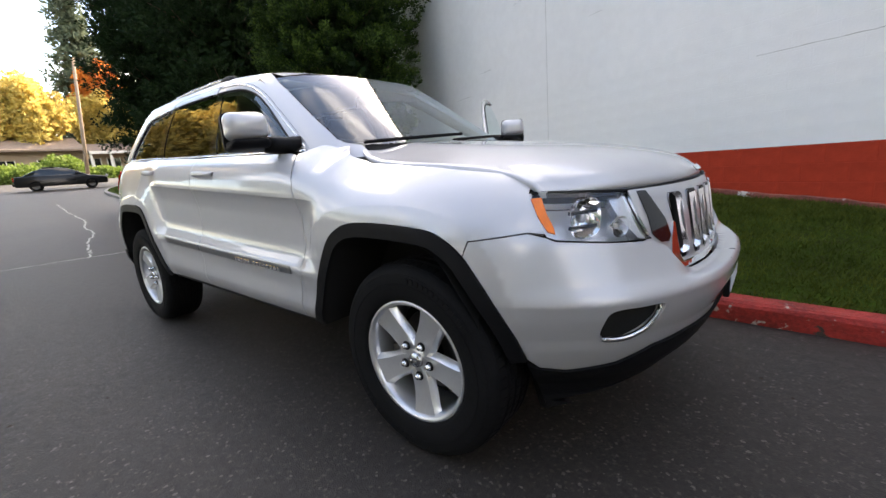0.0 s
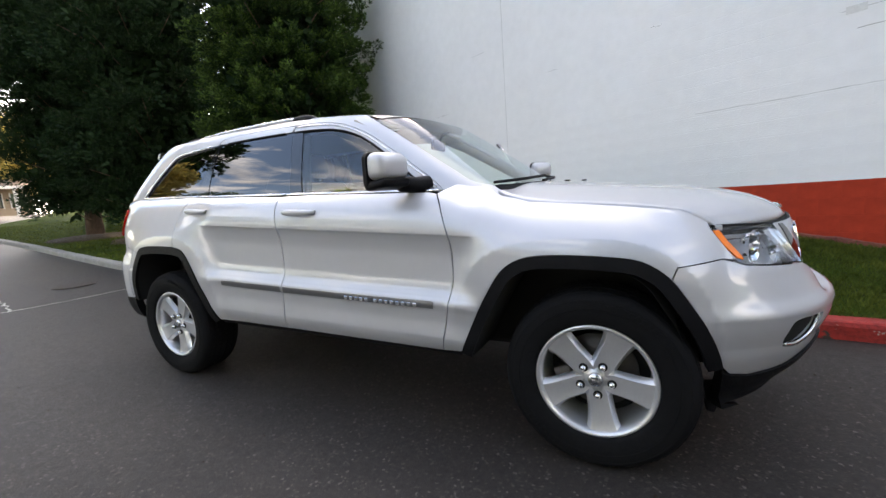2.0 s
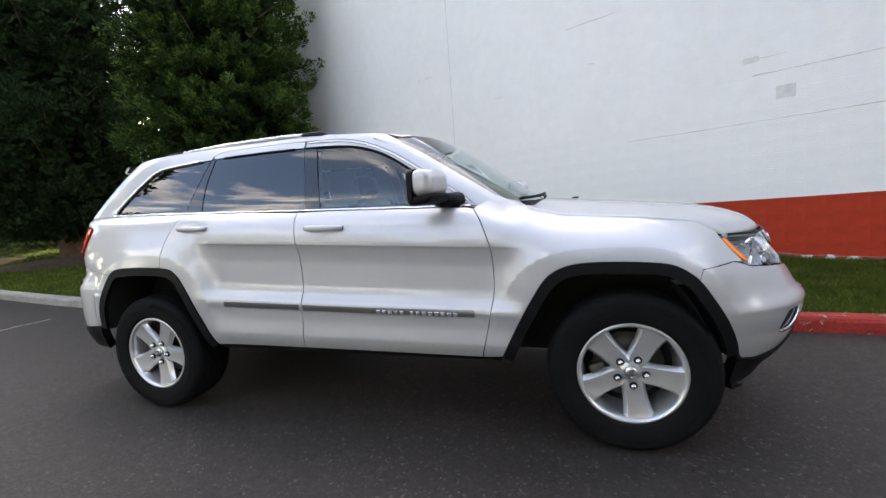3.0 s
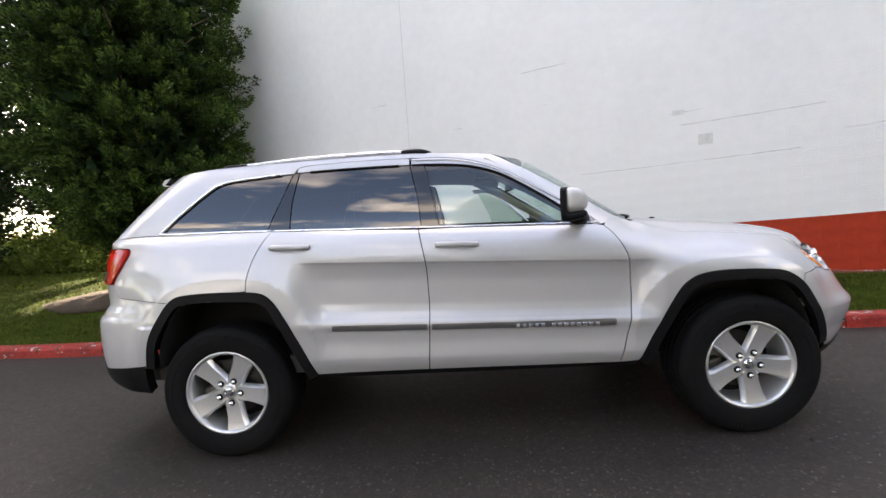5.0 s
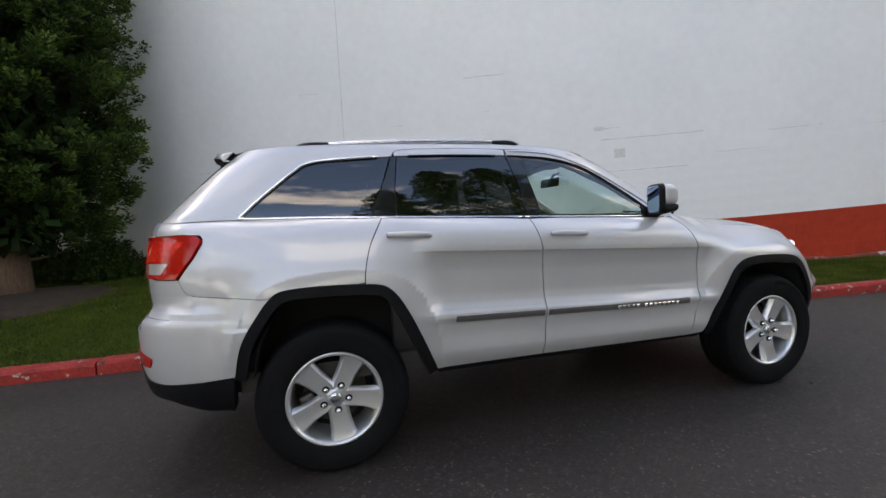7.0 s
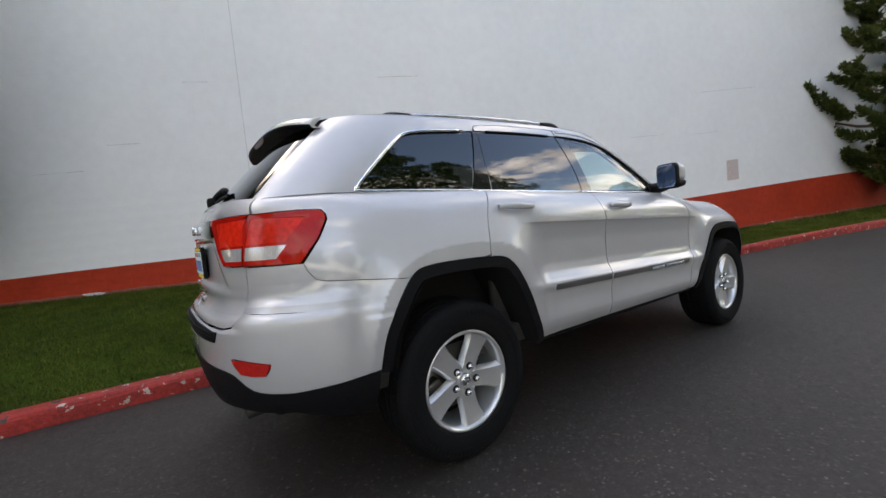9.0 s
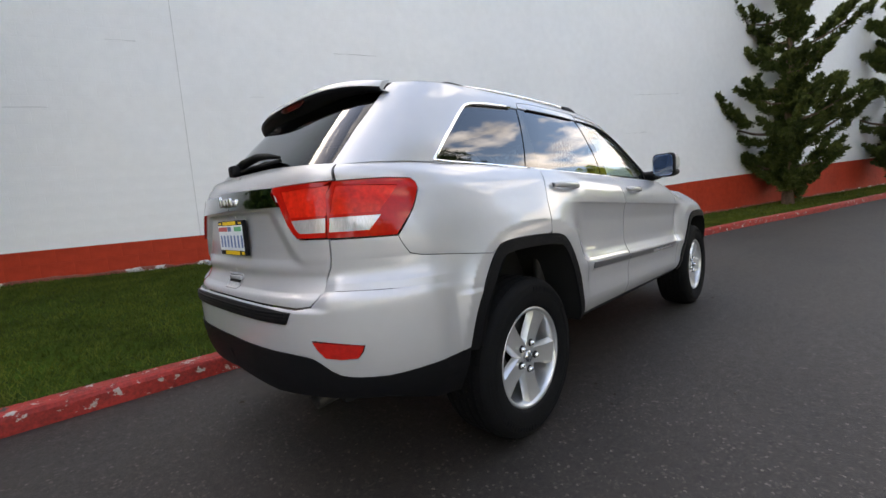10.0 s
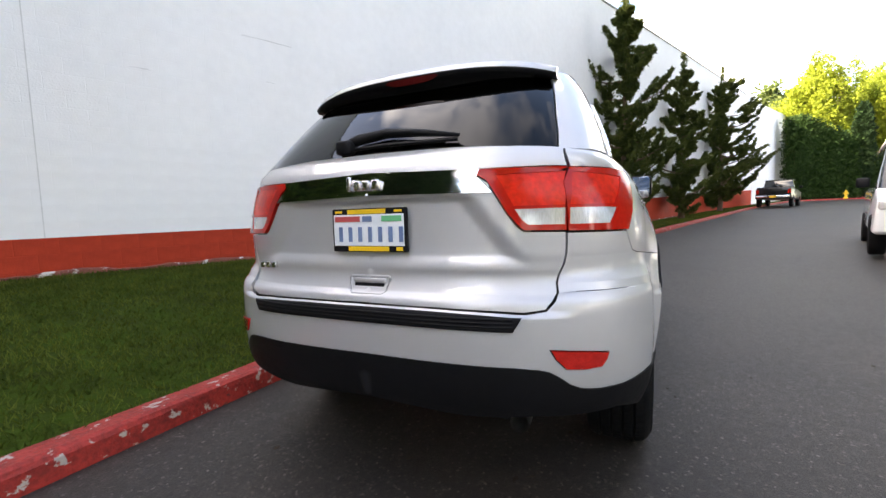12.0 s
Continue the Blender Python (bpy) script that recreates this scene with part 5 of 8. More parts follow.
# headlights
head = [(1.855, 0.988), (1.895, 0.926), (1.950, 0.863), (1.977, 0.852), ("f", -0.66, 0.835), ("f", -0.544, 0.826), ("f", -0.506, 0.972), ("f", -0.60, 0.980), ("f", -0.70, 0.985)]
amber = [(1.876, 0.972), (1.906, 0.925), (1.949, 0.876), (1.970, 0.868), (1.962, 0.884), (1.930, 0.925), (1.898, 0.972)]
covers = panel("headlight", BODY, head, M_LENS, car, "clear headlight with an amber side lens", off=0.001, gap=0.003, skirt=0)
for sg, lamp in zip((1, -1), covers):
    b_ = skin(BODY, head, off=-0.085, skirt=0, gap=0.002)
    skinned("lamp_housing", [b_ if sg > 0 else flipped(b_)], M_HOUSING, lamp, "grey lamp housing")
    for nm, poly_, m_, off_, lb in (("lamp_divider", [("f", -0.512, 0.966), ("f", -0.558, 0.971), ("f", -0.586, 0.905), ("f", -0.572, 0.836), ("f", -0.550, 0.830)], M_SATIN, -0.014, "silver lamp divider"), ("lamp_brow", [(1.880, 0.984), (1.905, 0.974), ("f", -0.70, 0.972), ("f", -0.53, 0.963), ("f", -0.510, 0.969), ("f", -0.60, 0.977), ("f", -0.70, 0.982)], M_BLACK, -0.003, "black lamp brow")):
        w_ = skin(BODY, poly_, off=off_, skirt=0.03)
        skinned(nm, [w_ if sg > 0 else flipped(w_)], m_, lamp, lb)
    a_ = skin(BODY, amber, off=0.0025, skirt=0.008)
    skinned("amber_lens", [a_ if sg > 0 else flipped(a_)], M_AMBER, lamp, "amber side lens")
    ch = to_chart(BODY, head + head[:1])
    c = np.array(sampled([tuple(q) for q in ch], 0.03))
    p = BODY.at(c[:, 0], c[:, 1])
    q = p - BODY.normal(c[:, 0], c[:, 1]) * 0.085
    v = np.concatenate([p, q]) * np.array([1, sg, 1])
    n = len(p)
    from_arrays("lamp_bezel", v, [(k, (k + 1) % n, n + (k + 1) % n, n + k) for k in range(n)], M_REFL, lamp)
    for (y, z, r, back_by, square) in ((-0.672, 0.902, 0.062, 0.042, 0.55), (-0.612, 0.868, 0.033, 0.032, 0.8)):
        d = Vector((0.90, -0.43 * sg, 0)).normalized()
        at = Vector((front_x(abs(y), z) - back_by, y * sg, z))
        side_v, up_v = d.cross(Vector((0, 0, 1))).normalized(), Vector((0, 0, 1))
        bm = bmesh.new()
        rings = []
        for j, t in enumerate(np.linspace(0.12, 1, 6)):
            ring = []
            for k, a in enumerate(np.linspace(0, 2 * math.pi, 20, endpoint=False)):
                ca, sa = math.cos(a), math.sin(a)
                rad = r * t * (abs(ca) ** (2 / square) + abs(sa) ** (2 / square)) ** (-square / 2) * (1 + 0.05 * ((j + k) % 2))
                ring.append(bm.verts.new(at + d * (0.05 * t * t - 0.05) + side_v * (rad * ca) + up_v * (rad * sa)))
            rings.append(ring)
        for u_, w2 in zip(rings, rings[1:]):
            for k in range(20):
                bm.faces.new((u_[k], u_[(k + 1) % 20], w2[(k + 1) % 20], w2[k]))
        bm.faces.new(rings[0])
        part("lamp_bowl", bm, M_REFL, lamp, "faceted chrome reflector bowl")
        bm = bmesh.new()
        bmesh.ops.create_uvsphere(bm, u_segments=12, v_segments=8, radius=r * 0.30, matrix=Matrix.Translation(at - d * 0.022))
        part("lamp_bulb", bm, M_LAMPCLEAR, lamp, "", True)
        if r > 0.05:
            bm = bmesh.new()
            for dz in (-0.030, 0.018):
                e1, e2 = at + d * -0.006 - side_v * r * 0.86 + up_v * dz, at + d * -0.006 + side_v * r * 0.86 + up_v * dz
                q4 = [bm.verts.new(e + d * i + up_v * j) for e in (e1, e2) for i, j in ((0, 0.005), (0, -0.005), (-0.016, -0.005), (-0.016, 0.005))]
                for f4 in ((0, 1, 2, 3), (7, 6, 5, 4), (0, 4, 5, 1), (1, 5, 6, 2), (2, 6, 7, 3), (3, 7, 4, 0)):
                    bm.faces.new([q4[i] for i in f4])
            part("lamp_shield", bm, M_DARK, lamp, "dark lamp shield bars")
# black bead drawn in for the shade of the gap under the hood
trim_line("hood_gap_line", BODY, [(1.872, 0.990), ("f", -0.70, 0.987), ("f", -0.50, 0.975), ("f", -0.25, 0.981), ("f", 0.0, 0.982)], 0.006, M_BLACK, dr, -0.004)
bm = bmesh.new()
add_box(bm, (2.352, -0.155, 0.530), (2.374, 0.155, 0.686), bevel=0.005)
fp = part("front_plate_frame", bm, M_BLACK, car, "black front plate frame")
bm = bmesh.new()
add_box(bm, (2.372, -0.147, 0.551), (2.377, 0.147, 0.665), bevel=0.001)
part("front_plate", bm, M_PLATE, fp, "pale number plate")

# cowl and wipers
cowl = [("f", 0.0, 1.165), ("f", -0.4, 1.160), ("f", -0.590, 1.160), ("f", -0.594, 1.190), ("f", -0.590, 1.212), ("f", -0.5, 1.211), ("f", -0.3, 1.215), ("f", 0.0, 1.220)]
panel("cowl", GREEN, cowl, M_BLACK, car, "black cowl panel", whole=True, off=0.002, skirt=0.02)
for y0, y1 in ((-0.62, 0.02), (-0.02, 0.64)):
    bm = bmesh.new()
    tube(bm, [(float(GREEN.at(GREEN.along("f", abs(y) / 1.046, 1.225 + 0.012 * math.sin(3 * (y - y0))), 1.225)[0]) + 0.018, y, 1.226 + 0.03 * (y - y0) / (y1 - y0)) for y in np.linspace(y0, y1, 12)], 0.009, 6)
    part("wiper", bm, M_BLACK, car, "black wiper blade")

# wheel arch lips and liners, sills
def inset_arch(arch, d):
    a = np.array(arch)
    t = np.gradient(a, axis=0)
    n = np.stack([t[:, 1], -t[:, 0]], -1)
    n /= np.linalg.norm(n, axis=1, keepdims=True)
    c = np.array([a[:, 0].mean(), 0.35])
    n *= np.sign(((c - a) * n).sum(1))[:, None]
    return [tuple(q) for q in a + n * d]


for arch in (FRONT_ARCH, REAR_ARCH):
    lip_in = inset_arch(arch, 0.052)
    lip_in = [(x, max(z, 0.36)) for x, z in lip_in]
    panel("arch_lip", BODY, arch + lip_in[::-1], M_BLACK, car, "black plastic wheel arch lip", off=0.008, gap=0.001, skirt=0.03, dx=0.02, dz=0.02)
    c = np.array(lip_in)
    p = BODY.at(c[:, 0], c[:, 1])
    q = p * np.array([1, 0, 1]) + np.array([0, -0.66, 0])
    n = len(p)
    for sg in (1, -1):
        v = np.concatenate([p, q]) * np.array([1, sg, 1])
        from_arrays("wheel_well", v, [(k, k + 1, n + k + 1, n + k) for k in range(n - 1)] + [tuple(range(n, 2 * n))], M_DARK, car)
sill = [(-0.935, 0.456), (-0.6, 0.452), (0.0, 0.444), (0.762, 0.430), (0.866, 0.436), (0.852, 0.405), (0.0, 0.412), (-0.90, 0.426)]
panel("sill", BODY, sill, M_BLACK, car, "black plastic sill", off=-0.010, skirt=0.05)
bm = bmesh.new()
add_box(bm, (-2.25, -0.55, 0.34), (2.15, 0.55, 0.50), bevel=0.04)
add_box(bm, (-0.86, -0.70, 0.36), (0.80, 0.70, 0.46), bevel=0.03)
part("underbody", bm, M_DARK, car, "dark underbody")
bm = bmesh.new()
tube(bm, [(-1.9, -0.50, 0.40), (-2.25, -0.52, 0.415), (-2.36, -0.525, 0.41)], 0.033, 16, False)
tube(bm, [(-1.9, -0.50, 0.40), (-2.25, -0.52, 0.415), (-2.36, -0.525, 0.41)], 0.029, 16, False)
part("exhaust_pipe", bm, mat("sooty_steel", (0.10, 0.095, 0.09), 0.45, 0.8, var=0.3, scale=30.0), car, "sooty steel exhaust pipe", True)

# rubbing strips with raised letters shown as plain bars
M_STRIP = mat("grey_rubbing_strip", (0.20, 0.20, 0.205), 0.30, 0.75, var=0.05, scale=30.0)
strip_rear = [(-0.812, 0.716), (-0.806, 0.739), (-0.6, 0.731), (-0.281, 0.718), (-0.281, 0.686), (-0.6, 0.698), (-0.808, 0.707)]
strip_front = [(-0.256, 0.717), (0.2, 0.700), (0.735, 0.686), (0.744, 0.678), (0.741, 0.651), (0.2, 0.668), (-0.256, 0.685)]
panel("rubbing_strip", BODY, strip_rear, M_STRIP, car, "grey door rubbing strip", off=0.006, skirt=0.01)
strips = panel("rubbing_strip", BODY, strip_front, M_STRIP, door_r, "grey door rubbing strip with raised bars", left_parent=door_l, off=0.006, skirt=0.01)
xs_b = [0.215 + 0.0335 * k + (0.024 if k >= 5 else 0) for k in range(13)]
for sg, st in zip((1, -1), strips):
    for x in xs_b:
        z = 0.6935 - 0.0335 * x - 0.008 + 0.0
        y = float(BODY.at(x, z)[1]) - 0.0065
        bm = bmesh.new()
        add_box(bm, (x - 0.011, -0.003, z - 0.010), (x + 0.011, 0.003, z + 0.010), Matrix.Translation((0, y * sg, 0)), bevel=0.002, seg=1)
        part("letter_bar", bm, M_CHROME, st)

# handles
def handle(x0, x1, z, parent, sg):
    """A pull handle: a bowed strap on two feet, a dark oval behind it painted as shade."""
    xm = (x0 + x1) / 2
    y = lambda x: float(BODY.at(x, z)[1])
    bm = bmesh.new()
    n = 14
    rings = []
    for k in range(n + 1):
        t = k / n
        x = x0 + (x1 - x0) * t
        lift = 0.012 + 0.026 * math.sin(math.pi * t) ** 0.6
        h = 0.011 + 0.006 * math.sin(math.pi * t) ** 0.5
        c = Vector((x, y(x) - lift, z - 0.046 * (x - xm)))
        rings.append([bm.verts.new(c + Vector((0, a, b))) for a, b in ((-0.007, -h * 0.6), (-0.007, h * 0.6), (0.0, h), (0.009, h * 0.8), (0.009, -h * 0.8), (0.0, -h))])
    for a, b in zip(rings, rings[1:]):
        for k in range(6):
            bm.faces.new((a[k], a[(k + 1) % 6], b[(k + 1) % 6], b[k]))
    bm.faces.new(rings[0])
    bm.faces.new(rings[-1][::-1])
    for x in (x0 + 0.018, x1 - 0.018):
        add_box(bm, (x - 0.018, y(x) - 0.016, z - 0.046 * (x - xm) - 0.013), (x + 0.018, y(x) + 0.004, z - 0.046 * (x - xm) + 0.013), bevel=0.004)
    bmesh.ops.recalc_face_normals(bm, faces=bm.faces[:])
    if sg < 0:
        bmesh.ops.scale(bm, vec=(1, -1, 1), verts=bm.verts[:])
        bmesh.ops.reverse_faces(bm, faces=bm.faces[:])
    h_ = part("door_handle", bm, M_PAINT, parent, "silver pull handle", True)
    bm = bmesh.new()
    bmesh.ops.create_uvsphere(bm, u_segments=16, v_segments=8, radius=1.0, matrix=Matrix.Translation((xm + 0.008, (y(xm) + 0.001) * sg, z - 0.010)) @ Matrix.Diagonal((0.060, 0.004, 0.017, 1)))
    part("handle_shade", bm, M_STRIP, h_, "dark oval painting the shade behind the handle", True)


for sg, pf, pr in ((1, door_r, car), (-1, door_l, car)):
    handle(-0.209, 0.030, 1.143, pf, sg)
    handle(-1.148, -0.912, 1.188, pr, sg)

# mirrors
def mirror(parent, sg):
    m = Matrix.Translation((0.552, -0.966 * sg, 1.312)) @ pose(0, 0, 0, 0, 0, -10 * sg)
    def shaped(lo, hi, bev, seg=4):
        b = bmesh.new()
        add_box(b, lo, hi, bevel=bev, seg=seg)
        for v in b.verts:
            f_ = 1 - 0.35 * max(0, (v.co.x + 0.01) / 0.08) ** 2
            v.co.z *= f_
            v.co.y = v.co.y * (1 - 0.12 * max(0, (v.co.x + 0.01) / 0.08) ** 2)
            v.co.x += 0.03 * (v.co.y * sg / 0.12) * 0.6
        bmesh.ops.transform(b, matrix=m, verts=b.verts[:])
        return b
    def slab(x0, x1, y, z0, z1, r):
        """A plate with round corners, facing along the car."""
        b, rings = bmesh.new(), []
        cz, hz = (z0 + z1) / 2, (z1 - z0) / 2
        for x, k in ((x0, 0.94), (x0 + 0.25 * (x1 - x0), 1.0), (x1, 1.0)):
            ring = []
            for cy, cq, a0 in ((y - r, hz - r, 0), (-y + r, hz - r, 90), (-y + r, -hz + r, 180), (y - r, -hz + r, 270)):
                ring += [b.verts.new((x, (cy + r * math.cos(radians(a0 + a))) * k, cz + (cq + r * math.sin(radians(a0 + a))) * k)) for a in (0, 22, 45, 68, 90)]
            rings.append(ring)
        for u, w in zip(rings, rings[1:]):
            for k in range(20):
                b.faces.new((u[k], u[(k + 1) % 20], w[(k + 1) % 20], w[k]))
        b.faces.new(rings[0])
        b.faces.new(rings[-1][::-1])
        bmesh.ops.recalc_face_normals(b, faces=b.faces[:])
        for v in b.verts:
            v.co.x += 0.03 * (v.co.y * sg / 0.12) * 0.6
        bmesh.ops.transform(b, matrix=m, verts=b.verts[:])
        return b
    h_ = part("wing_mirror", shaped((-0.050, -0.090, -0.044), (0.066, 0.090, 0.090), 0.040, 5), M_PAINT, parent, "silver wing mirror with a black base", True)
    part("mirror_base", shaped((-0.052, -0.086, -0.090), (0.062, 0.092, -0.040), 0.021), M_BLACK, h_, "black plastic mirror base", True)
    part("mirror_bezel", slab(-0.066, -0.034, 0.091, -0.090, 0.093, 0.036), M_BLACK, h_, "black mirror bezel")
    # the blue of mirrored sky is put into the glass's tint
    part("mirror_glass", slab(-0.0675, -0.064, 0.080, -0.078, 0.082, 0.030), mat("sky_tinted_mirror", (0.32, 0.42, 0.58), 0.01, 1.0), h_, "mirror glass")
    b = bmesh.new()
    tube(b, [(0.645, -0.750 * sg, 1.236), (0.612, -0.82 * sg, 1.240), (0.575, -0.90 * sg, 1.250)], [0.050, 0.042, 0.038], 12)
    part("mirror_arm", b, M_BLACK, h_, "", True)


mirror(door_r, 1)
mirror(door_l, -1)

# roof rails
for sg in (1, -1):
    y = -0.575 * sg
    pts = [(-1.60, 1.690), (-1.53, 1.710), (-1.40, 1.724), (-1.0, 1.737), (-0.6, 1.738), (-0.40, 1.732), (-0.27, 1.719), (-0.20, 1.692)]
    def rail_pt(x, z):
        return (x, y * (1 - 0.03 * smoothstep(-1.0, -1.6, x)), z)
    fine = curve(pts, 5)
    bm = bmesh.new()
    tube(bm, [rail_pt(*q) for q in fine], 0.013, 10)
    rail = part("roof_rail", bm, M_SATIN, car, "silver roof rail with black feet", True)
    for lo, hi in ((-1.62, -1.36), (-0.42, -0.19)):
        bm = bmesh.new()
        q = [p for p in fine if lo <= p[0] <= hi]
        tube(bm, [rail_pt(x, z - 0.004) for x, z in q], [0.015 + 0.013 * math.sin(math.pi * (k + 0.5) / len(q)) for k in range(len(q))], 10)
        part("rail_foot", bm, M_BLACK, rail, "", True)

# rear spoiler
bm = bmesh.new()
rows3 = []
for j in range(33):
    u = -1 + 2 * j / 32
    y = u * 0.588
    xr_ = -1.93 + 0.03 * abs(u) ** 3
    zr = float(roof_edge(-1.93)) + (float(roof_c(-1.93)) - float(roof_edge(-1.93))) * (1 - abs(u) ** 2.4) - 0.002
    thin = 1 - 0.35 * abs(u) ** 6
    xt = -2.060 + 0.100 * abs(u) ** 4
    zt = 1.709 - 0.042 * abs(u) ** 2.4 - 0.004 * abs(u) ** 8
    prof = [(xr_, zr), (xr_ * 0.55 + xt * 0.45, (zr * 0.55 + zt * 0.45) + 0.010 * (1 - abs(u) ** 4)), (xt + 0.02, zt + 0.006), (xt, zt - 0.020), (xt + 0.010, zt - 0.020 - 0.022 * thin), (xt + 0.06, zt - 0.010 - 0.042 * thin), (-2.010 + 0.07 * abs(u) ** 3, 1.630 + (zt - 1.645) * (1 - thin))]
    rows3.append([bm.verts.new((x, y, z)) for x, z in prof])
for a, b in zip(rows3, rows3[1:]):
    for k in range(6):
        f_ = bm.faces.new((a[k], a[k + 1], b[k + 1], b[k]))
        f_.material_index = 0 if k < 3 else 1
        f_.smooth = True
for ring in (rows3[0], rows3[-1][::-1]):
    bm.faces.new(ring)
bmesh.ops.recalc_face_normals(bm, faces=bm.faces[:])
spoiler = part("rear_spoiler", bm, (M_PAINT, M_BLACK), car, "silver roof spoiler with a black underside")
bm = bmesh.new()
rows3 = []
for y in np.linspace(-0.125, 0.125, 13):
    u = abs(y) / 0.588
    xt, zt = -2.060 + 0.100 * u**4, 1.709 - 0.042 * u**2.4
    h = 0.012 + 0.018 * (1 - (abs(y) / 0.125) ** 4)
    rows3.append([bm.verts.new(q) for q in ((xt + 0.001, y, zt - 0.019), (xt + 0.006, y, zt - 0.022 - h))])
for a, b in zip(rows3, rows3[1:]):
    bm.faces.new((a[0], a[1], b[1], b[0]))
part("brake_light", bm, mat("dark_red_lens", (0.07, 0.006, 0.006), 0.2, coat=0.3, var=0.1, scale=30), spoiler, "dark red high brake lamp")

# rear wiper
def glass_x(y, z):
    return float(GREEN.at(GREEN.along("r", abs(y) / 1.046, z), z)[0])


bm = bmesh.new()
tube(bm, [(glass_x(y, z) - 0.03, y, z) for y, z in ((0.19, 1.375), (0.12, 1.405), (0.0, 1.420), (-0.15, 1.405), (-0.31, 1.378))], [0.018, 0.022, 0.019, 0.014, 0.006], 8)
wiper = part("rear_wiper", bm, M_BLACK, car, "black rear wiper", True)
bm = bmesh.new()
tube(bm, [(glass_x(y, z) - 0.012, y, z) for y, z in ((0.20, 1.365), (0.0, 1.372), (-0.30, 1.366))], 0.008, 6)
part("wiper_blade", bm, M_BLACK, wiper)
bm = bmesh.new()
add_box(bm, (glass_x(0.165, 1.36) - 0.045, 0.13, 1.345), (glass_x(0.165, 1.36) + 0.01, 0.20, 1.40), bevel=0.012)
part("wiper_pivot", bm, M_BLACK, wiper, "", True)

# ---- wheels ----
def lathe(prof, seg=64):
    """A ring turned about the axle from (radius, out) points."""
    a = np.linspace(0, 2 * np.pi, seg, endpoint=False)
    r, o = np.array(prof).T
    v = np.stack([r[:, None] * np.cos(a), -o[:, None] * np.ones(seg), r[:, None] * np.sin(a)], -1).reshape(-1, 3)
    f = [(i * seg + k, i * seg + (k + 1) % seg, (i + 1) * seg + (k + 1) % seg, (i + 1) * seg + k) for i in range(len(prof) - 1) for k in range(seg)]
    return v, f


def wheel(x, sg):
    """Tyre, five-spoke alloy rim, five nuts, cap, disc."""
    R = 0.383
    tread = [(0.238, 0.012), (0.246, 0.030), (0.258, 0.036), (0.300, 0.043), (0.335, 0.041), (0.352, 0.036), (0.366, 0.026), (0.376, 0.012), (R - 0.003, -0.004)]
    groove = []
    for o in (-0.030, -0.075, -0.120, -0.165):
        groove += [(R, o + 0.006), (R - 0.009, o + 0.004), (R - 0.009, o - 0.004), (R, o - 0.006)]
    prof = tread + groove + [(R - 0.003, -0.196), (0.37, -0.212), (0.34, -0.226), (0.27, -0.226), (0.238, -0.205)]
    v, f = lathe(prof, 84)
    rim_v, rim_f = lathe([(0.238, 0.012), (0.243, 0.020), (0.239, 0.027), (0.229, 0.026), (0.222, 0.016), (0.216, -0.002), (0.212, -0.050), (0.206, -0.12), (0.206, -0.20)], 84)
    bm = bmesh.new()
    vs = [bm.verts.new(q) for q in rim_v]
    for q in rim_f:
        bm.faces.new([vs[k] for k in q])
    got = bmesh.ops.create_cone(bm, cap_ends=True, segments=40, radius1=0.085, radius2=0.080, depth=0.03, matrix=Matrix.Translation((0, 0.019, 0)) @ pose(0, 0, 0, 90, 0, 0))
    bmesh.ops.recalc_face_normals(bm, faces=bm.faces[:])
    for fc in bm.faces:
        fc.smooth = True
    me = bpy.data.meshes.new("wheel")
    bm.to_mesh(me)
    bm.free()
    me.materials.append(M_RIM)
    w = new("wheel", me)
    w.parent = car
    w["label"] = "five-spoke silver alloy wheel with a black tyre"
    w.matrix_basis = Matrix.Translation((x, (-0.915 if x > 0 else -0.907) * sg, R - 0.003)) @ (pose(0, 0, 0) if sg > 0 else pose(0, 0, 0, 0, 0, 180))
    from_arrays("tyre", v, f, M_TYRE, w, True)
    for k in range(5):
        ang = radians(62 + 72 * k)
        ca, sa = math.cos(ang), math.sin(ang)
        bm = bmesh.new()
        rows4 = []
        for r, hw, o, dep in ((0.030, 0.034, -0.004, 0.03), (0.070, 0.047, 0.000, 0.03), (0.105, 0.048, 0.000, 0.03), (0.145, 0.050, 0.003, 0.03), (0.185, 0.056, 0.008, 0.026), (0.214, 0.064, 0.012, 0.022), (0.228, 0.070, 0.016, 0.014)):
            ring = []
            for w_, oo in ((-1.12, o - dep), (-1.0, o - 0.012), (-0.80, o), (0.0, o - 0.0035), (0.80, o), (1.0, o - 0.012), (1.12, o - dep)):
                ring.append(bm.verts.new((ca * r - sa * hw * w_, -oo, sa * r + ca * hw * w_)))
            rows4.append(ring)
        for a, b in zip(rows4, rows4[1:]):
            for j in range(6):
                bm.faces.new((a[j], a[j + 1], b[j + 1], b[j]))
        bmesh.ops.recalc_face_normals(bm, faces=bm.faces[:])
        part("spoke", bm, M_RIM, w, "", True).data.set_sharp_from_angle(angle=radians(26))
    # tread blocks
    bl_v, bl_f = [], []
    for n_ in range(66):
        a0 = 2 * math.pi * n_ / 66
        for o0, o1, sh in ((0.012, -0.022, 0.0), (-0.038, -0.068, 0.4), (-0.083, -0.112, 0.0), (-0.128, -0.158, 0.4), (-0.173, -0.204, 0.0)):
            aa = [a0 + 2 * math.pi / 66 * (sh + d) for d in (0.0, 0.78)]
            k0 = len(bl_v)
            for r in (R - 0.006, R + 0.0025):
                for a_ in aa:
                    for o in (o0, o1):
                        rr = r - (0.008 if o in (0.012, -0.204) else 0)
                        bl_v.append((rr * math.cos(a_), -o, rr * math.sin(a_)))
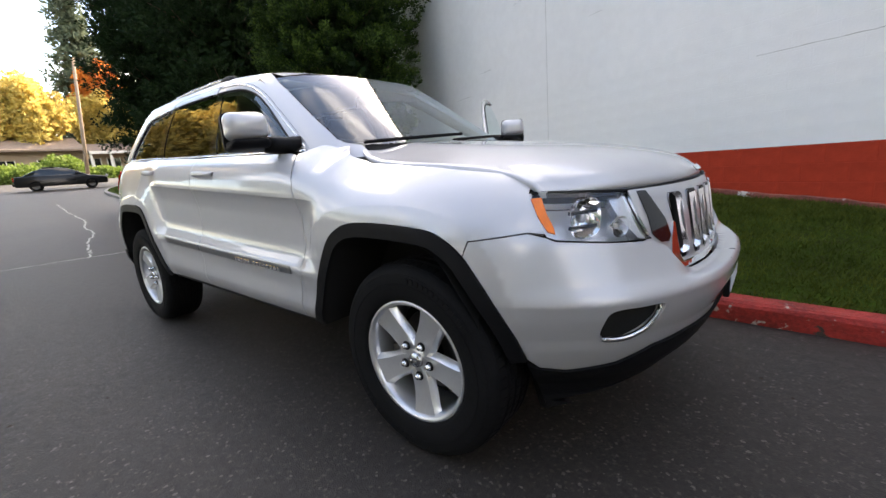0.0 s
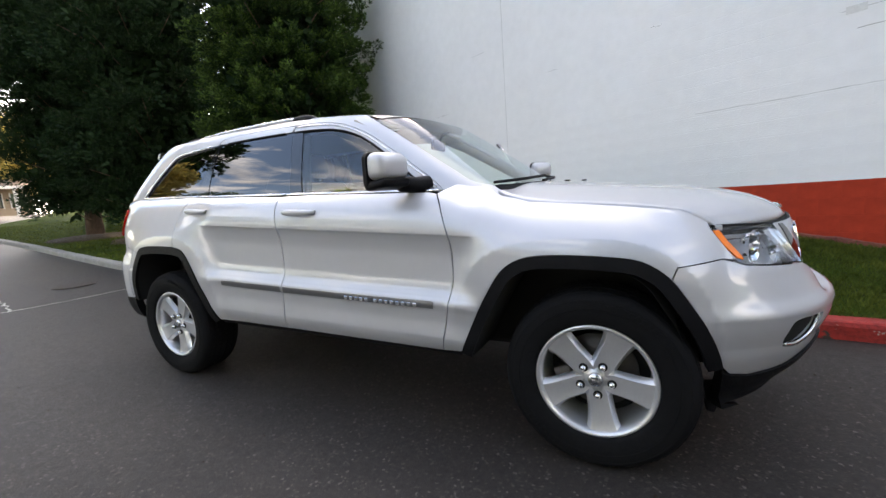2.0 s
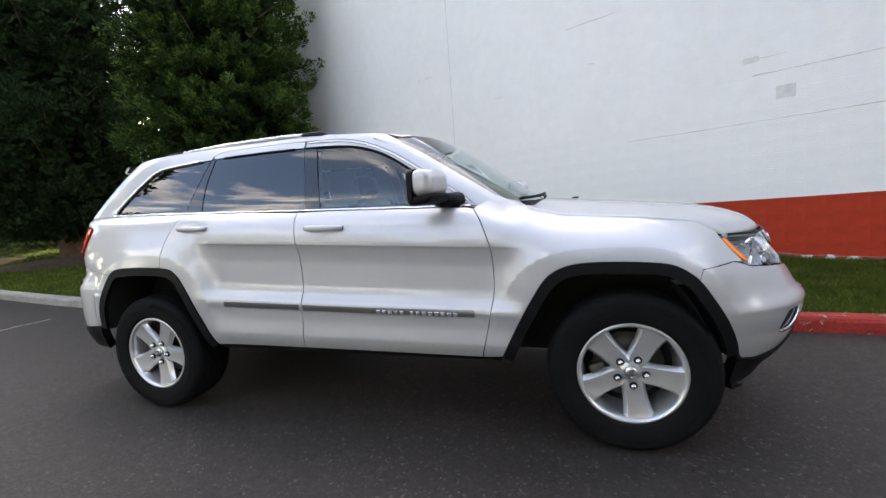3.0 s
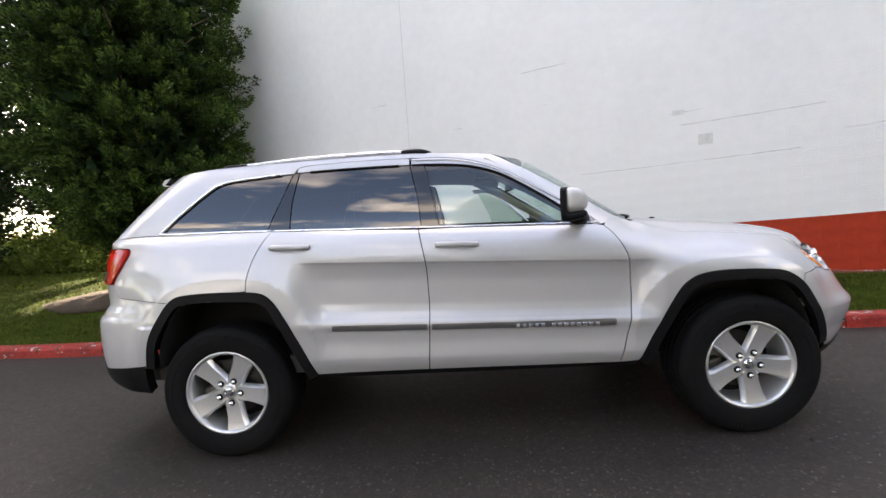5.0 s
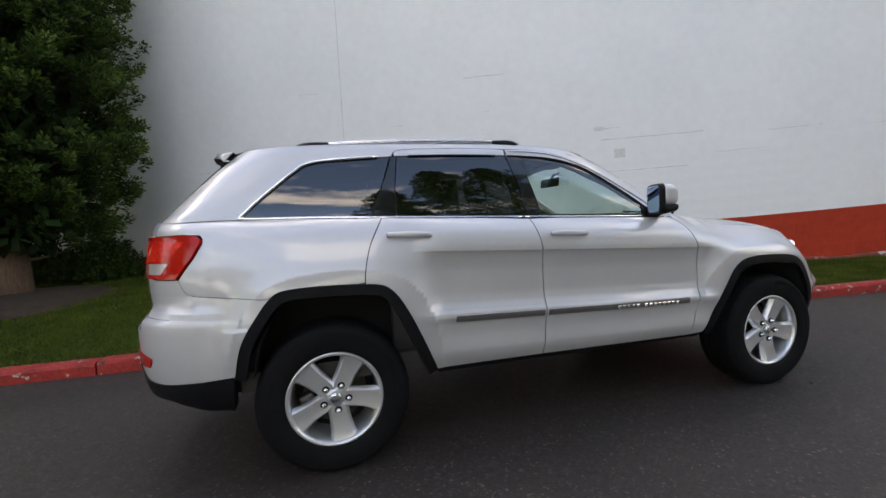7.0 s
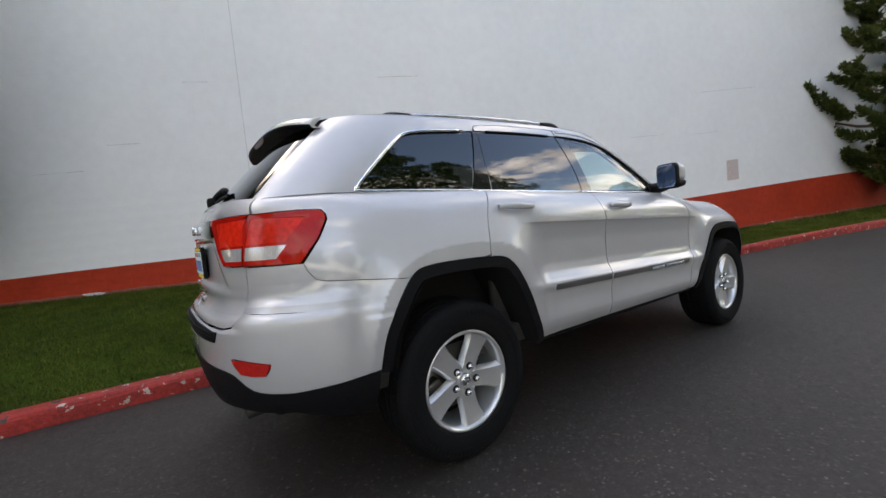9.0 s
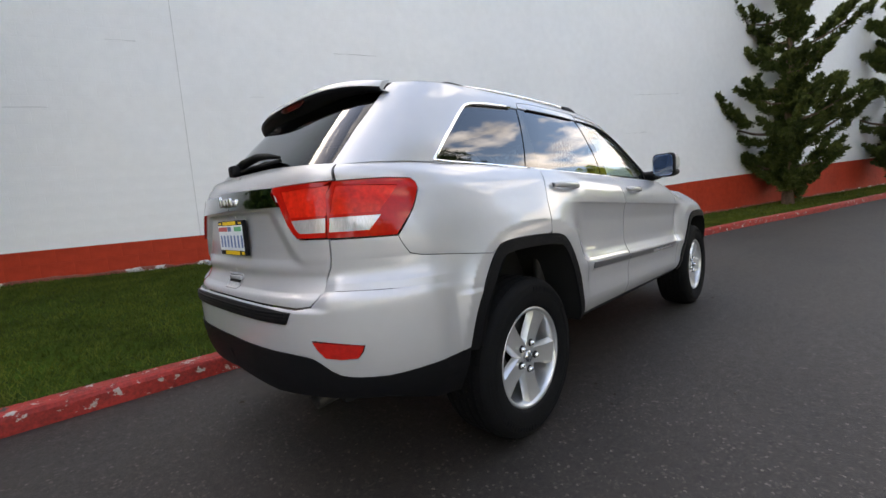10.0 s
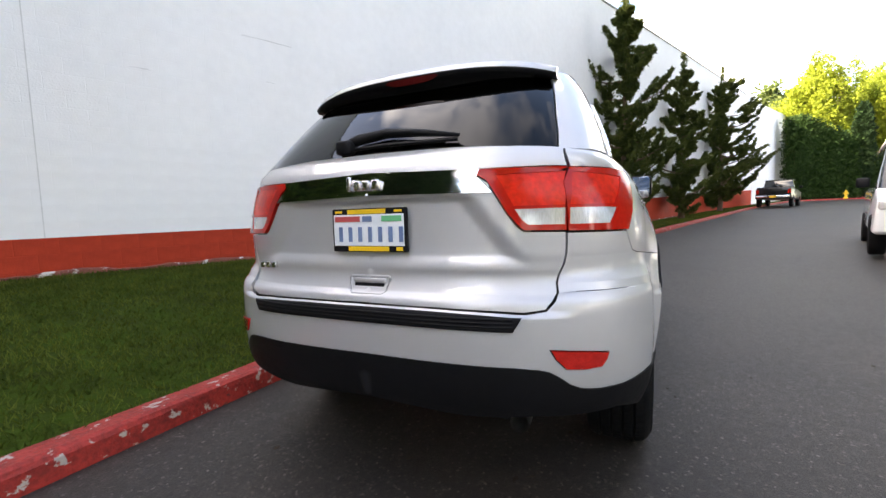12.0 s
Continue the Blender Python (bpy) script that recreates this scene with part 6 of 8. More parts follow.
            bl_f += [tuple(k0 + i for i in q) for q in ((4, 5, 7, 6), (0, 4, 6, 2), (1, 3, 7, 5), (0, 1, 5, 4), (2, 6, 7, 3))]
    from_arrays("tread", bl_v, bl_f, M_TYRE, w)
    bm = bmesh.new()
    for rr, oo in ((0.310, 0.0432), (0.345, 0.0385)):
        pts = [(rr * math.cos(a), -oo, rr * math.sin(a)) for a in np.linspace(0, 2 * math.pi, 61)]
        tube(bm, pts, 0.0016, 5, False)
    part("sidewall_ring", bm, M_TYRE, w)
    for k in range(26):
        a = radians(35 + k * 4.2 + (180 if k >= 13 else 0) - (13 * 4.2 if k >= 13 else 0))
        bm = bmesh.new()
        add_box(bm, (-0.007, -0.0448, -0.010), (0.007, -0.041, 0.010), pose(0.328 * math.cos(a), 0, 0.328 * math.sin(a), 0, 90 - math.degrees(a), 0), bevel=0.0)
        part("sidewall_bar", bm, M_TYRE, w)
    for k in range(5):
        ang = radians(62 + 72 * k)
        bm = bmesh.new()
        c = Matrix.Translation((0.066 * math.cos(ang), -0.006, 0.066 * math.sin(ang))) @ pose(0, 0, 0, 90, 0, 0)
        bmesh.ops.create_cone(bm, cap_ends=True, segments=6, radius1=0.0125, radius2=0.0115, depth=0.022, matrix=c)
        bmesh.ops.create_uvsphere(bm, u_segments=12, v_segments=6, radius=0.0105, matrix=Matrix.Translation((0.066 * math.cos(ang), -0.016, 0.066 * math.sin(ang))) @ Matrix.Diagonal((1, 0.5, 1, 1)))
        part("wheel_nut", bm, M_CHROME, w, "chrome wheel nut", True)
        # flat near-black disc paints the shade of a sunken nut seat
        bm = bmesh.new()
        bmesh.ops.create_cone(bm, cap_ends=True, segments=20, radius1=0.0185, radius2=0.0185, depth=0.002, matrix=Matrix.Translation((0.066 * math.cos(ang), -0.0005, 0.066 * math.sin(ang))) @ pose(0, 0, 0, 90, 0, 0))
        part("nut_well_shade", bm, M_DARK, w)
    bm = bmesh.new()
    bmesh.ops.create_cone(bm, cap_ends=True, segments=32, radius1=0.031, radius2=0.027, depth=0.014, matrix=Matrix.Translation((0, -0.004, 0)) @ pose(0, 0, 0, 90, 0, 0))
    part("centre_cap", bm, M_SATIN, w, "grey centre cap", True)
    for z_, hw in ((0.010, 0.014), (-0.004, 0.010)):
        bm = bmesh.new()
        add_box(bm, (-hw, -0.0135, z_ - 0.004), (hw, -0.010, z_ + 0.004), bevel=0.001)
        part("cap_bar", bm, M_STRIP, w)
    v, f = lathe([(0.05, -0.105), (0.160, -0.105), (0.163, -0.115), (0.160, -0.125)], 48)
    from_arrays("brake_disc", v, f, M_DISC, w, True)
    bm = bmesh.new()
    add_box(bm, (-0.175, 0.05, -0.055), (-0.095, 0.12, 0.065), pose(0, 0, 0, 0, -20, 0), bevel=0.012)
    part("brake_caliper", bm, M_DISC, w, "", True)
    # near-black disc closes the rim, standing in for shade behind the spokes
    bm = bmesh.new()
    bmesh.ops.create_circle(bm, cap_ends=True, segments=48, radius=0.206, matrix=Matrix.Translation((0, 0.15, 0)) @ pose(0, 0, 0, 90, 0, 0))
    part("rim_backing", bm, M_DARK, w)
    return w


for x in (1.4575, -1.4575):
    for sg in (1, -1):
        wheel(x, sg)

# ---- cabin ----
def seat(x, y, rear=False):
    b = bmesh.new()
    w = 0.26
    add_box(b, (x - 0.24, y - w, 0.62), (x + 0.28, y + w, 0.80), bevel=0.06, seg=3)
    s_ = part("seat", b, M_LEATHER, car, "tan leather seat", True)
    b = bmesh.new()
    add_box(b, (-0.07, -w, 0), (0.07, w, 0.62), pose(x - 0.26, y, 0.72, 0, -14, 0), bevel=0.06, seg=3)
    part("backrest", b, M_LEATHER, s_, "", True)
    b = bmesh.new()
    add_box(b, (-0.045, -0.13, 0), (0.045, 0.13, 0.17), pose(x - 0.43, y, 1.36 - (0.05 if rear else 0), 0, -10, 0), bevel=0.04, seg=3)
    part("headrest", b, M_TRIM_IN, s_, "", True)


for x, y in ((-0.02, 0.40), (-0.02, -0.40), (-0.90, 0.36), (-0.90, -0.36)):
    seat(x, y, x < -0.5)
bm = bmesh.new()
add_box(bm, (0.42, -0.80, 0.80), (0.98, 0.80, 1.13), bevel=0.07, seg=4)
dash = part("dashboard", bm, M_TRIM_IN, car, "dark plastic dashboard", True)
bm = bmesh.new()
add_box(bm, (0.36, 0.22, 1.05), (0.60, 0.60, 1.16), bevel=0.04, seg=3)
part("instrument_hood", bm, M_TRIM_IN, dash, "", True)
bm = bmesh.new()
add_box(bm, (-1.9, -0.85, 0.45), (0.9, 0.85, 0.55))
part("cabin_floor", bm, M_TRIM_IN, car)
bm = bmesh.new()
m_ = pose(0.22, 0.40, 1.04, 0, 62, 0)
tube(bm, [m_ @ Vector((0.185 * math.cos(a), 0.185 * math.sin(a), 0)) for a in np.linspace(0, 2 * math.pi, 33)], 0.015, 8, False)
for a in (0.0, 2.3, -2.3):
    tube(bm, [m_ @ Vector((0, 0, -0.02)), m_ @ Vector((0.18 * math.cos(a), 0.18 * math.sin(a), 0))], 0.016, 6)
part("steering_wheel", bm, M_TRIM_IN, car, "dark steering wheel", True)
bm = bmesh.new()
add_box(bm, (-0.012, -0.115, -0.035), (0.012, 0.115, 0.035), pose(0.34, 0.0, 1.52, 0, 8, 6), bevel=0.01)
tube(bm, [(0.345, 0, 1.54), (0.38, 0, 1.585), (0.43, 0, 1.60)], 0.010, 6)
part("rear_view_mirror", bm, M_TRIM_IN, car, "dark rear view mirror", True)
for y in (-0.36, 0.36):
    bm = bmesh.new()
    add_box(bm, (0.10, y - 0.20, 1.605), (0.27, y + 0.20, 1.630), pose(0, 0, 0, 0, 0, 0), bevel=0.010)
    part("sun_visor", bm, M_HEADLINER, car, "beige sun visor", True)
for sg in (1, -1):
    bm = bmesh.new()
    tube(bm, [(float(GREEN.at(GREEN.along("f", pillar_front(z) + 0.03, z), z)[0]) - 0.05, -sg * (pillar_front(z) * 1.046 + 0.0), z) for z in (1.18, 1.30, 1.42, 1.54, 1.63)], 0.035, 8)
    part("pillar_lining", bm, M_HEADLINER, car, "beige pillar lining", True)
    bm = bmesh.new()
    tube(bm, [(-0.25, -sg * 0.72, 1.15), (-0.29, -sg * 0.655, 1.45), (-0.32, -sg * 0.585, 1.62)], 0.045, 8)
    part("pillar_lining", bm, M_TRIM_IN, car, "", True)
    for x0, x1 in ((-0.27, 0.72), (-1.15, -0.30)):
        bm = bmesh.new()
        add_box(bm, (x0 + 0.02, -0.04, 0.50), (x1 - 0.02, 0.0, 1.215 - 0.044 * x0), Matrix.Translation((0, -sg * 0.75 + (0.04 if sg < 0 else 0), 0)), bevel=0.015)
        ob = part("door_lining", bm, M_TRIM_IN, (door_r if sg > 0 else door_l) if x0 > -0.5 else car, "dark door lining", True)

# the driver door stands open on its hinge
door_l["label"] = "silver driver door standing open"
door_l.matrix_basis = Matrix.Translation((0.79, 0.89, 0)) @ pose(0, 0, 0, 0, 0, -68) @ Matrix.Translation((-0.79, -0.89, 0))

# ---- trees ----
def leaf_cloud(centres, spread, per, length, width, rng, up=0.3, axis=None):
    """Small pointed leaves round many centres, turned outwards from the axis and a little up."""
    c = np.repeat(np.asarray(centres, float), per, 0)
    sp = np.repeat(np.broadcast_to(spread, (len(centres),)), per)
    n = len(c)
    off = rng.normal(0, 1, (n, 3))
    off /= np.linalg.norm(off, axis=1, keepdims=True)
    base = c + off * (sp * rng.uniform(0.25, 1.0, n) ** 0.6)[:, None]
    d = off * 0.8 + rng.normal(0, 0.45, (n, 3))
    d[:, 2] += up
    if axis is not None:
        away = c - np.asarray(axis)
        away[:, 2] = 0
        away /= np.linalg.norm(away, axis=1, keepdims=True) + 1e-6
        d += away * 0.7
    d /= np.linalg.norm(d, axis=1, keepdims=True)
    side = np.cross(d, rng.normal(0, 1, (n, 3)))
    side /= np.linalg.norm(side, axis=1, keepdims=True) + 1e-6
    ln = (length * rng.uniform(0.6, 1.3, n))[:, None]
    wd = (width * rng.uniform(0.7, 1.3, n))[:, None]
    v = np.stack([base, base + d * ln * 0.45 + side * wd, base + d * ln, base + d * ln * 0.45 - side * wd], 1).reshape(-1, 3)
    return v, np.arange(4 * n).reshape(-1, 4)


def trunk_mesh(height, radius, rng, lean=0.0, limbs=()):
    bm = bmesh.new()
    pts, rad = [], []
    for k in range(9):
        s = k / 8
        pts.append((lean * s + 0.04 * rng.normal(), 0.04 * rng.normal(), height * s - 0.15))
        rad.append(radius * (1.25 - 0.3 * min(1, s * 8)) * (1 - 0.93 * s))
    tube(bm, pts, rad, 10)
    for a, b, r in limbs:
        a, b = Vector(a), Vector(b)
        m = a.lerp(b, 0.5) + Vector((0, 0, -0.06 * (b - a).length))
        tube(bm, [a, m, b], [r, r * 0.7, r * 0.25], 6)
    return bm


def tufts(centres, ways, length, radius, per, leaf, rng, t0=0.0, t1=1.0):
    """Pointed tufts of scale leaves: each tapers along its own way, the leaves fanning out from it."""
    n = len(centres) * per
    c, d = np.repeat(np.asarray(centres, float), per, 0), np.repeat(np.asarray(ways, float), per, 0)
    d = d / (np.linalg.norm(d, axis=1, keepdims=True) + 1e-9)
    ln = np.repeat(np.broadcast_to(length, (len(centres),)), per)[:, None]
    t = rng.uniform(t0, t1, n)[:, None]
    r = rng.normal(0, 1, (n, 3))
    r -= d * (r * d).sum(1, keepdims=True)
    r /= np.linalg.norm(r, axis=1, keepdims=True) + 1e-9
    base = c + d * ln * t + r * (radius * ln * (1.05 - 0.85 * t) * rng.uniform(0, 1, (n, 1)) ** 0.5)
    way = d * 0.75 + r * 0.65 + rng.normal(0, 0.22, (n, 3))
    way /= np.linalg.norm(way, axis=1, keepdims=True)
    side = np.cross(way, rng.normal(0, 1, (n, 3)))
    side /= np.linalg.norm(side, axis=1, keepdims=True) + 1e-9
    ll = leaf * rng.uniform(0.6, 1.3, (n, 1))
    ww = leaf * 0.20 * rng.uniform(0.7, 1.3, (n, 1))
    v = np.stack([base, base + way * ll * 0.5 + side * ww, base + way * ll, base + way * ll * 0.5 - side * ww], 1).reshape(-1, 3)
    return v, np.arange(4 * n).reshape(-1, 4)


CONE_H, CONE_R = [0, 0.06, 0.18, 0.45, 0.75, 0.92, 1.0], [0.50, 0.72, 0.92, 1.0, 0.74, 0.38, 0.05]


def column_conifer(x, y, z, height, radius, leaf, seed, label, sprays=230, per=58, skirt=0.7, tuft=0.42, tips=None, needle=0.085, bare=0.0):
    """A dense evergreen: limbs end in fans of upturned tufts; darker filler leaves paint the hollows between them."""
    rng = np.random.default_rng(seed)
    tree = tagged(new("conifer_tree"), label, "tree")
    tree.location = (x, y, z)
    cs, ways, ln, limbs = [], [], [], []
    for k in range(sprays):
        h = ((k + rng.uniform()) / sprays) ** 0.92
        a = k * 2.399963 + rng.normal(0, 0.25)
        lump = 1 + 0.10 * np.sin(3 * a + 11 * h) + 0.07 * np.sin(7 * a - 23 * h) + 0.08 * rng.normal()
        reach = radius * np.interp(h, CONE_H, CONE_R) * lump
        hz = skirt + (height - skirt) * h
        droop = rng.uniform(-0.05, 0.22)
        if k % 3 == 0 and len(limbs) < 80:
            limbs.append(((0, 0, max(0.3, hz - 0.30 * reach)), (reach * 0.85 * np.cos(a), reach * 0.85 * np.sin(a), hz - 0.08), 0.035))
        for j in range(9):
            q = 1 - 0.48 * rng.uniform() ** 1.3
            fan = rng.normal(0, 0.26) * (0.6 + 0.5 / max(reach, 0.3))
            b = a + fan * (1.3 - 0.5 * q)
            rr = reach * q * (1 - 0.12 * abs(fan))
            cs.append((rr * np.cos(b), rr * np.sin(b), hz - droop * q * q * reach + rng.normal(0, 0.06)))
            ways.append((np.cos(b + 0.6 * fan), np.sin(b + 0.6 * fan), rng.uniform(0.15, 0.85)))
            ln.append(tuft * rng.uniform(0.65, 1.2) * (1.05 - 0.35 * h))
    part("trunk", trunk_mesh(height * 0.93, 0.24, rng, 0, limbs), M_BARK, tree, "brown furrowed trunk", True)
    v, f = tufts(cs, ways, np.array(ln), 0.42, per, needle, rng, 0.0, 0.85)
    crown = from_arrays("crown", v, f, leaf, tree)
    if tips:
        # paler leaves over the tips paint the light they catch
        v, f = tufts(cs, ways, np.array(ln), 0.42, per // 2, needle * 0.9, rng, 0.45, 1.0)
        from_arrays("lit_tips", v, f, tips, crown)
    # darker leaves fill the core, to block sky and stand in for inner shade
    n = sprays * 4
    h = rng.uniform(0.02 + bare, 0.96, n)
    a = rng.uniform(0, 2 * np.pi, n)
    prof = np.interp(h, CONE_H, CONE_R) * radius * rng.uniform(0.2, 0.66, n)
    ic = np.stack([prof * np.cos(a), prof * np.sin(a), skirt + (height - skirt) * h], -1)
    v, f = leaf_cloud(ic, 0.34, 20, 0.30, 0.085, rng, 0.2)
    from_arrays("dark_crown_fill", v, f, M_CEDAR_DARK, crown)
    return tree


def juniper(x, y, z, height, width, seed, label, limbs_n=26):
    """An open, twisting evergreen: ragged limbs that reach out and turn up at the tip, thickly tufted, with gaps between."""
    rng = np.random.default_rng(seed)
    tree = tagged(new("juniper_tree"), label, "tree")
    tree.location = (x, y, z)
    limbs, cs, sp = [], [], []

    def clothe(root, tip, sag, n, w0):
        for j in range(n):
            q = 0.18 + 0.82 * (j + rng.uniform()) / n
            c = root + (tip - root) * q + np.array([0, 0, -sag * np.sin(np.pi * q)])
            w = w0 * (1.15 - 0.85 * q ** 1.5)
            cs.append(c + rng.normal(0, w * 0.40, 3) * np.array([1, 1, 0.55]))
            sp.append(w * rng.uniform(0.55, 1.0))

    for k in range(limbs_n):
        s = (k + rng.uniform(0, 0.8)) / limbs_n
        h0 = height * (0.06 + 0.84 * s)
        a = k * 2.4 + rng.uniform(-0.6, 0.6)
        reach = width * np.interp(s, [0, 0.12, 0.5, 0.85, 1], [0.75, 1.05, 0.85, 0.42, 0.16]) * rng.uniform(0.6, 1.2)
        rise = reach * rng.uniform(0.05, 0.55)
        tip = np.array([reach * np.cos(a), reach * np.sin(a), h0 + rise])
        root = np.array([0, 0, h0])
        limbs.append((tuple(root), tuple(tip), 0.03 + 0.025 * (1 - s)))
        clothe(root, tip, 0.22 * reach, int(7 + reach * 11), 0.125)
        for _ in range(5):
            q = rng.uniform(0.30, 0.92)
            b = root + (tip - root) * q
            aa = a + rng.choice((-1, 1)) * rng.uniform(0.4, 1.0)
            ll = reach * rng.uniform(0.25, 0.6)
            t2 = b + np.array([ll * np.cos(aa), ll * np.sin(aa), ll * rng.uniform(0.4, 1.1)])
            clothe(b, t2, 0.05 * ll, int(4 + ll * 11), 0.10)
    # short shoots clothe the foot of the trunk
    for k in range(12):
        a = k * 2.4 + rng.uniform(-0.5, 0.5)
        h0 = rng.uniform(0.02, 0.26) * height
        reach = width * rng.uniform(0.22, 0.55)
        root = np.array([0, 0, h0])
        tip = root + np.array([reach * np.cos(a), reach * np.sin(a), reach * rng.uniform(0.1, 0.7)])
        limbs.append((tuple(root), tuple(tip), 0.018))
        clothe(root, tip, 0.15 * reach, int(8 + reach * 12), 0.18)
    for k in range(int(height * 9)):
        a, h0 = rng.uniform(0, 2 * np.pi), rng.uniform(0.06, 0.9) * height
        reach = width * (1.05 - h0 / height) * rng.uniform(0.2, 0.6)
        root = np.array([0, 0, h0])
        clothe(root, root + np.array([reach * np.cos(a), reach * np.sin(a), reach * rng.uniform(0.2, 0.9)]), 0.1 * reach, int(3 + reach * 9), 0.12)
    clothe(np.array([0, 0, height * 0.03]), np.array([0.05, 0.0, height * 1.02]), 0, int(height * 12), 0.18)
    part("trunk", trunk_mesh(height * 0.95, 0.13, rng, 0.1, limbs), M_BARK, tree, "grey-brown twisted trunk", True)
    v, f = leaf_cloud(cs, np.array(sp), 44, 0.115, 0.019, rng, 0.75, (0, 0, 0))
    from_arrays("crown", v, f, M_JUNIPER, tree)
    return tree


def broadleaf(x, y, z, height, radius, leaf, seed, label, clumps=420, per=40, size=0.22, name="broadleaf_tree"):
    """A round-headed leafy tree with a forked trunk."""
    rng = np.random.default_rng(seed)
    tree = tagged(new(name), label, "tree")
    tree.location = (x, y, z)
    mid = height * 0.62
    cs, sp, limbs = [], [], []
    for k in range(clumps):
        d = rng.normal(0, 1, 3)
        d /= np.linalg.norm(d)
        r = rng.uniform(0.35, 1.0) ** 0.5
        lump = 1 + 0.2 * np.sin(4 * d[0] + 3 * d[2] + seed) + 0.15 * np.sin(7 * d[1])
        c = np.array([d[0] * radius * r * lump, d[1] * radius * r * lump, mid + d[2] * height * 0.36 * r * lump])
        cs.append(c)
        sp.append(radius * rng.uniform(0.10, 0.20))
        if k < 22:
            limbs.append(((0, 0, height * rng.uniform(0.25, 0.5)), tuple(c * 0.9), 0.012 * height))
    part("trunk", trunk_mesh(height * 0.75, 0.022 * height + 0.05, rng, 0, limbs), M_BARK, tree, "brown trunk", True)
    v, f = leaf_cloud(cs, np.array(sp), per, size, size * 0.38, rng, 0.1)
    from_arrays("crown", v, f, leaf, tree)
    return tree


def spruce(x, y, z, height, radius, leaf, seed, label, tiers=34, name="spruce_tree"):
    """A tall open spruce of drooping tiers."""
    rng = np.random.default_rng(seed)
    tree = tagged(new(name), label, "tree")
    tree.location = (x, y, z)
    cs, sp, limbs = [], [], []
    for k in range(tiers):
        s = k / tiers
        h = height * (0.10 + 0.88 * s)
        for j in range(int(8 - 4 * s)):
            a = rng.uniform(0, 2 * np.pi)
            reach = radius * (1.02 - s) ** 0.9 * rng.uniform(0.6, 1.15)
            limbs.append(((0, 0, h), (reach * np.cos(a), reach * np.sin(a), h - 0.18 * reach), 0.004 * height * (1 - s) + 0.01))
            n = 3 + int(6 * (1 - s))
            for q in np.linspace(0.25, 1.0, n):
                cs.append((reach * q * np.cos(a), reach * q * np.sin(a), h - 0.2 * reach * q * q))
                sp.append(height * 0.02 * (1.2 - 0.5 * q))
    part("trunk", trunk_mesh(height, 0.018 * height, rng, 0, limbs), M_BARK, tree, "dark straight trunk", True)
    v, f = leaf_cloud(cs, np.array(sp), 15, height * 0.030, height * 0.0055, rng, -0.2)
    from_arrays("crown", v, f, leaf, tree)
    return tree


column_conifer(-6.6, 5.5, 0.35, 10.5, 1.88, M_CEDAR, 11, "dense green evergreen conifer standing close to the white wall", sprays=300, skirt=0.95, tips=M_CEDAR_TIP)
column_conifer(-12.5, 5.4, 0.30, 13.0, 2.5, M_CEDAR_DARK, 12, "tall dark green evergreen conifer on the lawn", sprays=330, per=44, skirt=0.8, tuft=0.5, needle=0.11)
column_conifer(-16.0, 4.8, 0.45, 14.0, 2.3, M_CEDAR_DARK, 13, "tall dark evergreen conifer with a bare lower trunk", sprays=320, per=44, skirt=1.0, tuft=0.5, needle=0.11)
# conifers added behind the lawn to shade the road and close sky gaps
for k, (x, y, h, r, low) in enumerate(((-20.5, 9.8, 17.0, 3.2, 0.7), (-11.2, 10.8, 14.5, 2.0, 5.2), (-15.6, 14.2, 17.0, 3.0, 0.7), (-25.5, 13.2, 18.0, 3.4, 0.7), (-31.5, 16.4, 18.0, 3.4, 0.7), (-38.5, 19.8, 19.0, 3.6, 0.7), (-46.0, 24.5, 19.0, 3.6, 0.7))):
    column_conifer(x, y, 0.45 if x > -22 else float(ground_z(x)) + 0.1, h, r, M_CEDAR_DARK, 14 + k * 2, "added dark conifer behind the lawn, shading the road", sprays=210, per=30, skirt=low, tuft=0.62, needle=0.17)
juniper(12.6, -0.72, 0.40, 8.6, 1.5, 21, "tall open juniper tree in front of the red-banded wall", 30)
juniper(18.8, -3.2, 0.66, 7.4, 1.45, 22, "juniper tree with upswept limbs by the wall", 24)
juniper(25.6, -5.9, 0.85, 8.2, 2.3, 23, "bushy juniper tree with upswept limbs by the kerb", 32)

# ---- other vehicles ----
M_CARPAINT_BLACK = mat("black_car_paint", (0.005, 0.005, 0.006), 0.3, coat=0.35, var=0.1, scale=3.0, spec=0.3)
M_CARPAINT_WHITE = mat("white_car_paint", (0.78, 0.78, 0.78), 0.3, coat=1.0, var=0.03, scale=3.0)
M_CARGLASS = mat("dark_car_glass", (0.012, 0.014, 0.016), 0.05, coat=0.5, var=0.1, scale=4.0)


def extruded(profile, half, taper=0.0, bevel=0.05):
    """A side profile drawn out to both sides, its top drawn in, with rounded edges."""
    bm = bmesh.new()
    top = max(z for _, z in profile)
    low = min(z for _, z in profile)
    rings = []
    for sg in (-1, 1):
        rings.append([bm.verts.new((x, sg * (half - taper * (z - low) / (top - low)), z)) for x, z in profile])
    n = len(profile)
    for k in range(n):
        bm.faces.new((rings[0][k], rings[0][(k + 1) % n], rings[1][(k + 1) % n], rings[1][k]))
    bm.faces.new(rings[0][::-1])
    bm.faces.new(rings[1])
    bmesh.ops.recalc_face_normals(bm, faces=bm.faces[:])
    if bevel:
        bmesh.ops.bevel(bm, geom=bm.edges[:], offset=bevel, segments=3, affect="EDGES", profile=0.5)
    return bm


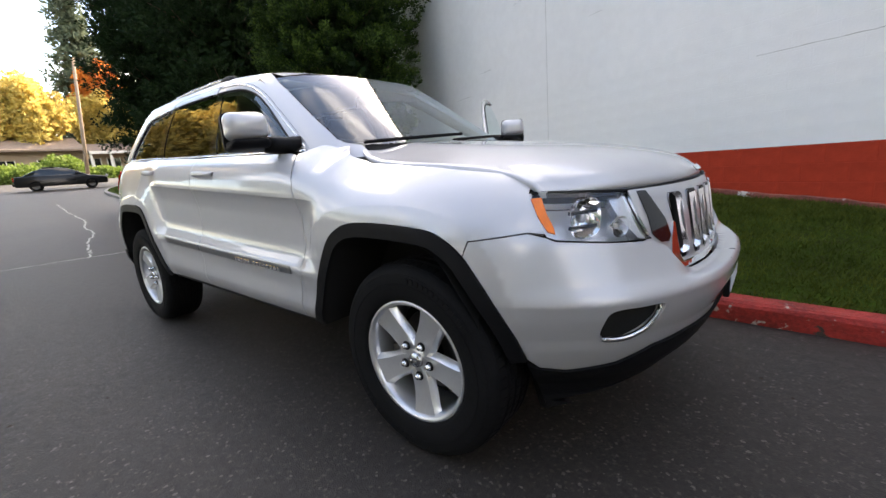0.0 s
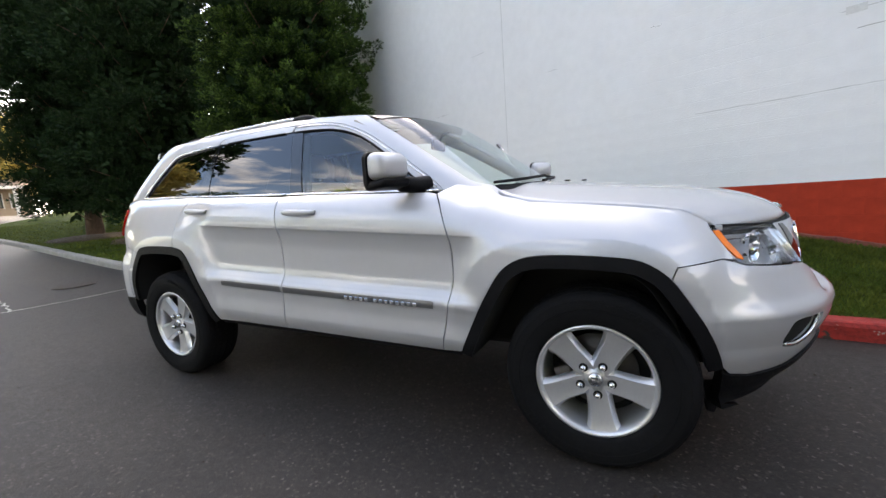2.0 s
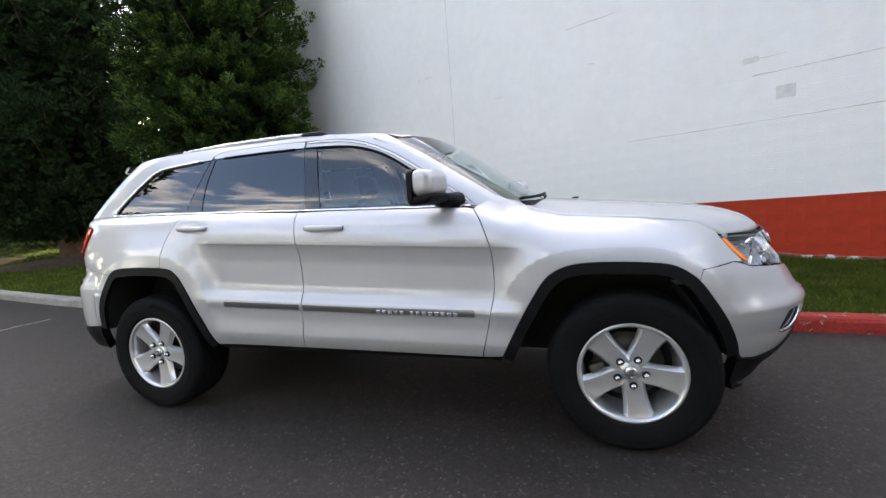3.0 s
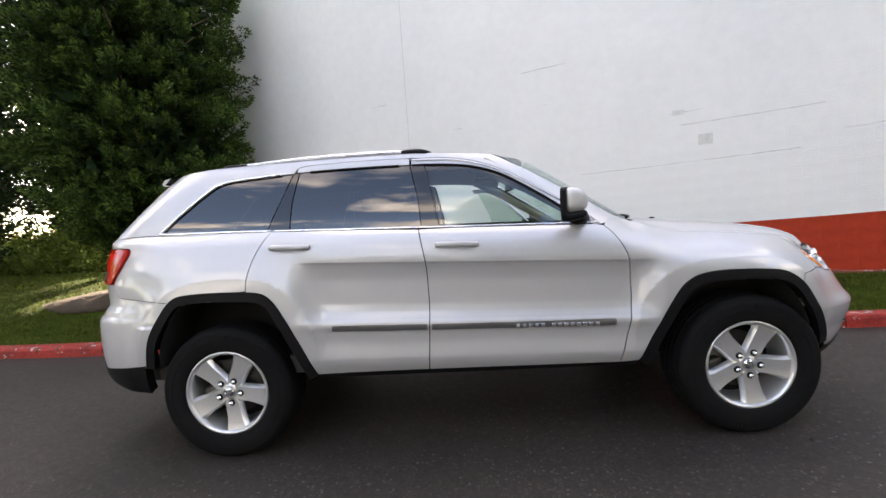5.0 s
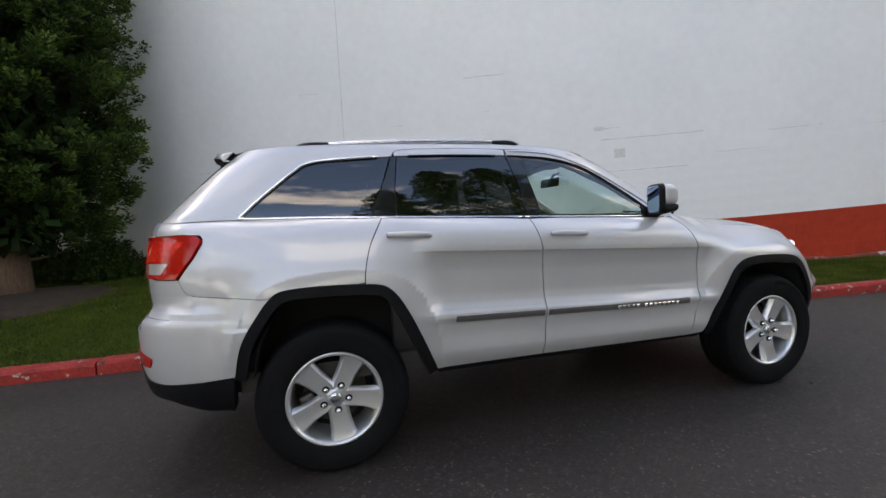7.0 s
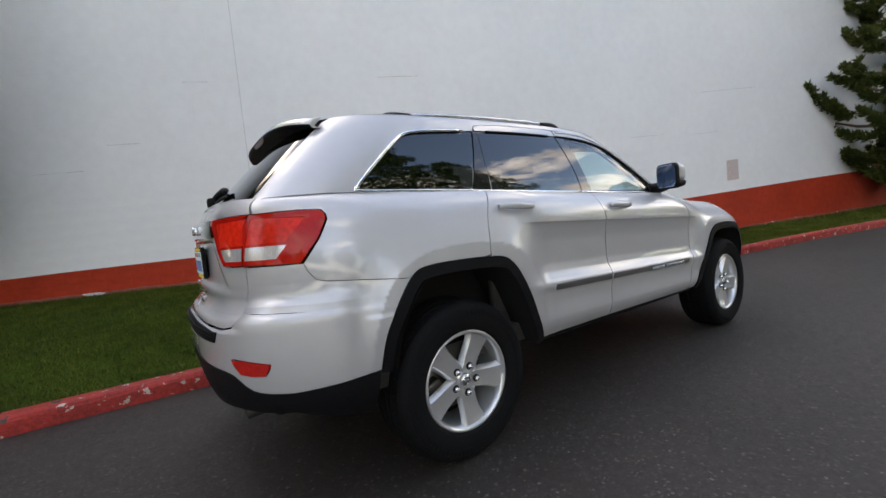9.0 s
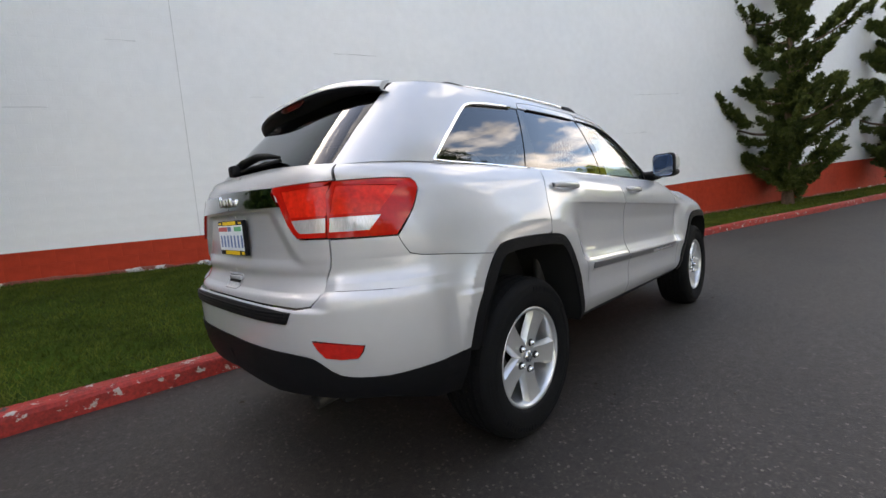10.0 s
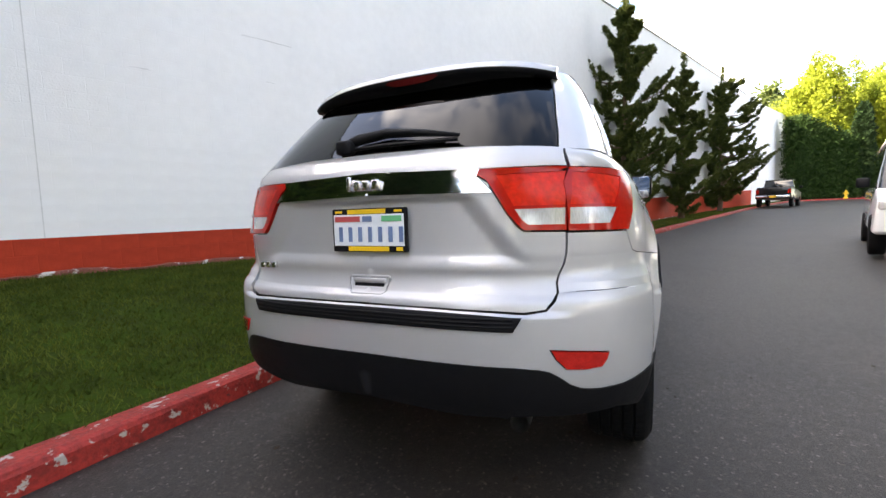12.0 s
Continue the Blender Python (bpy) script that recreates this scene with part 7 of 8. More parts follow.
def small_wheel(car_, x, y, r):
    v, f = lathe([(r * 0.62, 0.02), (r * 0.72, 0.045), (r * 0.92, 0.04), (r, 0.015), (r, -0.16), (r * 0.9, -0.19), (r * 0.62, -0.19)], 32)
    ob = from_arrays("wheel", v, f, M_TYRE, car_, True)
    ob.matrix_basis = Matrix.Translation((x, y, r)) @ (pose(0, 0, 0) if y < 0 else pose(0, 0, 0, 0, 0, 180))
    v, f = lathe([(0.02, 0.0), (r * 0.2, 0.02), (r * 0.55, 0.0), (r * 0.64, 0.025)], 24)
    from_arrays("rim", v, f, M_DISC, ob, True)


def parked(name, body, cabin, half, length, wheels, r, paint, pos, yaw, label, lamp_z, tail=True):
    c = tagged(new(name), label, "car" if name != "pickup_truck" else "truck")
    c.matrix_basis = pose(*pos, 0, 0, yaw)
    part("body", extruded(body, half, 0.06, 0.07), paint, c, "", True)
    part("cabin_glass", extruded(cabin, half - 0.09, 0.14, 0.05), M_CARGLASS, c, "dark car windows", True)
    xs_ = [q[0] for q in cabin]
    zt = max(q[1] for q in cabin)
    flat = [q for q in cabin if q[1] > zt - 0.06]
    bm = bmesh.new()
    add_box(bm, (min(q[0] for q in flat) - 0.03, -half + 0.20, zt - 0.03), (max(q[0] for q in flat) + 0.03, half - 0.20, zt + 0.025), bevel=0.02)
    part("roof", bm, paint, c, "", True)
    for x in wheels:
        for y in (-half + 0.03, half - 0.03):
            small_wheel(c, x, y, r)
    for sg in (1, -1):
        bm = bmesh.new()
        add_box(bm, (-length / 2 - 0.015, sg * (half - 0.13) - 0.09, lamp_z - 0.13), (-length / 2 + 0.06, sg * (half - 0.13) + 0.09, lamp_z + 0.15), bevel=0.02)
        part("tail_light", bm, M_LAMPRED, c, "red tail lamp", True)
        bm = bmesh.new()
        add_box(bm, (length / 2 - 0.10, sg * (half - 0.2) - 0.14, lamp_z - 0.10), (length / 2 + 0.012, sg * (half - 0.2) + 0.14, lamp_z + 0.06), bevel=0.03)
        part("headlight", bm, M_LAMPCLEAR, c, "clear headlight", True)
        bm = bmesh.new()
        xm = max(xs_) - 0.55
        add_box(bm, (xm - 0.08, sg * (half + 0.10) - 0.10, body_top(body, xm) + 0.03), (xm + 0.06, sg * (half + 0.10) + 0.10, body_top(body, xm) + 0.22), bevel=0.03)
        part("wing_mirror", bm, M_BLACK, c, "black wing mirror", True)
    bm = bmesh.new()
    add_box(bm, (-length / 2 - 0.06, -half + 0.08, lamp_z - 0.42), (-length / 2 + 0.10, half - 0.08, lamp_z - 0.24), bevel=0.03)
    part("rear_bumper", bm, M_CHROME if name == "pickup_truck" else M_BLACK, c, "", True)
    bm = bmesh.new()
    add_box(bm, (-length / 2 - 0.075, -0.17, lamp_z - 0.40), (-length / 2 - 0.05, 0.17, lamp_z - 0.25), bevel=0.005)
    part("number_plate", bm, M_YELLOW_P if name == "pickup_truck" else M_PLATE, c, "yellow plate frame" if name == "pickup_truck" else "pale plate")
    return c


def body_top(body, x):
    return max(z for q, z in body if abs(q - x) < 2.0)


sedan_body = [(-2.35, 0.30), (2.35, 0.28), (2.4, 0.60), (2.2, 0.76), (1.15, 0.93), (-1.5, 1.0), (-2.3, 0.98), (-2.42, 0.7)]
sedan_cab = [(-2.0, 0.94), (1.35, 0.90), (0.75, 1.22), (0.25, 1.43), (-0.3, 1.50), (-0.9, 1.47), (-1.5, 1.25)]
parked("sedan", sedan_body, sedan_cab, 0.92, 4.8, (-1.40, 1.45), 0.33, M_CARPAINT_BLACK, (-36.0, 4.3, float(ground_z(-36.0))), 80, "dark sedan parked beside the clipped shrubs", 0.8)
truck_body = [(-2.75, 0.55), (2.7, 0.50), (2.75, 1.05), (1.35, 1.22), (-0.35, 1.25), (-2.75, 1.30)]
truck_cab = [(-0.55, 1.20), (1.45, 1.18), (0.75, 1.86), (-0.40, 1.88)]
truck = parked("pickup_truck", truck_body, truck_cab, 0.98, 5.5, (-1.75, 1.75), 0.40, M_CARPAINT_BLACK, (33.4, -10.85, float(ground_z(33.4))), -22, "black pickup truck parked against the kerb", 1.02)
# black sheet added over the bed, to keep bright sky off its top
bm = bmesh.new()
add_box(bm, (-2.72, -0.88, 1.27), (-0.52, 0.88, 1.335), bevel=0.02)
part("dark_bed_sheet", bm, M_BLACK, truck, "added black sheet keeping the bed dark", True)
van_body = [(-2.6, 0.45), (2.5, 0.42), (2.6, 1.05), (1.5, 1.25), (-2.6, 1.35)]
van_cab = [(-2.5, 1.28), (1.6, 1.20), (0.75, 2.16), (-2.3, 2.2)]
parked("van", van_body, van_cab, 1.0, 5.2, (-1.6, 1.65), 0.38, M_CARPAINT_WHITE, (7.9, -6.5, float(ground_z(7.9))), 160, "white van standing in the road", 0.95)

# ---- beyond the far end of the wall ----
M_WALL2 = mat("white_rendered_wall", (0.78, 0.78, 0.78), 0.75, var=0.05, scale=0.5, bump=0.004, bscale=30.0)
o_ = WALL0 + WALL_DIR * (U1 + 0.03)
pts2 = [o_, o_ + WALL_DIR * 21, o_ + WALL_DIR * 21 - WALL_OUT * 0.3, o_ - WALL_OUT * 0.3]
v = [(q.x, q.y, 0.0) for q in pts2] + [(q.x, q.y, z) for q, z in zip(pts2, (9.6, 11.2, 11.2, 9.6))]
tagged(from_arrays("wall_east", v, [(0, 1, 5, 4), (1, 2, 6, 5), (2, 3, 7, 6), (3, 0, 4, 7), (4, 5, 6, 7)], M_WALL2), "plain white rendered wall at the road's end", "wall", kind="structure")


def hedge(name, corners, z0, tops, leaf, seed, label, n=2200, size=0.35):
    """A clipped hedge: a thick skin of leaves over a dark inner mass, between two ends with their heights."""
    rng = np.random.default_rng(seed)
    h = tagged(new(name), label, "hedge" if name == "hedge" else "shrub")
    (x0, y0), (x1, y1) = corners
    t = rng.uniform(0, 1, n)
    depth = rng.uniform(-1.1, 1.1, n)
    L = math.hypot(x1 - x0, y1 - y0)
    nx_, ny_ = -(y1 - y0) / L, (x1 - x0) / L
    top = tops[0] + (tops[1] - tops[0]) * t
    z = z0 + (top - z0) * rng.uniform(0, 1, n)
    cs = np.stack([x0 + (x1 - x0) * t + nx_ * depth, y0 + (y1 - y0) * t + ny_ * depth, z], -1)
    v, f = leaf_cloud(cs, 0.45, 26, size, size * 0.36, rng, 0.1)
    from_arrays("foliage", v, f, leaf, h)
    bm = bmesh.new()
    for k in range(9):
        s = (k + 0.5) / 9
        px_, py_ = x0 + (x1 - x0) * s, y0 + (y1 - y0) * s
        tube(bm, [(px_, py_, z0 - 0.3), (px_ + 0.1, py_, z0 + 1.5), (px_, py_ + 0.1, z0 + 0.8 * (tops[0] - z0))], [0.10, 0.07, 0.03], 6)
    part("stems", bm, M_BARK, h, "brown stems")
    return h


def shrub(x, y, z, rx, rz, leaf, seed, label, n=240, size=0.12, name="shrub"):
    rng = np.random.default_rng(seed)
    s_ = tagged(new(name), label, "shrub")
    s_.location = (x, y, z)
    d = rng.normal(0, 1, (n, 3))
    d /= np.linalg.norm(d, axis=1, keepdims=True)
    d[:, 2] = np.abs(d[:, 2])
    c = d * np.array([rx, rx, rz]) * rng.uniform(0.4, 1.0, n)[:, None]
    v, f = leaf_cloud(c, rx * 0.22, 34, size, size * 0.36, rng, 0.2)
    from_arrays("foliage", v, f, leaf, s_)
    bm = bmesh.new()
    for k in range(7):
        a = k * 0.9
        tube(bm, [(0, 0, -0.1), (0.3 * rx * math.cos(a), 0.3 * rx * math.sin(a), rz * 0.4), (0.7 * rx * math.cos(a), 0.7 * rx * math.sin(a), rz * 0.75)], [0.03, 0.02, 0.008], 5)
    part("stems", bm, M_BARK, s_)
    return s_


hedge("hedge", ((47.5, -15.6), (49.5, -20.6)), 1.2, (9.6, 7.0), M_HEDGE, 31, "tall dark clipped hedge at the road's end", 5000, 0.18)
column_conifer(49.0, -21.3, 1.5, 9.0, 0.85, M_CEDAR_DARK, 32, "slim dark columnar conifer beside the hedge", sprays=120, per=40, skirt=0.3, needle=0.14)
broadleaf(53.0, -19.2, 1.6, 14.6, 3.1, M_LIME, 33, "yellow-green leafy tree over the hedge", 620, 70, 0.22)
broadleaf(55.0, -25.5, 1.8, 13.0, 3.6, M_LIME, 34, "yellow-green leafy tree in sun", 620, 70, 0.22)
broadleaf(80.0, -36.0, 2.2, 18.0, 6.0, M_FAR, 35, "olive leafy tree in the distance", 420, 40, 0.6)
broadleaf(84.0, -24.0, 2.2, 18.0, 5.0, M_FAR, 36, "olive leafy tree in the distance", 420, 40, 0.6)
broadleaf(76.0, -47.0, 2.2, 20.0, 7.0, M_LIME, 37, "yellow-green tree in the distance", 420, 40, 0.6)
M_HYD = mat("yellow_hydrant_paint", (0.72, 0.42, 0.02), 0.5, var=0.1, scale=10)
hyd = tagged(new("fire_hydrant"), "yellow fire hydrant on the kerb by the hedge", "hydrant")
hyd.location = (46.6, -19.4, float(ground_z(46.6)) + 0.1)
v, f = lathe([(0.001, 0.78), (0.08, 0.75), (0.12, 0.66), (0.12, 0.62), (0.10, 0.60), (0.10, 0.14), (0.16, 0.12), (0.16, 0.0)], 20)
v = np.stack([v[:, 0], v[:, 2], -v[:, 1]], -1)
from_arrays("barrel", v, f, M_HYD, hyd, True)
for sg in (1, -1):
    bm = bmesh.new()
    tube(bm, [(0, 0, 0.48), (0, 0.2 * sg, 0.48)], 0.055, 10)
    part("outlet", bm, M_HYD, hyd, "", True)

# ---- beyond the near end of the road ----
shrub(-63.0, 5.2, 2.3, 3.4, 1.5, M_SHRUB, 41, "sunlit clipped green shrub", 420, 0.30)
shrub(-64.0, 9.0, 2.4, 2.6, 2.5, M_SHRUB, 42, "sunlit rounded green shrub", 420, 0.30)
shrub(-64.0, 0.6, 2.3, 3.6, 1.7, M_SHRUB, 43, "sunlit clipped green shrub", 420, 0.30)
shrub(-63.5, 12.6, 2.4, 2.6, 0.9, M_SHRUB, 44, "low sunlit green shrub", 360, 0.30)
shrub(-13.5, 11.6, 0.5, 1.9, 1.9, M_SHRUB, 45, "sunlit yellow-green shrub behind the conifers", 420, 0.14)
shrub(-17.0, 11.5, 0.6, 2.2, 1.6, M_SHRUB, 46, "sunlit yellow-green shrub behind the conifers", 420, 0.14)
shrub(-6.1, 7.3, 0.42, 0.9, 0.85, M_HEDGE, 47, "dark green shrub at the foot of the wall", 260, 0.08)
shrub(-7.6, 7.6, 0.42, 0.9, 0.8, M_HEDGE, 48, "dark green shrub at the foot of the wall", 260, 0.08)
broadleaf(-86, 9.2, 3.0, 15.5, 5.2, M_YELLOW, 51, "autumn tree with bright yellow leaves", 620, 40, 0.55)
broadleaf(-90, 19.6, 3.0, 14.5, 3.4, M_YELLOW, 52, "autumn tree with golden leaves", 560, 40, 0.55)
broadleaf(-93, 21.5, 3.0, 19.5, 3.6, M_ORANGE, 53, "autumn tree with orange leaves", 420, 40, 0.55)
broadleaf(-84, 25.5, 3.0, 14.0, 5.0, M_YELLOW, 54, "autumn tree with yellow leaves", 420, 40, 0.55)
broadleaf(-95, -8.0, 3.0, 20.0, 7.5, M_YELLOW, 55, "autumn tree with bright yellow leaves", 560, 40, 0.6)
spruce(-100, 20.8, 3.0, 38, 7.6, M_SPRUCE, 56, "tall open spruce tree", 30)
spruce(-108, 28.0, 3.0, 30, 6.0, M_SPRUCE, 58, "tall spruce tree, paled by painted haze", 34)

M_ROOF = mat("brown_roof_shingle", (0.22, 0.16, 0.12), 0.9, var=0.2, scale=2.0, bump=0.02, bscale=12.0)
M_SIDING = mat("tan_siding", (0.30, 0.22, 0.15), 0.85, var=0.12, scale=2.0, stretch=(1, 1, 6), bump=0.01, bscale=6.0)
M_FASCIA = mat("pale_fascia_paint", (0.62, 0.58, 0.52), 0.7, var=0.08, scale=3.0)
house = tagged(new("house"), "low tan house with a brown roof beyond the shrubs", "house")
house.location = (-80, 0, 2.38)
bm = bmesh.new()
add_box(bm, (-8, -4, 0), (0, 24, 4.6))
part("wall", bm, M_SIDING, house)
bm = bmesh.new()
prof = [(1.6, 4.4), (1.6, 4.65), (-4, 6.7), (-9.6, 4.65), (-9.6, 4.4)]
rings = [[bm.verts.new((x, y, z)) for x, z in prof] for y in (-5.5, 14.5)]
for k in range(5):
    bm.faces.new((rings[0][k], rings[0][(k + 1) % 5], rings[1][(k + 1) % 5], rings[1][k]))
bm.faces.new(rings[0])
bm.faces.new(rings[1][::-1])
part("roof", bm, M_ROOF, house, "brown shingle roof")
bm = bmesh.new()
prof = [(2.8, 3.9), (2.8, 4.15), (-3, 5.7), (-8.6, 4.4), (-8.6, 4.2)]
rings = [[bm.verts.new((x, y, z)) for x, z in prof] for y in (14.6, 25.0)]
for k in range(5):
    bm.faces.new((rings[0][k], rings[0][(k + 1) % 5], rings[1][(k + 1) % 5], rings[1][k]))
bm.faces.new(rings[0])
bm.faces.new(rings[1][::-1])
part("roof", bm, M_ROOF, house, "brown shingle roof")
bm = bmesh.new()
add_box(bm, (2.75, 14.6, 3.75), (2.9, 25.0, 4.15))
part("fascia", bm, M_FASCIA, house, "pale fascia board")
for y in (-2.0, 2.0, 6.0, 10.0, 15.5, 18.0, 20.5, 23.0):
    bm = bmesh.new()
    add_box(bm, (-0.05, y - 0.8, 1.2), (0.10, y + 0.8, 3.2))
    w_ = part("window", bm, M_CARGLASS, house, "dark window")
    for a in (-0.85, 0.0, 0.85):
        bm = bmesh.new()
        add_box(bm, (0.02, y + a - 0.06, 1.1), (0.16, y + a + 0.06, 3.3))
        part("frame", bm, M_FASCIA, w_)
for y in (14.8, 17.2, 19.6, 22.0, 24.6):
    bm = bmesh.new()
    add_box(bm, (2.3, y - 0.14, 0), (2.6, y + 0.14, 3.9))
    part("porch_post", bm, M_FASCIA, house, "pale porch post")
bm = bmesh.new()
tube(bm, [(-55, 9.35, 1.5), (-55, 9.8, 6.5), (-55, 10.55, 14.4)], [0.19, 0.17, 0.13], 12)
tagged(link("utility_pole", bm, mat("weathered_pole_wood", (0.26, 0.19, 0.13), 0.9, var=0.3, scale=4.0, stretch=(1, 1, 0.1), bump=0.01, bscale=20), smooth=True), "leaning weathered wooden utility pole", "pole")

# ---- across the road, mirrored in the glass and paint ----
for k, (x, y, h, r, lf) in enumerate(((-14, -26, 11, 4.5, M_FAR), (-4, -30, 9, 4.0, M_HEDGE), (6, -27, 10, 4.2, M_FAR), (15, -31, 12, 4.8, M_HEDGE), (-25, -28, 12, 5, M_LIME), (27, -27, 9, 4.2, M_FAR), (-37, -24, 13, 5.5, M_HEDGE))):
    broadleaf(x, y, float(ground_z(x)), h, r, lf, 70 + k, "leafy green tree across the road", 300, 36, 0.45)

for k, (x, y, h, r) in enumerate(((2.4, -19.0, 20.0, 2.7), (7.0, -18.5, 26.0, 3.4), (11.6, -18.0, 27.0, 3.6), (16.4, -17.5, 21.0, 3.2))):
    column_conifer(x, y, float(ground_z(x)), h, r, M_CEDAR_DARK, 90 + k, "tall dark conifer across the road", sprays=170, per=26, skirt=0.8, tuft=0.75, needle=0.2)

broadleaf(-22.5, -5.9, float(ground_z(-22.5)), 17.0, 3.6, M_HEDGE, 86, "tall dark leafy tree across the road", 420, 44, 0.40)
broadleaf(-17.5, -5.2, float(ground_z(-17.5)), 9.5, 2.2, M_YELLOW, 88, "autumn tree with yellow leaves across the road", 420, 44, 0.28)

# ---- on the ground ----
def ribbon(name, pts, width, material, seed, lift=0.004):
    """A ragged thin line on the road."""
    rng = np.random.default_rng(seed)
    fine = []
    for a, b in zip(pts, pts[1:]):
        n = max(2, int(math.hypot(b[0] - a[0], b[1] - a[1]) / 0.12))
        for k in range(n):
            t = k / n
            fine.append((a[0] + (b[0] - a[0]) * t, a[1] + (b[1] - a[1]) * t))
    fine = np.array(fine) + rng.normal(0, 0.018, (len(fine), 2))
    d = np.gradient(fine, axis=0)
    d /= np.linalg.norm(d, axis=1, keepdims=True) + 1e-9
    n_ = np.stack([-d[:, 1], d[:, 0]], -1)
    w = width * rng.uniform(0.3, 1.2, len(fine))[:, None]
    a, b = fine - n_ * w, fine + n_ * w
    v = [(x, y, float(ground_z(x)) + lift) for x, y in np.concatenate([a, b])]
    m = len(fine)
    return from_arrays(name, v, [(k, k + 1, m + k + 1, m + k) for k in range(m - 1)], material)


M_SEALED = mat("pale_crack_filler", (0.42, 0.40, 0.37), 0.85, var=0.2, scale=20)
tagged(ribbon("road_crack", [(-6.10, -0.46), (-6.9, -0.30), (-7.96, -0.12), (-9.3, 0.28), (-10.46, 0.34), (-12.3, 0.70), (-15.5, 0.90), (-20.6, 1.4)], 0.022, M_SEALED, 5), "pale filled crack across the asphalt", "crack", kind="structure")
tagged(ribbon("road_seam", [(-6.4, -2.0), (-6.25, -0.87), (-6.12, -0.3), (-6.02, 0.5), (-6.0, 1.2)], 0.016, M_SEALED, 6), "pale worn asphalt seam", "seam", kind="structure")
bm = bmesh.new()
bmesh.ops.create_cone(bm, cap_ends=True, segments=32, radius1=0.30, radius2=0.29, depth=0.02, matrix=Matrix.Translation((0, 0, 0.004)))
cover = tagged(link("drain_cover", bm, mat("rusty_cast_iron", (0.045, 0.036, 0.03), 0.7, 0.5, var=0.3, scale=14, bump=0.004, bscale=60)), "dark round cast iron drain cover", "drain cover")
cover.location = (-7.35, 0.72, float(ground_z(-7.35)))
rng = np.random.default_rng(9)
n = 150
px, py = rng.uniform(-7, 5, n), rng.uniform(-3.5, 1.3, n)
extra = np.array([(-2.02, -0.46), (-2.25, 0.72), (-2.09, 0.08), (-2.01, 0.87), (-2.06, -0.40)])
px[:5], py[:5] = extra[:, 0], extra[:, 1]
a = rng.uniform(0, 6.28, n)
s_ = rng.uniform(0.006, 0.018, n)
s_[:5] = 0.024
v = []
for k in range(n):
    c, s = math.cos(a[k]) * s_[k], math.sin(a[k]) * s_[k]
    z = float(ground_z(px[k])) + 0.005
    v += [(px[k] - c, py[k] - s, z), (px[k] + s * 0.5, py[k] - c * 0.5, z + 0.006), (px[k] + c, py[k] + s, z + 0.003), (px[k] - s * 0.5, py[k] + c * 0.5, z)]
tagged(from_arrays("fallen_leaves", v, np.arange(4 * n).reshape(-1, 4), mat("brown_dry_leaf", (0.035, 0.024, 0.014), 0.8, var=0.5, scale=5)), "small dark dry leaves on the asphalt", "leaves", kind="stuff")
M_MULCH = mat("brown_needle_mulch", (0.042, 0.027, 0.016), 0.95, var=0.5, scale=8.0, bump=0.03, bscale=40.0)
for x, y, r in ((-6.6, 5.5, 1.9), (-12.5, 5.4, 1.8), (-16.0, 4.8, 1.6)):
    bm = bmesh.new()
    bmesh.ops.create_uvsphere(bm, u_segments=40, v_segments=14, radius=1.0, matrix=Matrix.Diagonal((r, r, 0.22, 1)))
    for q in bm.verts:
        q.co += Vector((q.co.x, q.co.y, 0)) * 0.12 * noise.noise(q.co * 2.3)
    m_ = tagged(link("mulch_bed", bm, M_MULCH, smooth=True), "brown needle mulch under a conifer", "mulch", kind="structure")
    m_.location = (x, y, float(lawn_point(np.array([x]), np.array([min(0.9, (y - float(kerb_y(x))) / (float(wall_y(x)) - float(kerb_y(x))))]))[0][2]) - 0.12)

# ---- wall pieces: marks, joint, blocks ----
M_JOINT = mat("grey_sealant", (0.60, 0.60, 0.59), 0.8, var=0.15, scale=6.0)
p, q = wall_run(-0.006, 0.006, -0.003, 0.0015, BAND_TOP, TOP - 0.1)
from_arrays("control_joint", p, q, M_JOINT, wall)
p, q = wall_run(-0.006, 0.006, -0.003, 0.0015, 0.3, BAND_TOP)
from_arrays("control_joint", p, q, M_BAND, wall)
M_CRACK = mat("dark_mortar_crack", (0.20, 0.19, 0.18), 0.9, var=0.3, scale=20.0)
for n_, (ua, ub, z) in enumerate(((3.45, 6.6, 2.003), (5.05, 6.9, 2.61), (7.1, 8.0, 2.20), (8.0, 8.9, 2.50), (10.0, 11.6, 3.36), (2.5, 3.3, 4.03), (2.85, 3.0, 3.36), (4.9, 5.4, 2.82), (9.6, 10.4, 2.41), (-3.3, -2.6, 2.61), (-2.2, -1.7, 3.02), (-0.9, -0.5, 4.03), (1.0, 1.25, 3.22))):
    rng = np.random.default_rng(n_)
    m = max(4, int((ub - ua) / 0.08))
    us = np.linspace(ua, ub, m)
    zz = z + rng.normal(0, 0.003, m)
    w = rng.uniform(0.0005, 0.0032, m) * (1 if n_ in (0, 1, 5) else 0.8)
    v = [wall_at(u, 0.0012, a - b) for u, a, b in zip(us, zz, w)] + [wall_at(u, 0.0012, a + b) for u, a, b in zip(us, zz, w)]
    from_arrays("wall_crack", v, [(k, k + 1, m + k + 1, m + k) for k in range(m - 1)], M_CRACK, wall)
M_PATCHW = mat("bare_patch_plaster", (0.66, 0.66, 0.64), 0.9, var=0.12, scale=14.0, bump=0.004, bscale=60.0)
for ua, ub, z0, z1 in ((5.30, 5.50, 2.25, 2.42), (4.95, 5.12, 2.78, 2.86)):
    p, q = wall_run(ua, ub, -0.002, 0.003, z0, z1, 0.1)
    from_arrays("wall_patch", p, q, M_PATCHW, wall)
p, q = wall_run(10.62, 10.95, -0.002, 0.006, 1.22, 1.70, 0.2)
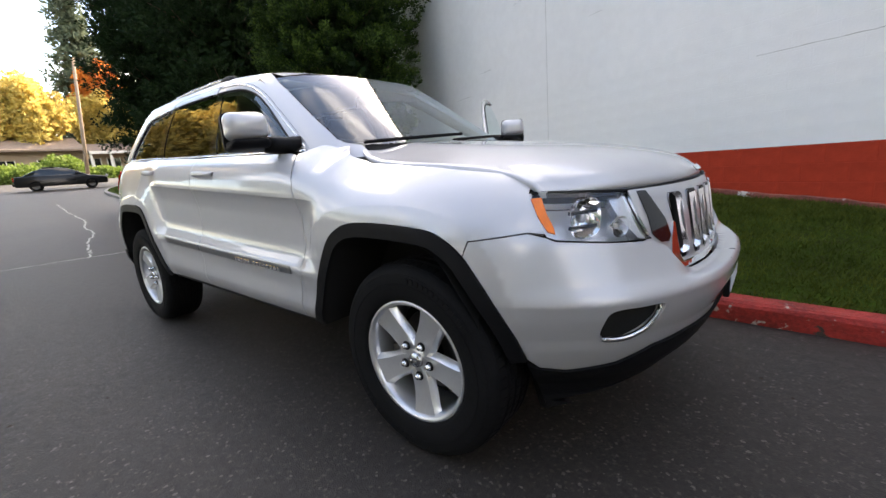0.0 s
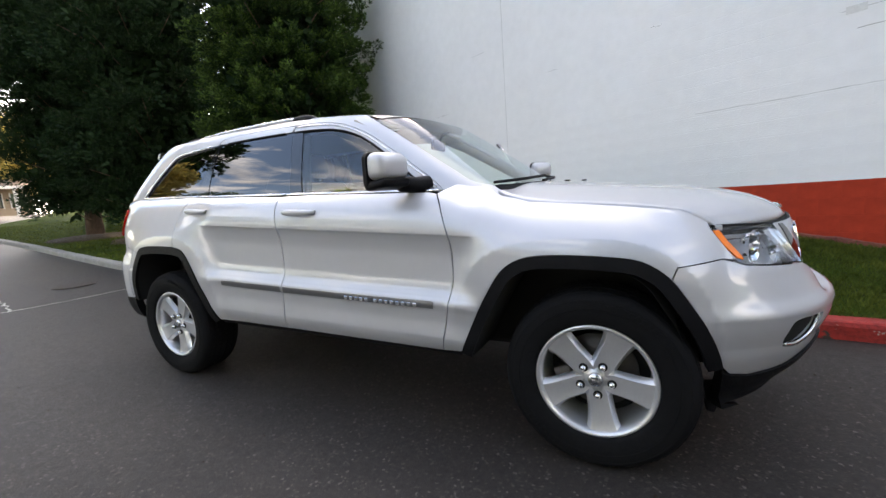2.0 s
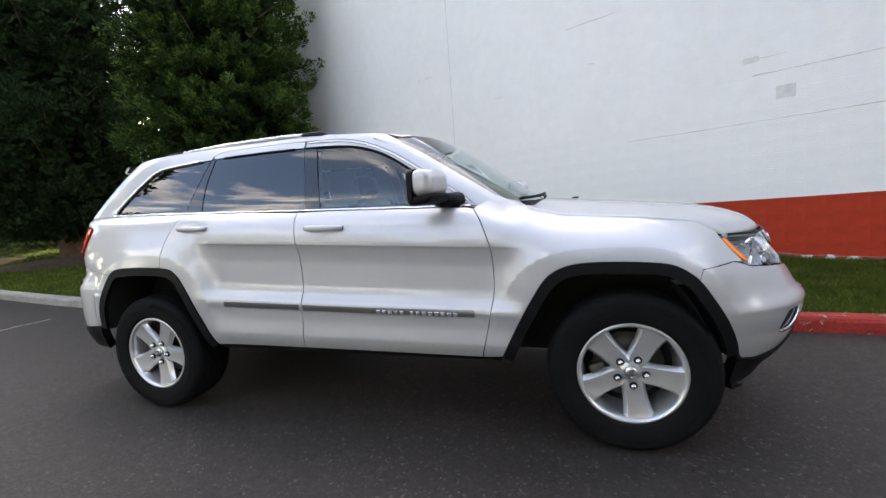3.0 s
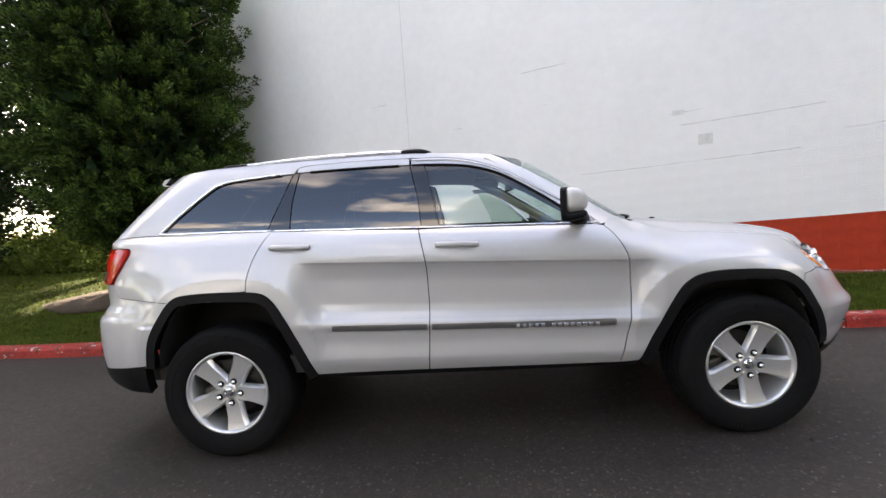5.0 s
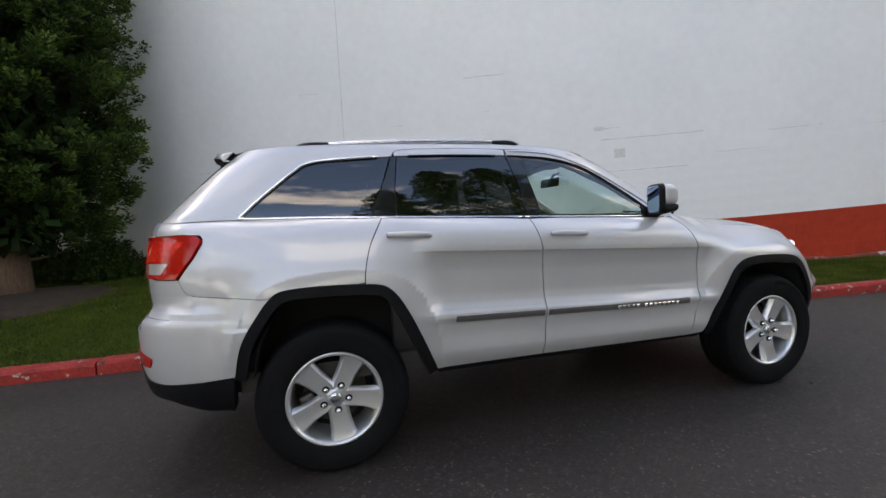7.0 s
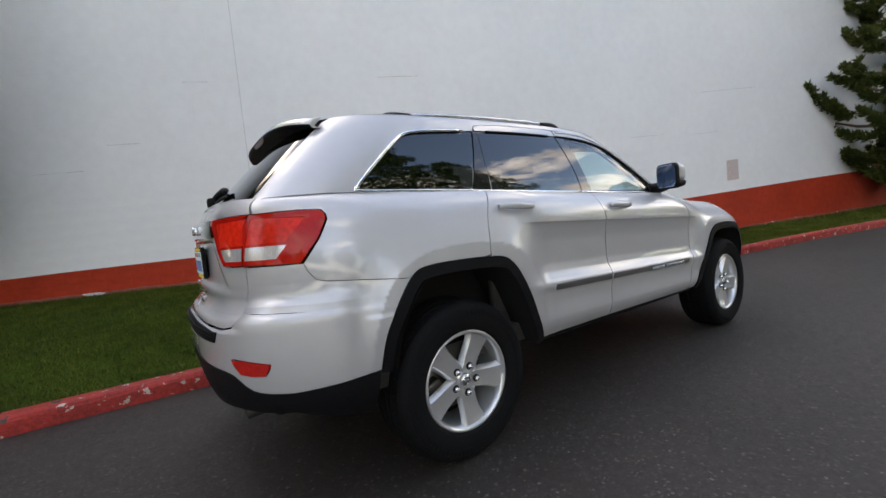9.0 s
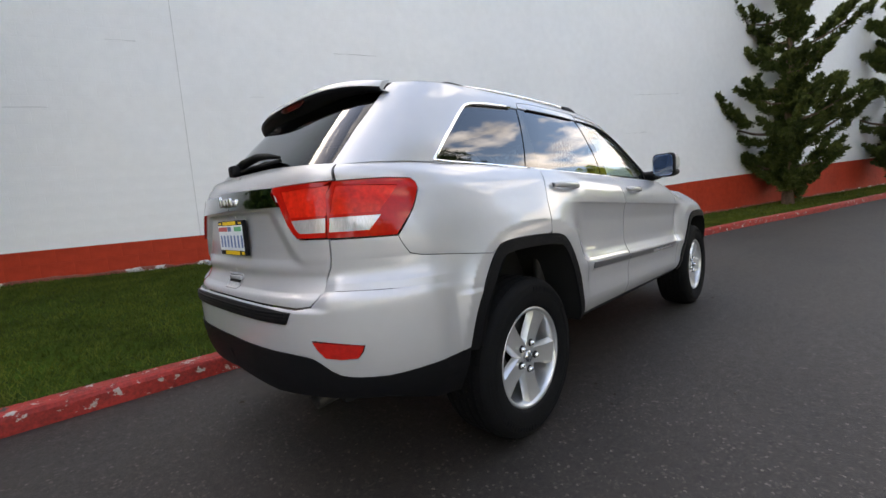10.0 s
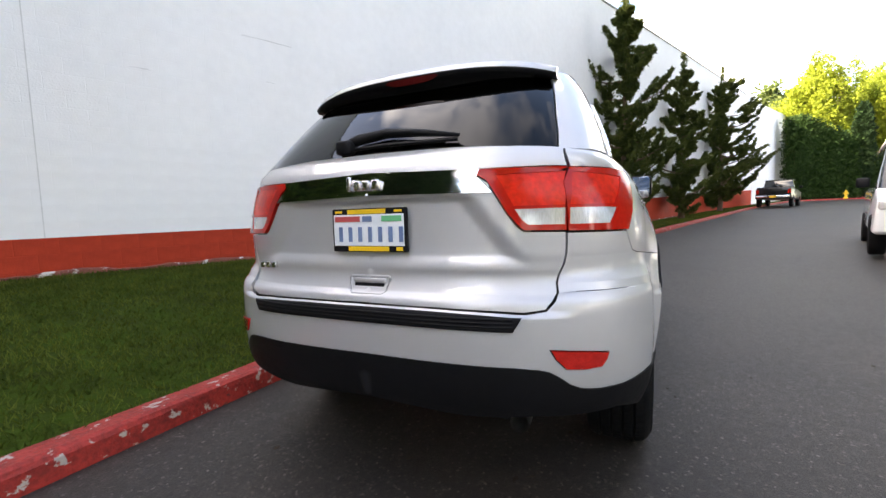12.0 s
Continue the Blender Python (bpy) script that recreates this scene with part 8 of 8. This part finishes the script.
from_arrays("wall_patch", p, q, mat("faded_pink_patch", (0.55, 0.46, 0.43), 0.8, var=0.1, scale=12.0), wall)
wall_angle = math.degrees(math.atan2(WALL_DIR.y, WALL_DIR.x))


def block_mesh(name, length, material, joint, proud):
    a, b, j, e = length / 2, COURSE / 2, joint / 2, 0.004
    back = [(-a + j, 0, -b + j), (a - j, 0, -b + j), (a - j, 0, b - j), (-a + j, 0, b - j)]
    front = [(-a + j + e, -proud, -b + j + e), (a - j - e, -proud, -b + j + e), (a - j - e, -proud, b - j - e), (-a + j + e, -proud, b - j - e)]
    me = bpy.data.meshes.new(name)
    me.from_pydata(back + front, [], [(4, 5, 6, 7), (0, 1, 5, 4), (1, 2, 6, 5), (2, 3, 7, 6), (3, 0, 4, 7)])
    me.materials.append(material)
    return me


me_red = block_mesh("brick_red", BLOCK, M_BAND, 0.005, 0.0020)
me_white = block_mesh("brick_white", BLOCK, M_WALL, 0.004, 0.0007)
rest = {0: ([], []), 1: ([], [])}
count = 0
n_rows = int((TOP + 1.0) / COURSE)
for r in range(-6, n_rows):
    z = BAND_TOP + (r + 0.5) * COURSE
    if z + COURSE / 2 > TOP:
        break
    shift = 0.5 * BLOCK * (r % 2)
    u = U0 + BLOCK / 2 + shift
    while u < U1 - BLOCK / 2:
        red = r < 0
        near_ = -3.6 < u < 8.6 and -4 <= r < 6 and count < 300
        slope = math.degrees(math.atan2(float(wall_lift(u + 0.2) - wall_lift(u - 0.2)), 0.4))
        m = Matrix.Translation(wall_at(u, -0.003, z)) @ pose(0, 0, 0, 0, 0, wall_angle) @ pose(0, 0, 0, 0, -slope, 0)
        if near_:
            ob = new("brick", me_red if red else me_white)
            ob.parent = wall
            ob.matrix_basis = m
            count += 1
        elif z + float(wall_lift(u)) > -0.3:
            vv, ff = rest[0 if red else 1]
            k = len(vv)
            vv += [tuple(m @ w.co) for w in (me_red if red else me_white).vertices]
            ff += [tuple(k + i for i in pl.vertices) for pl in me_white.polygons]
        u += BLOCK
for key, name_, m_ in ((0, "red_bricks", M_BAND), (1, "white_bricks", M_WALL)):
    ob = from_arrays(name_, rest[key][0], rest[key][1], m_, wall)
    ob["kind"] = "stuff"
# a rough unpainted footing shows along the lawn
bm = bmesh.new()
us = np.arange(U0, 24, 0.12)
rng = np.random.default_rng(3)
prev = None
for u in us:
    x = WALL0.x + WALL_DIR.x * u
    zf = float(foot_z(x))
    h = 0.05 + 0.035 * noise.noise(Vector((u * 1.7, 0, 0))) + 0.02 * rng.uniform()
    P0 = WALL0 + WALL_DIR * u + WALL_OUT * 0.012
    P1 = WALL0 + WALL_DIR * u + WALL_OUT * 0.004
    cur = [bm.verts.new((P0.x, P0.y, zf - 0.15)), bm.verts.new((P0.x, P0.y, zf + h * 0.8)), bm.verts.new((P1.x, P1.y, zf + h))]
    if prev:
        for k in range(2):
            bm.faces.new((prev[k], cur[k], cur[k + 1], prev[k + 1]))
    prev = cur
part("footing", bm, M_FOOT, wall, "rough concrete footing with peeling paint")
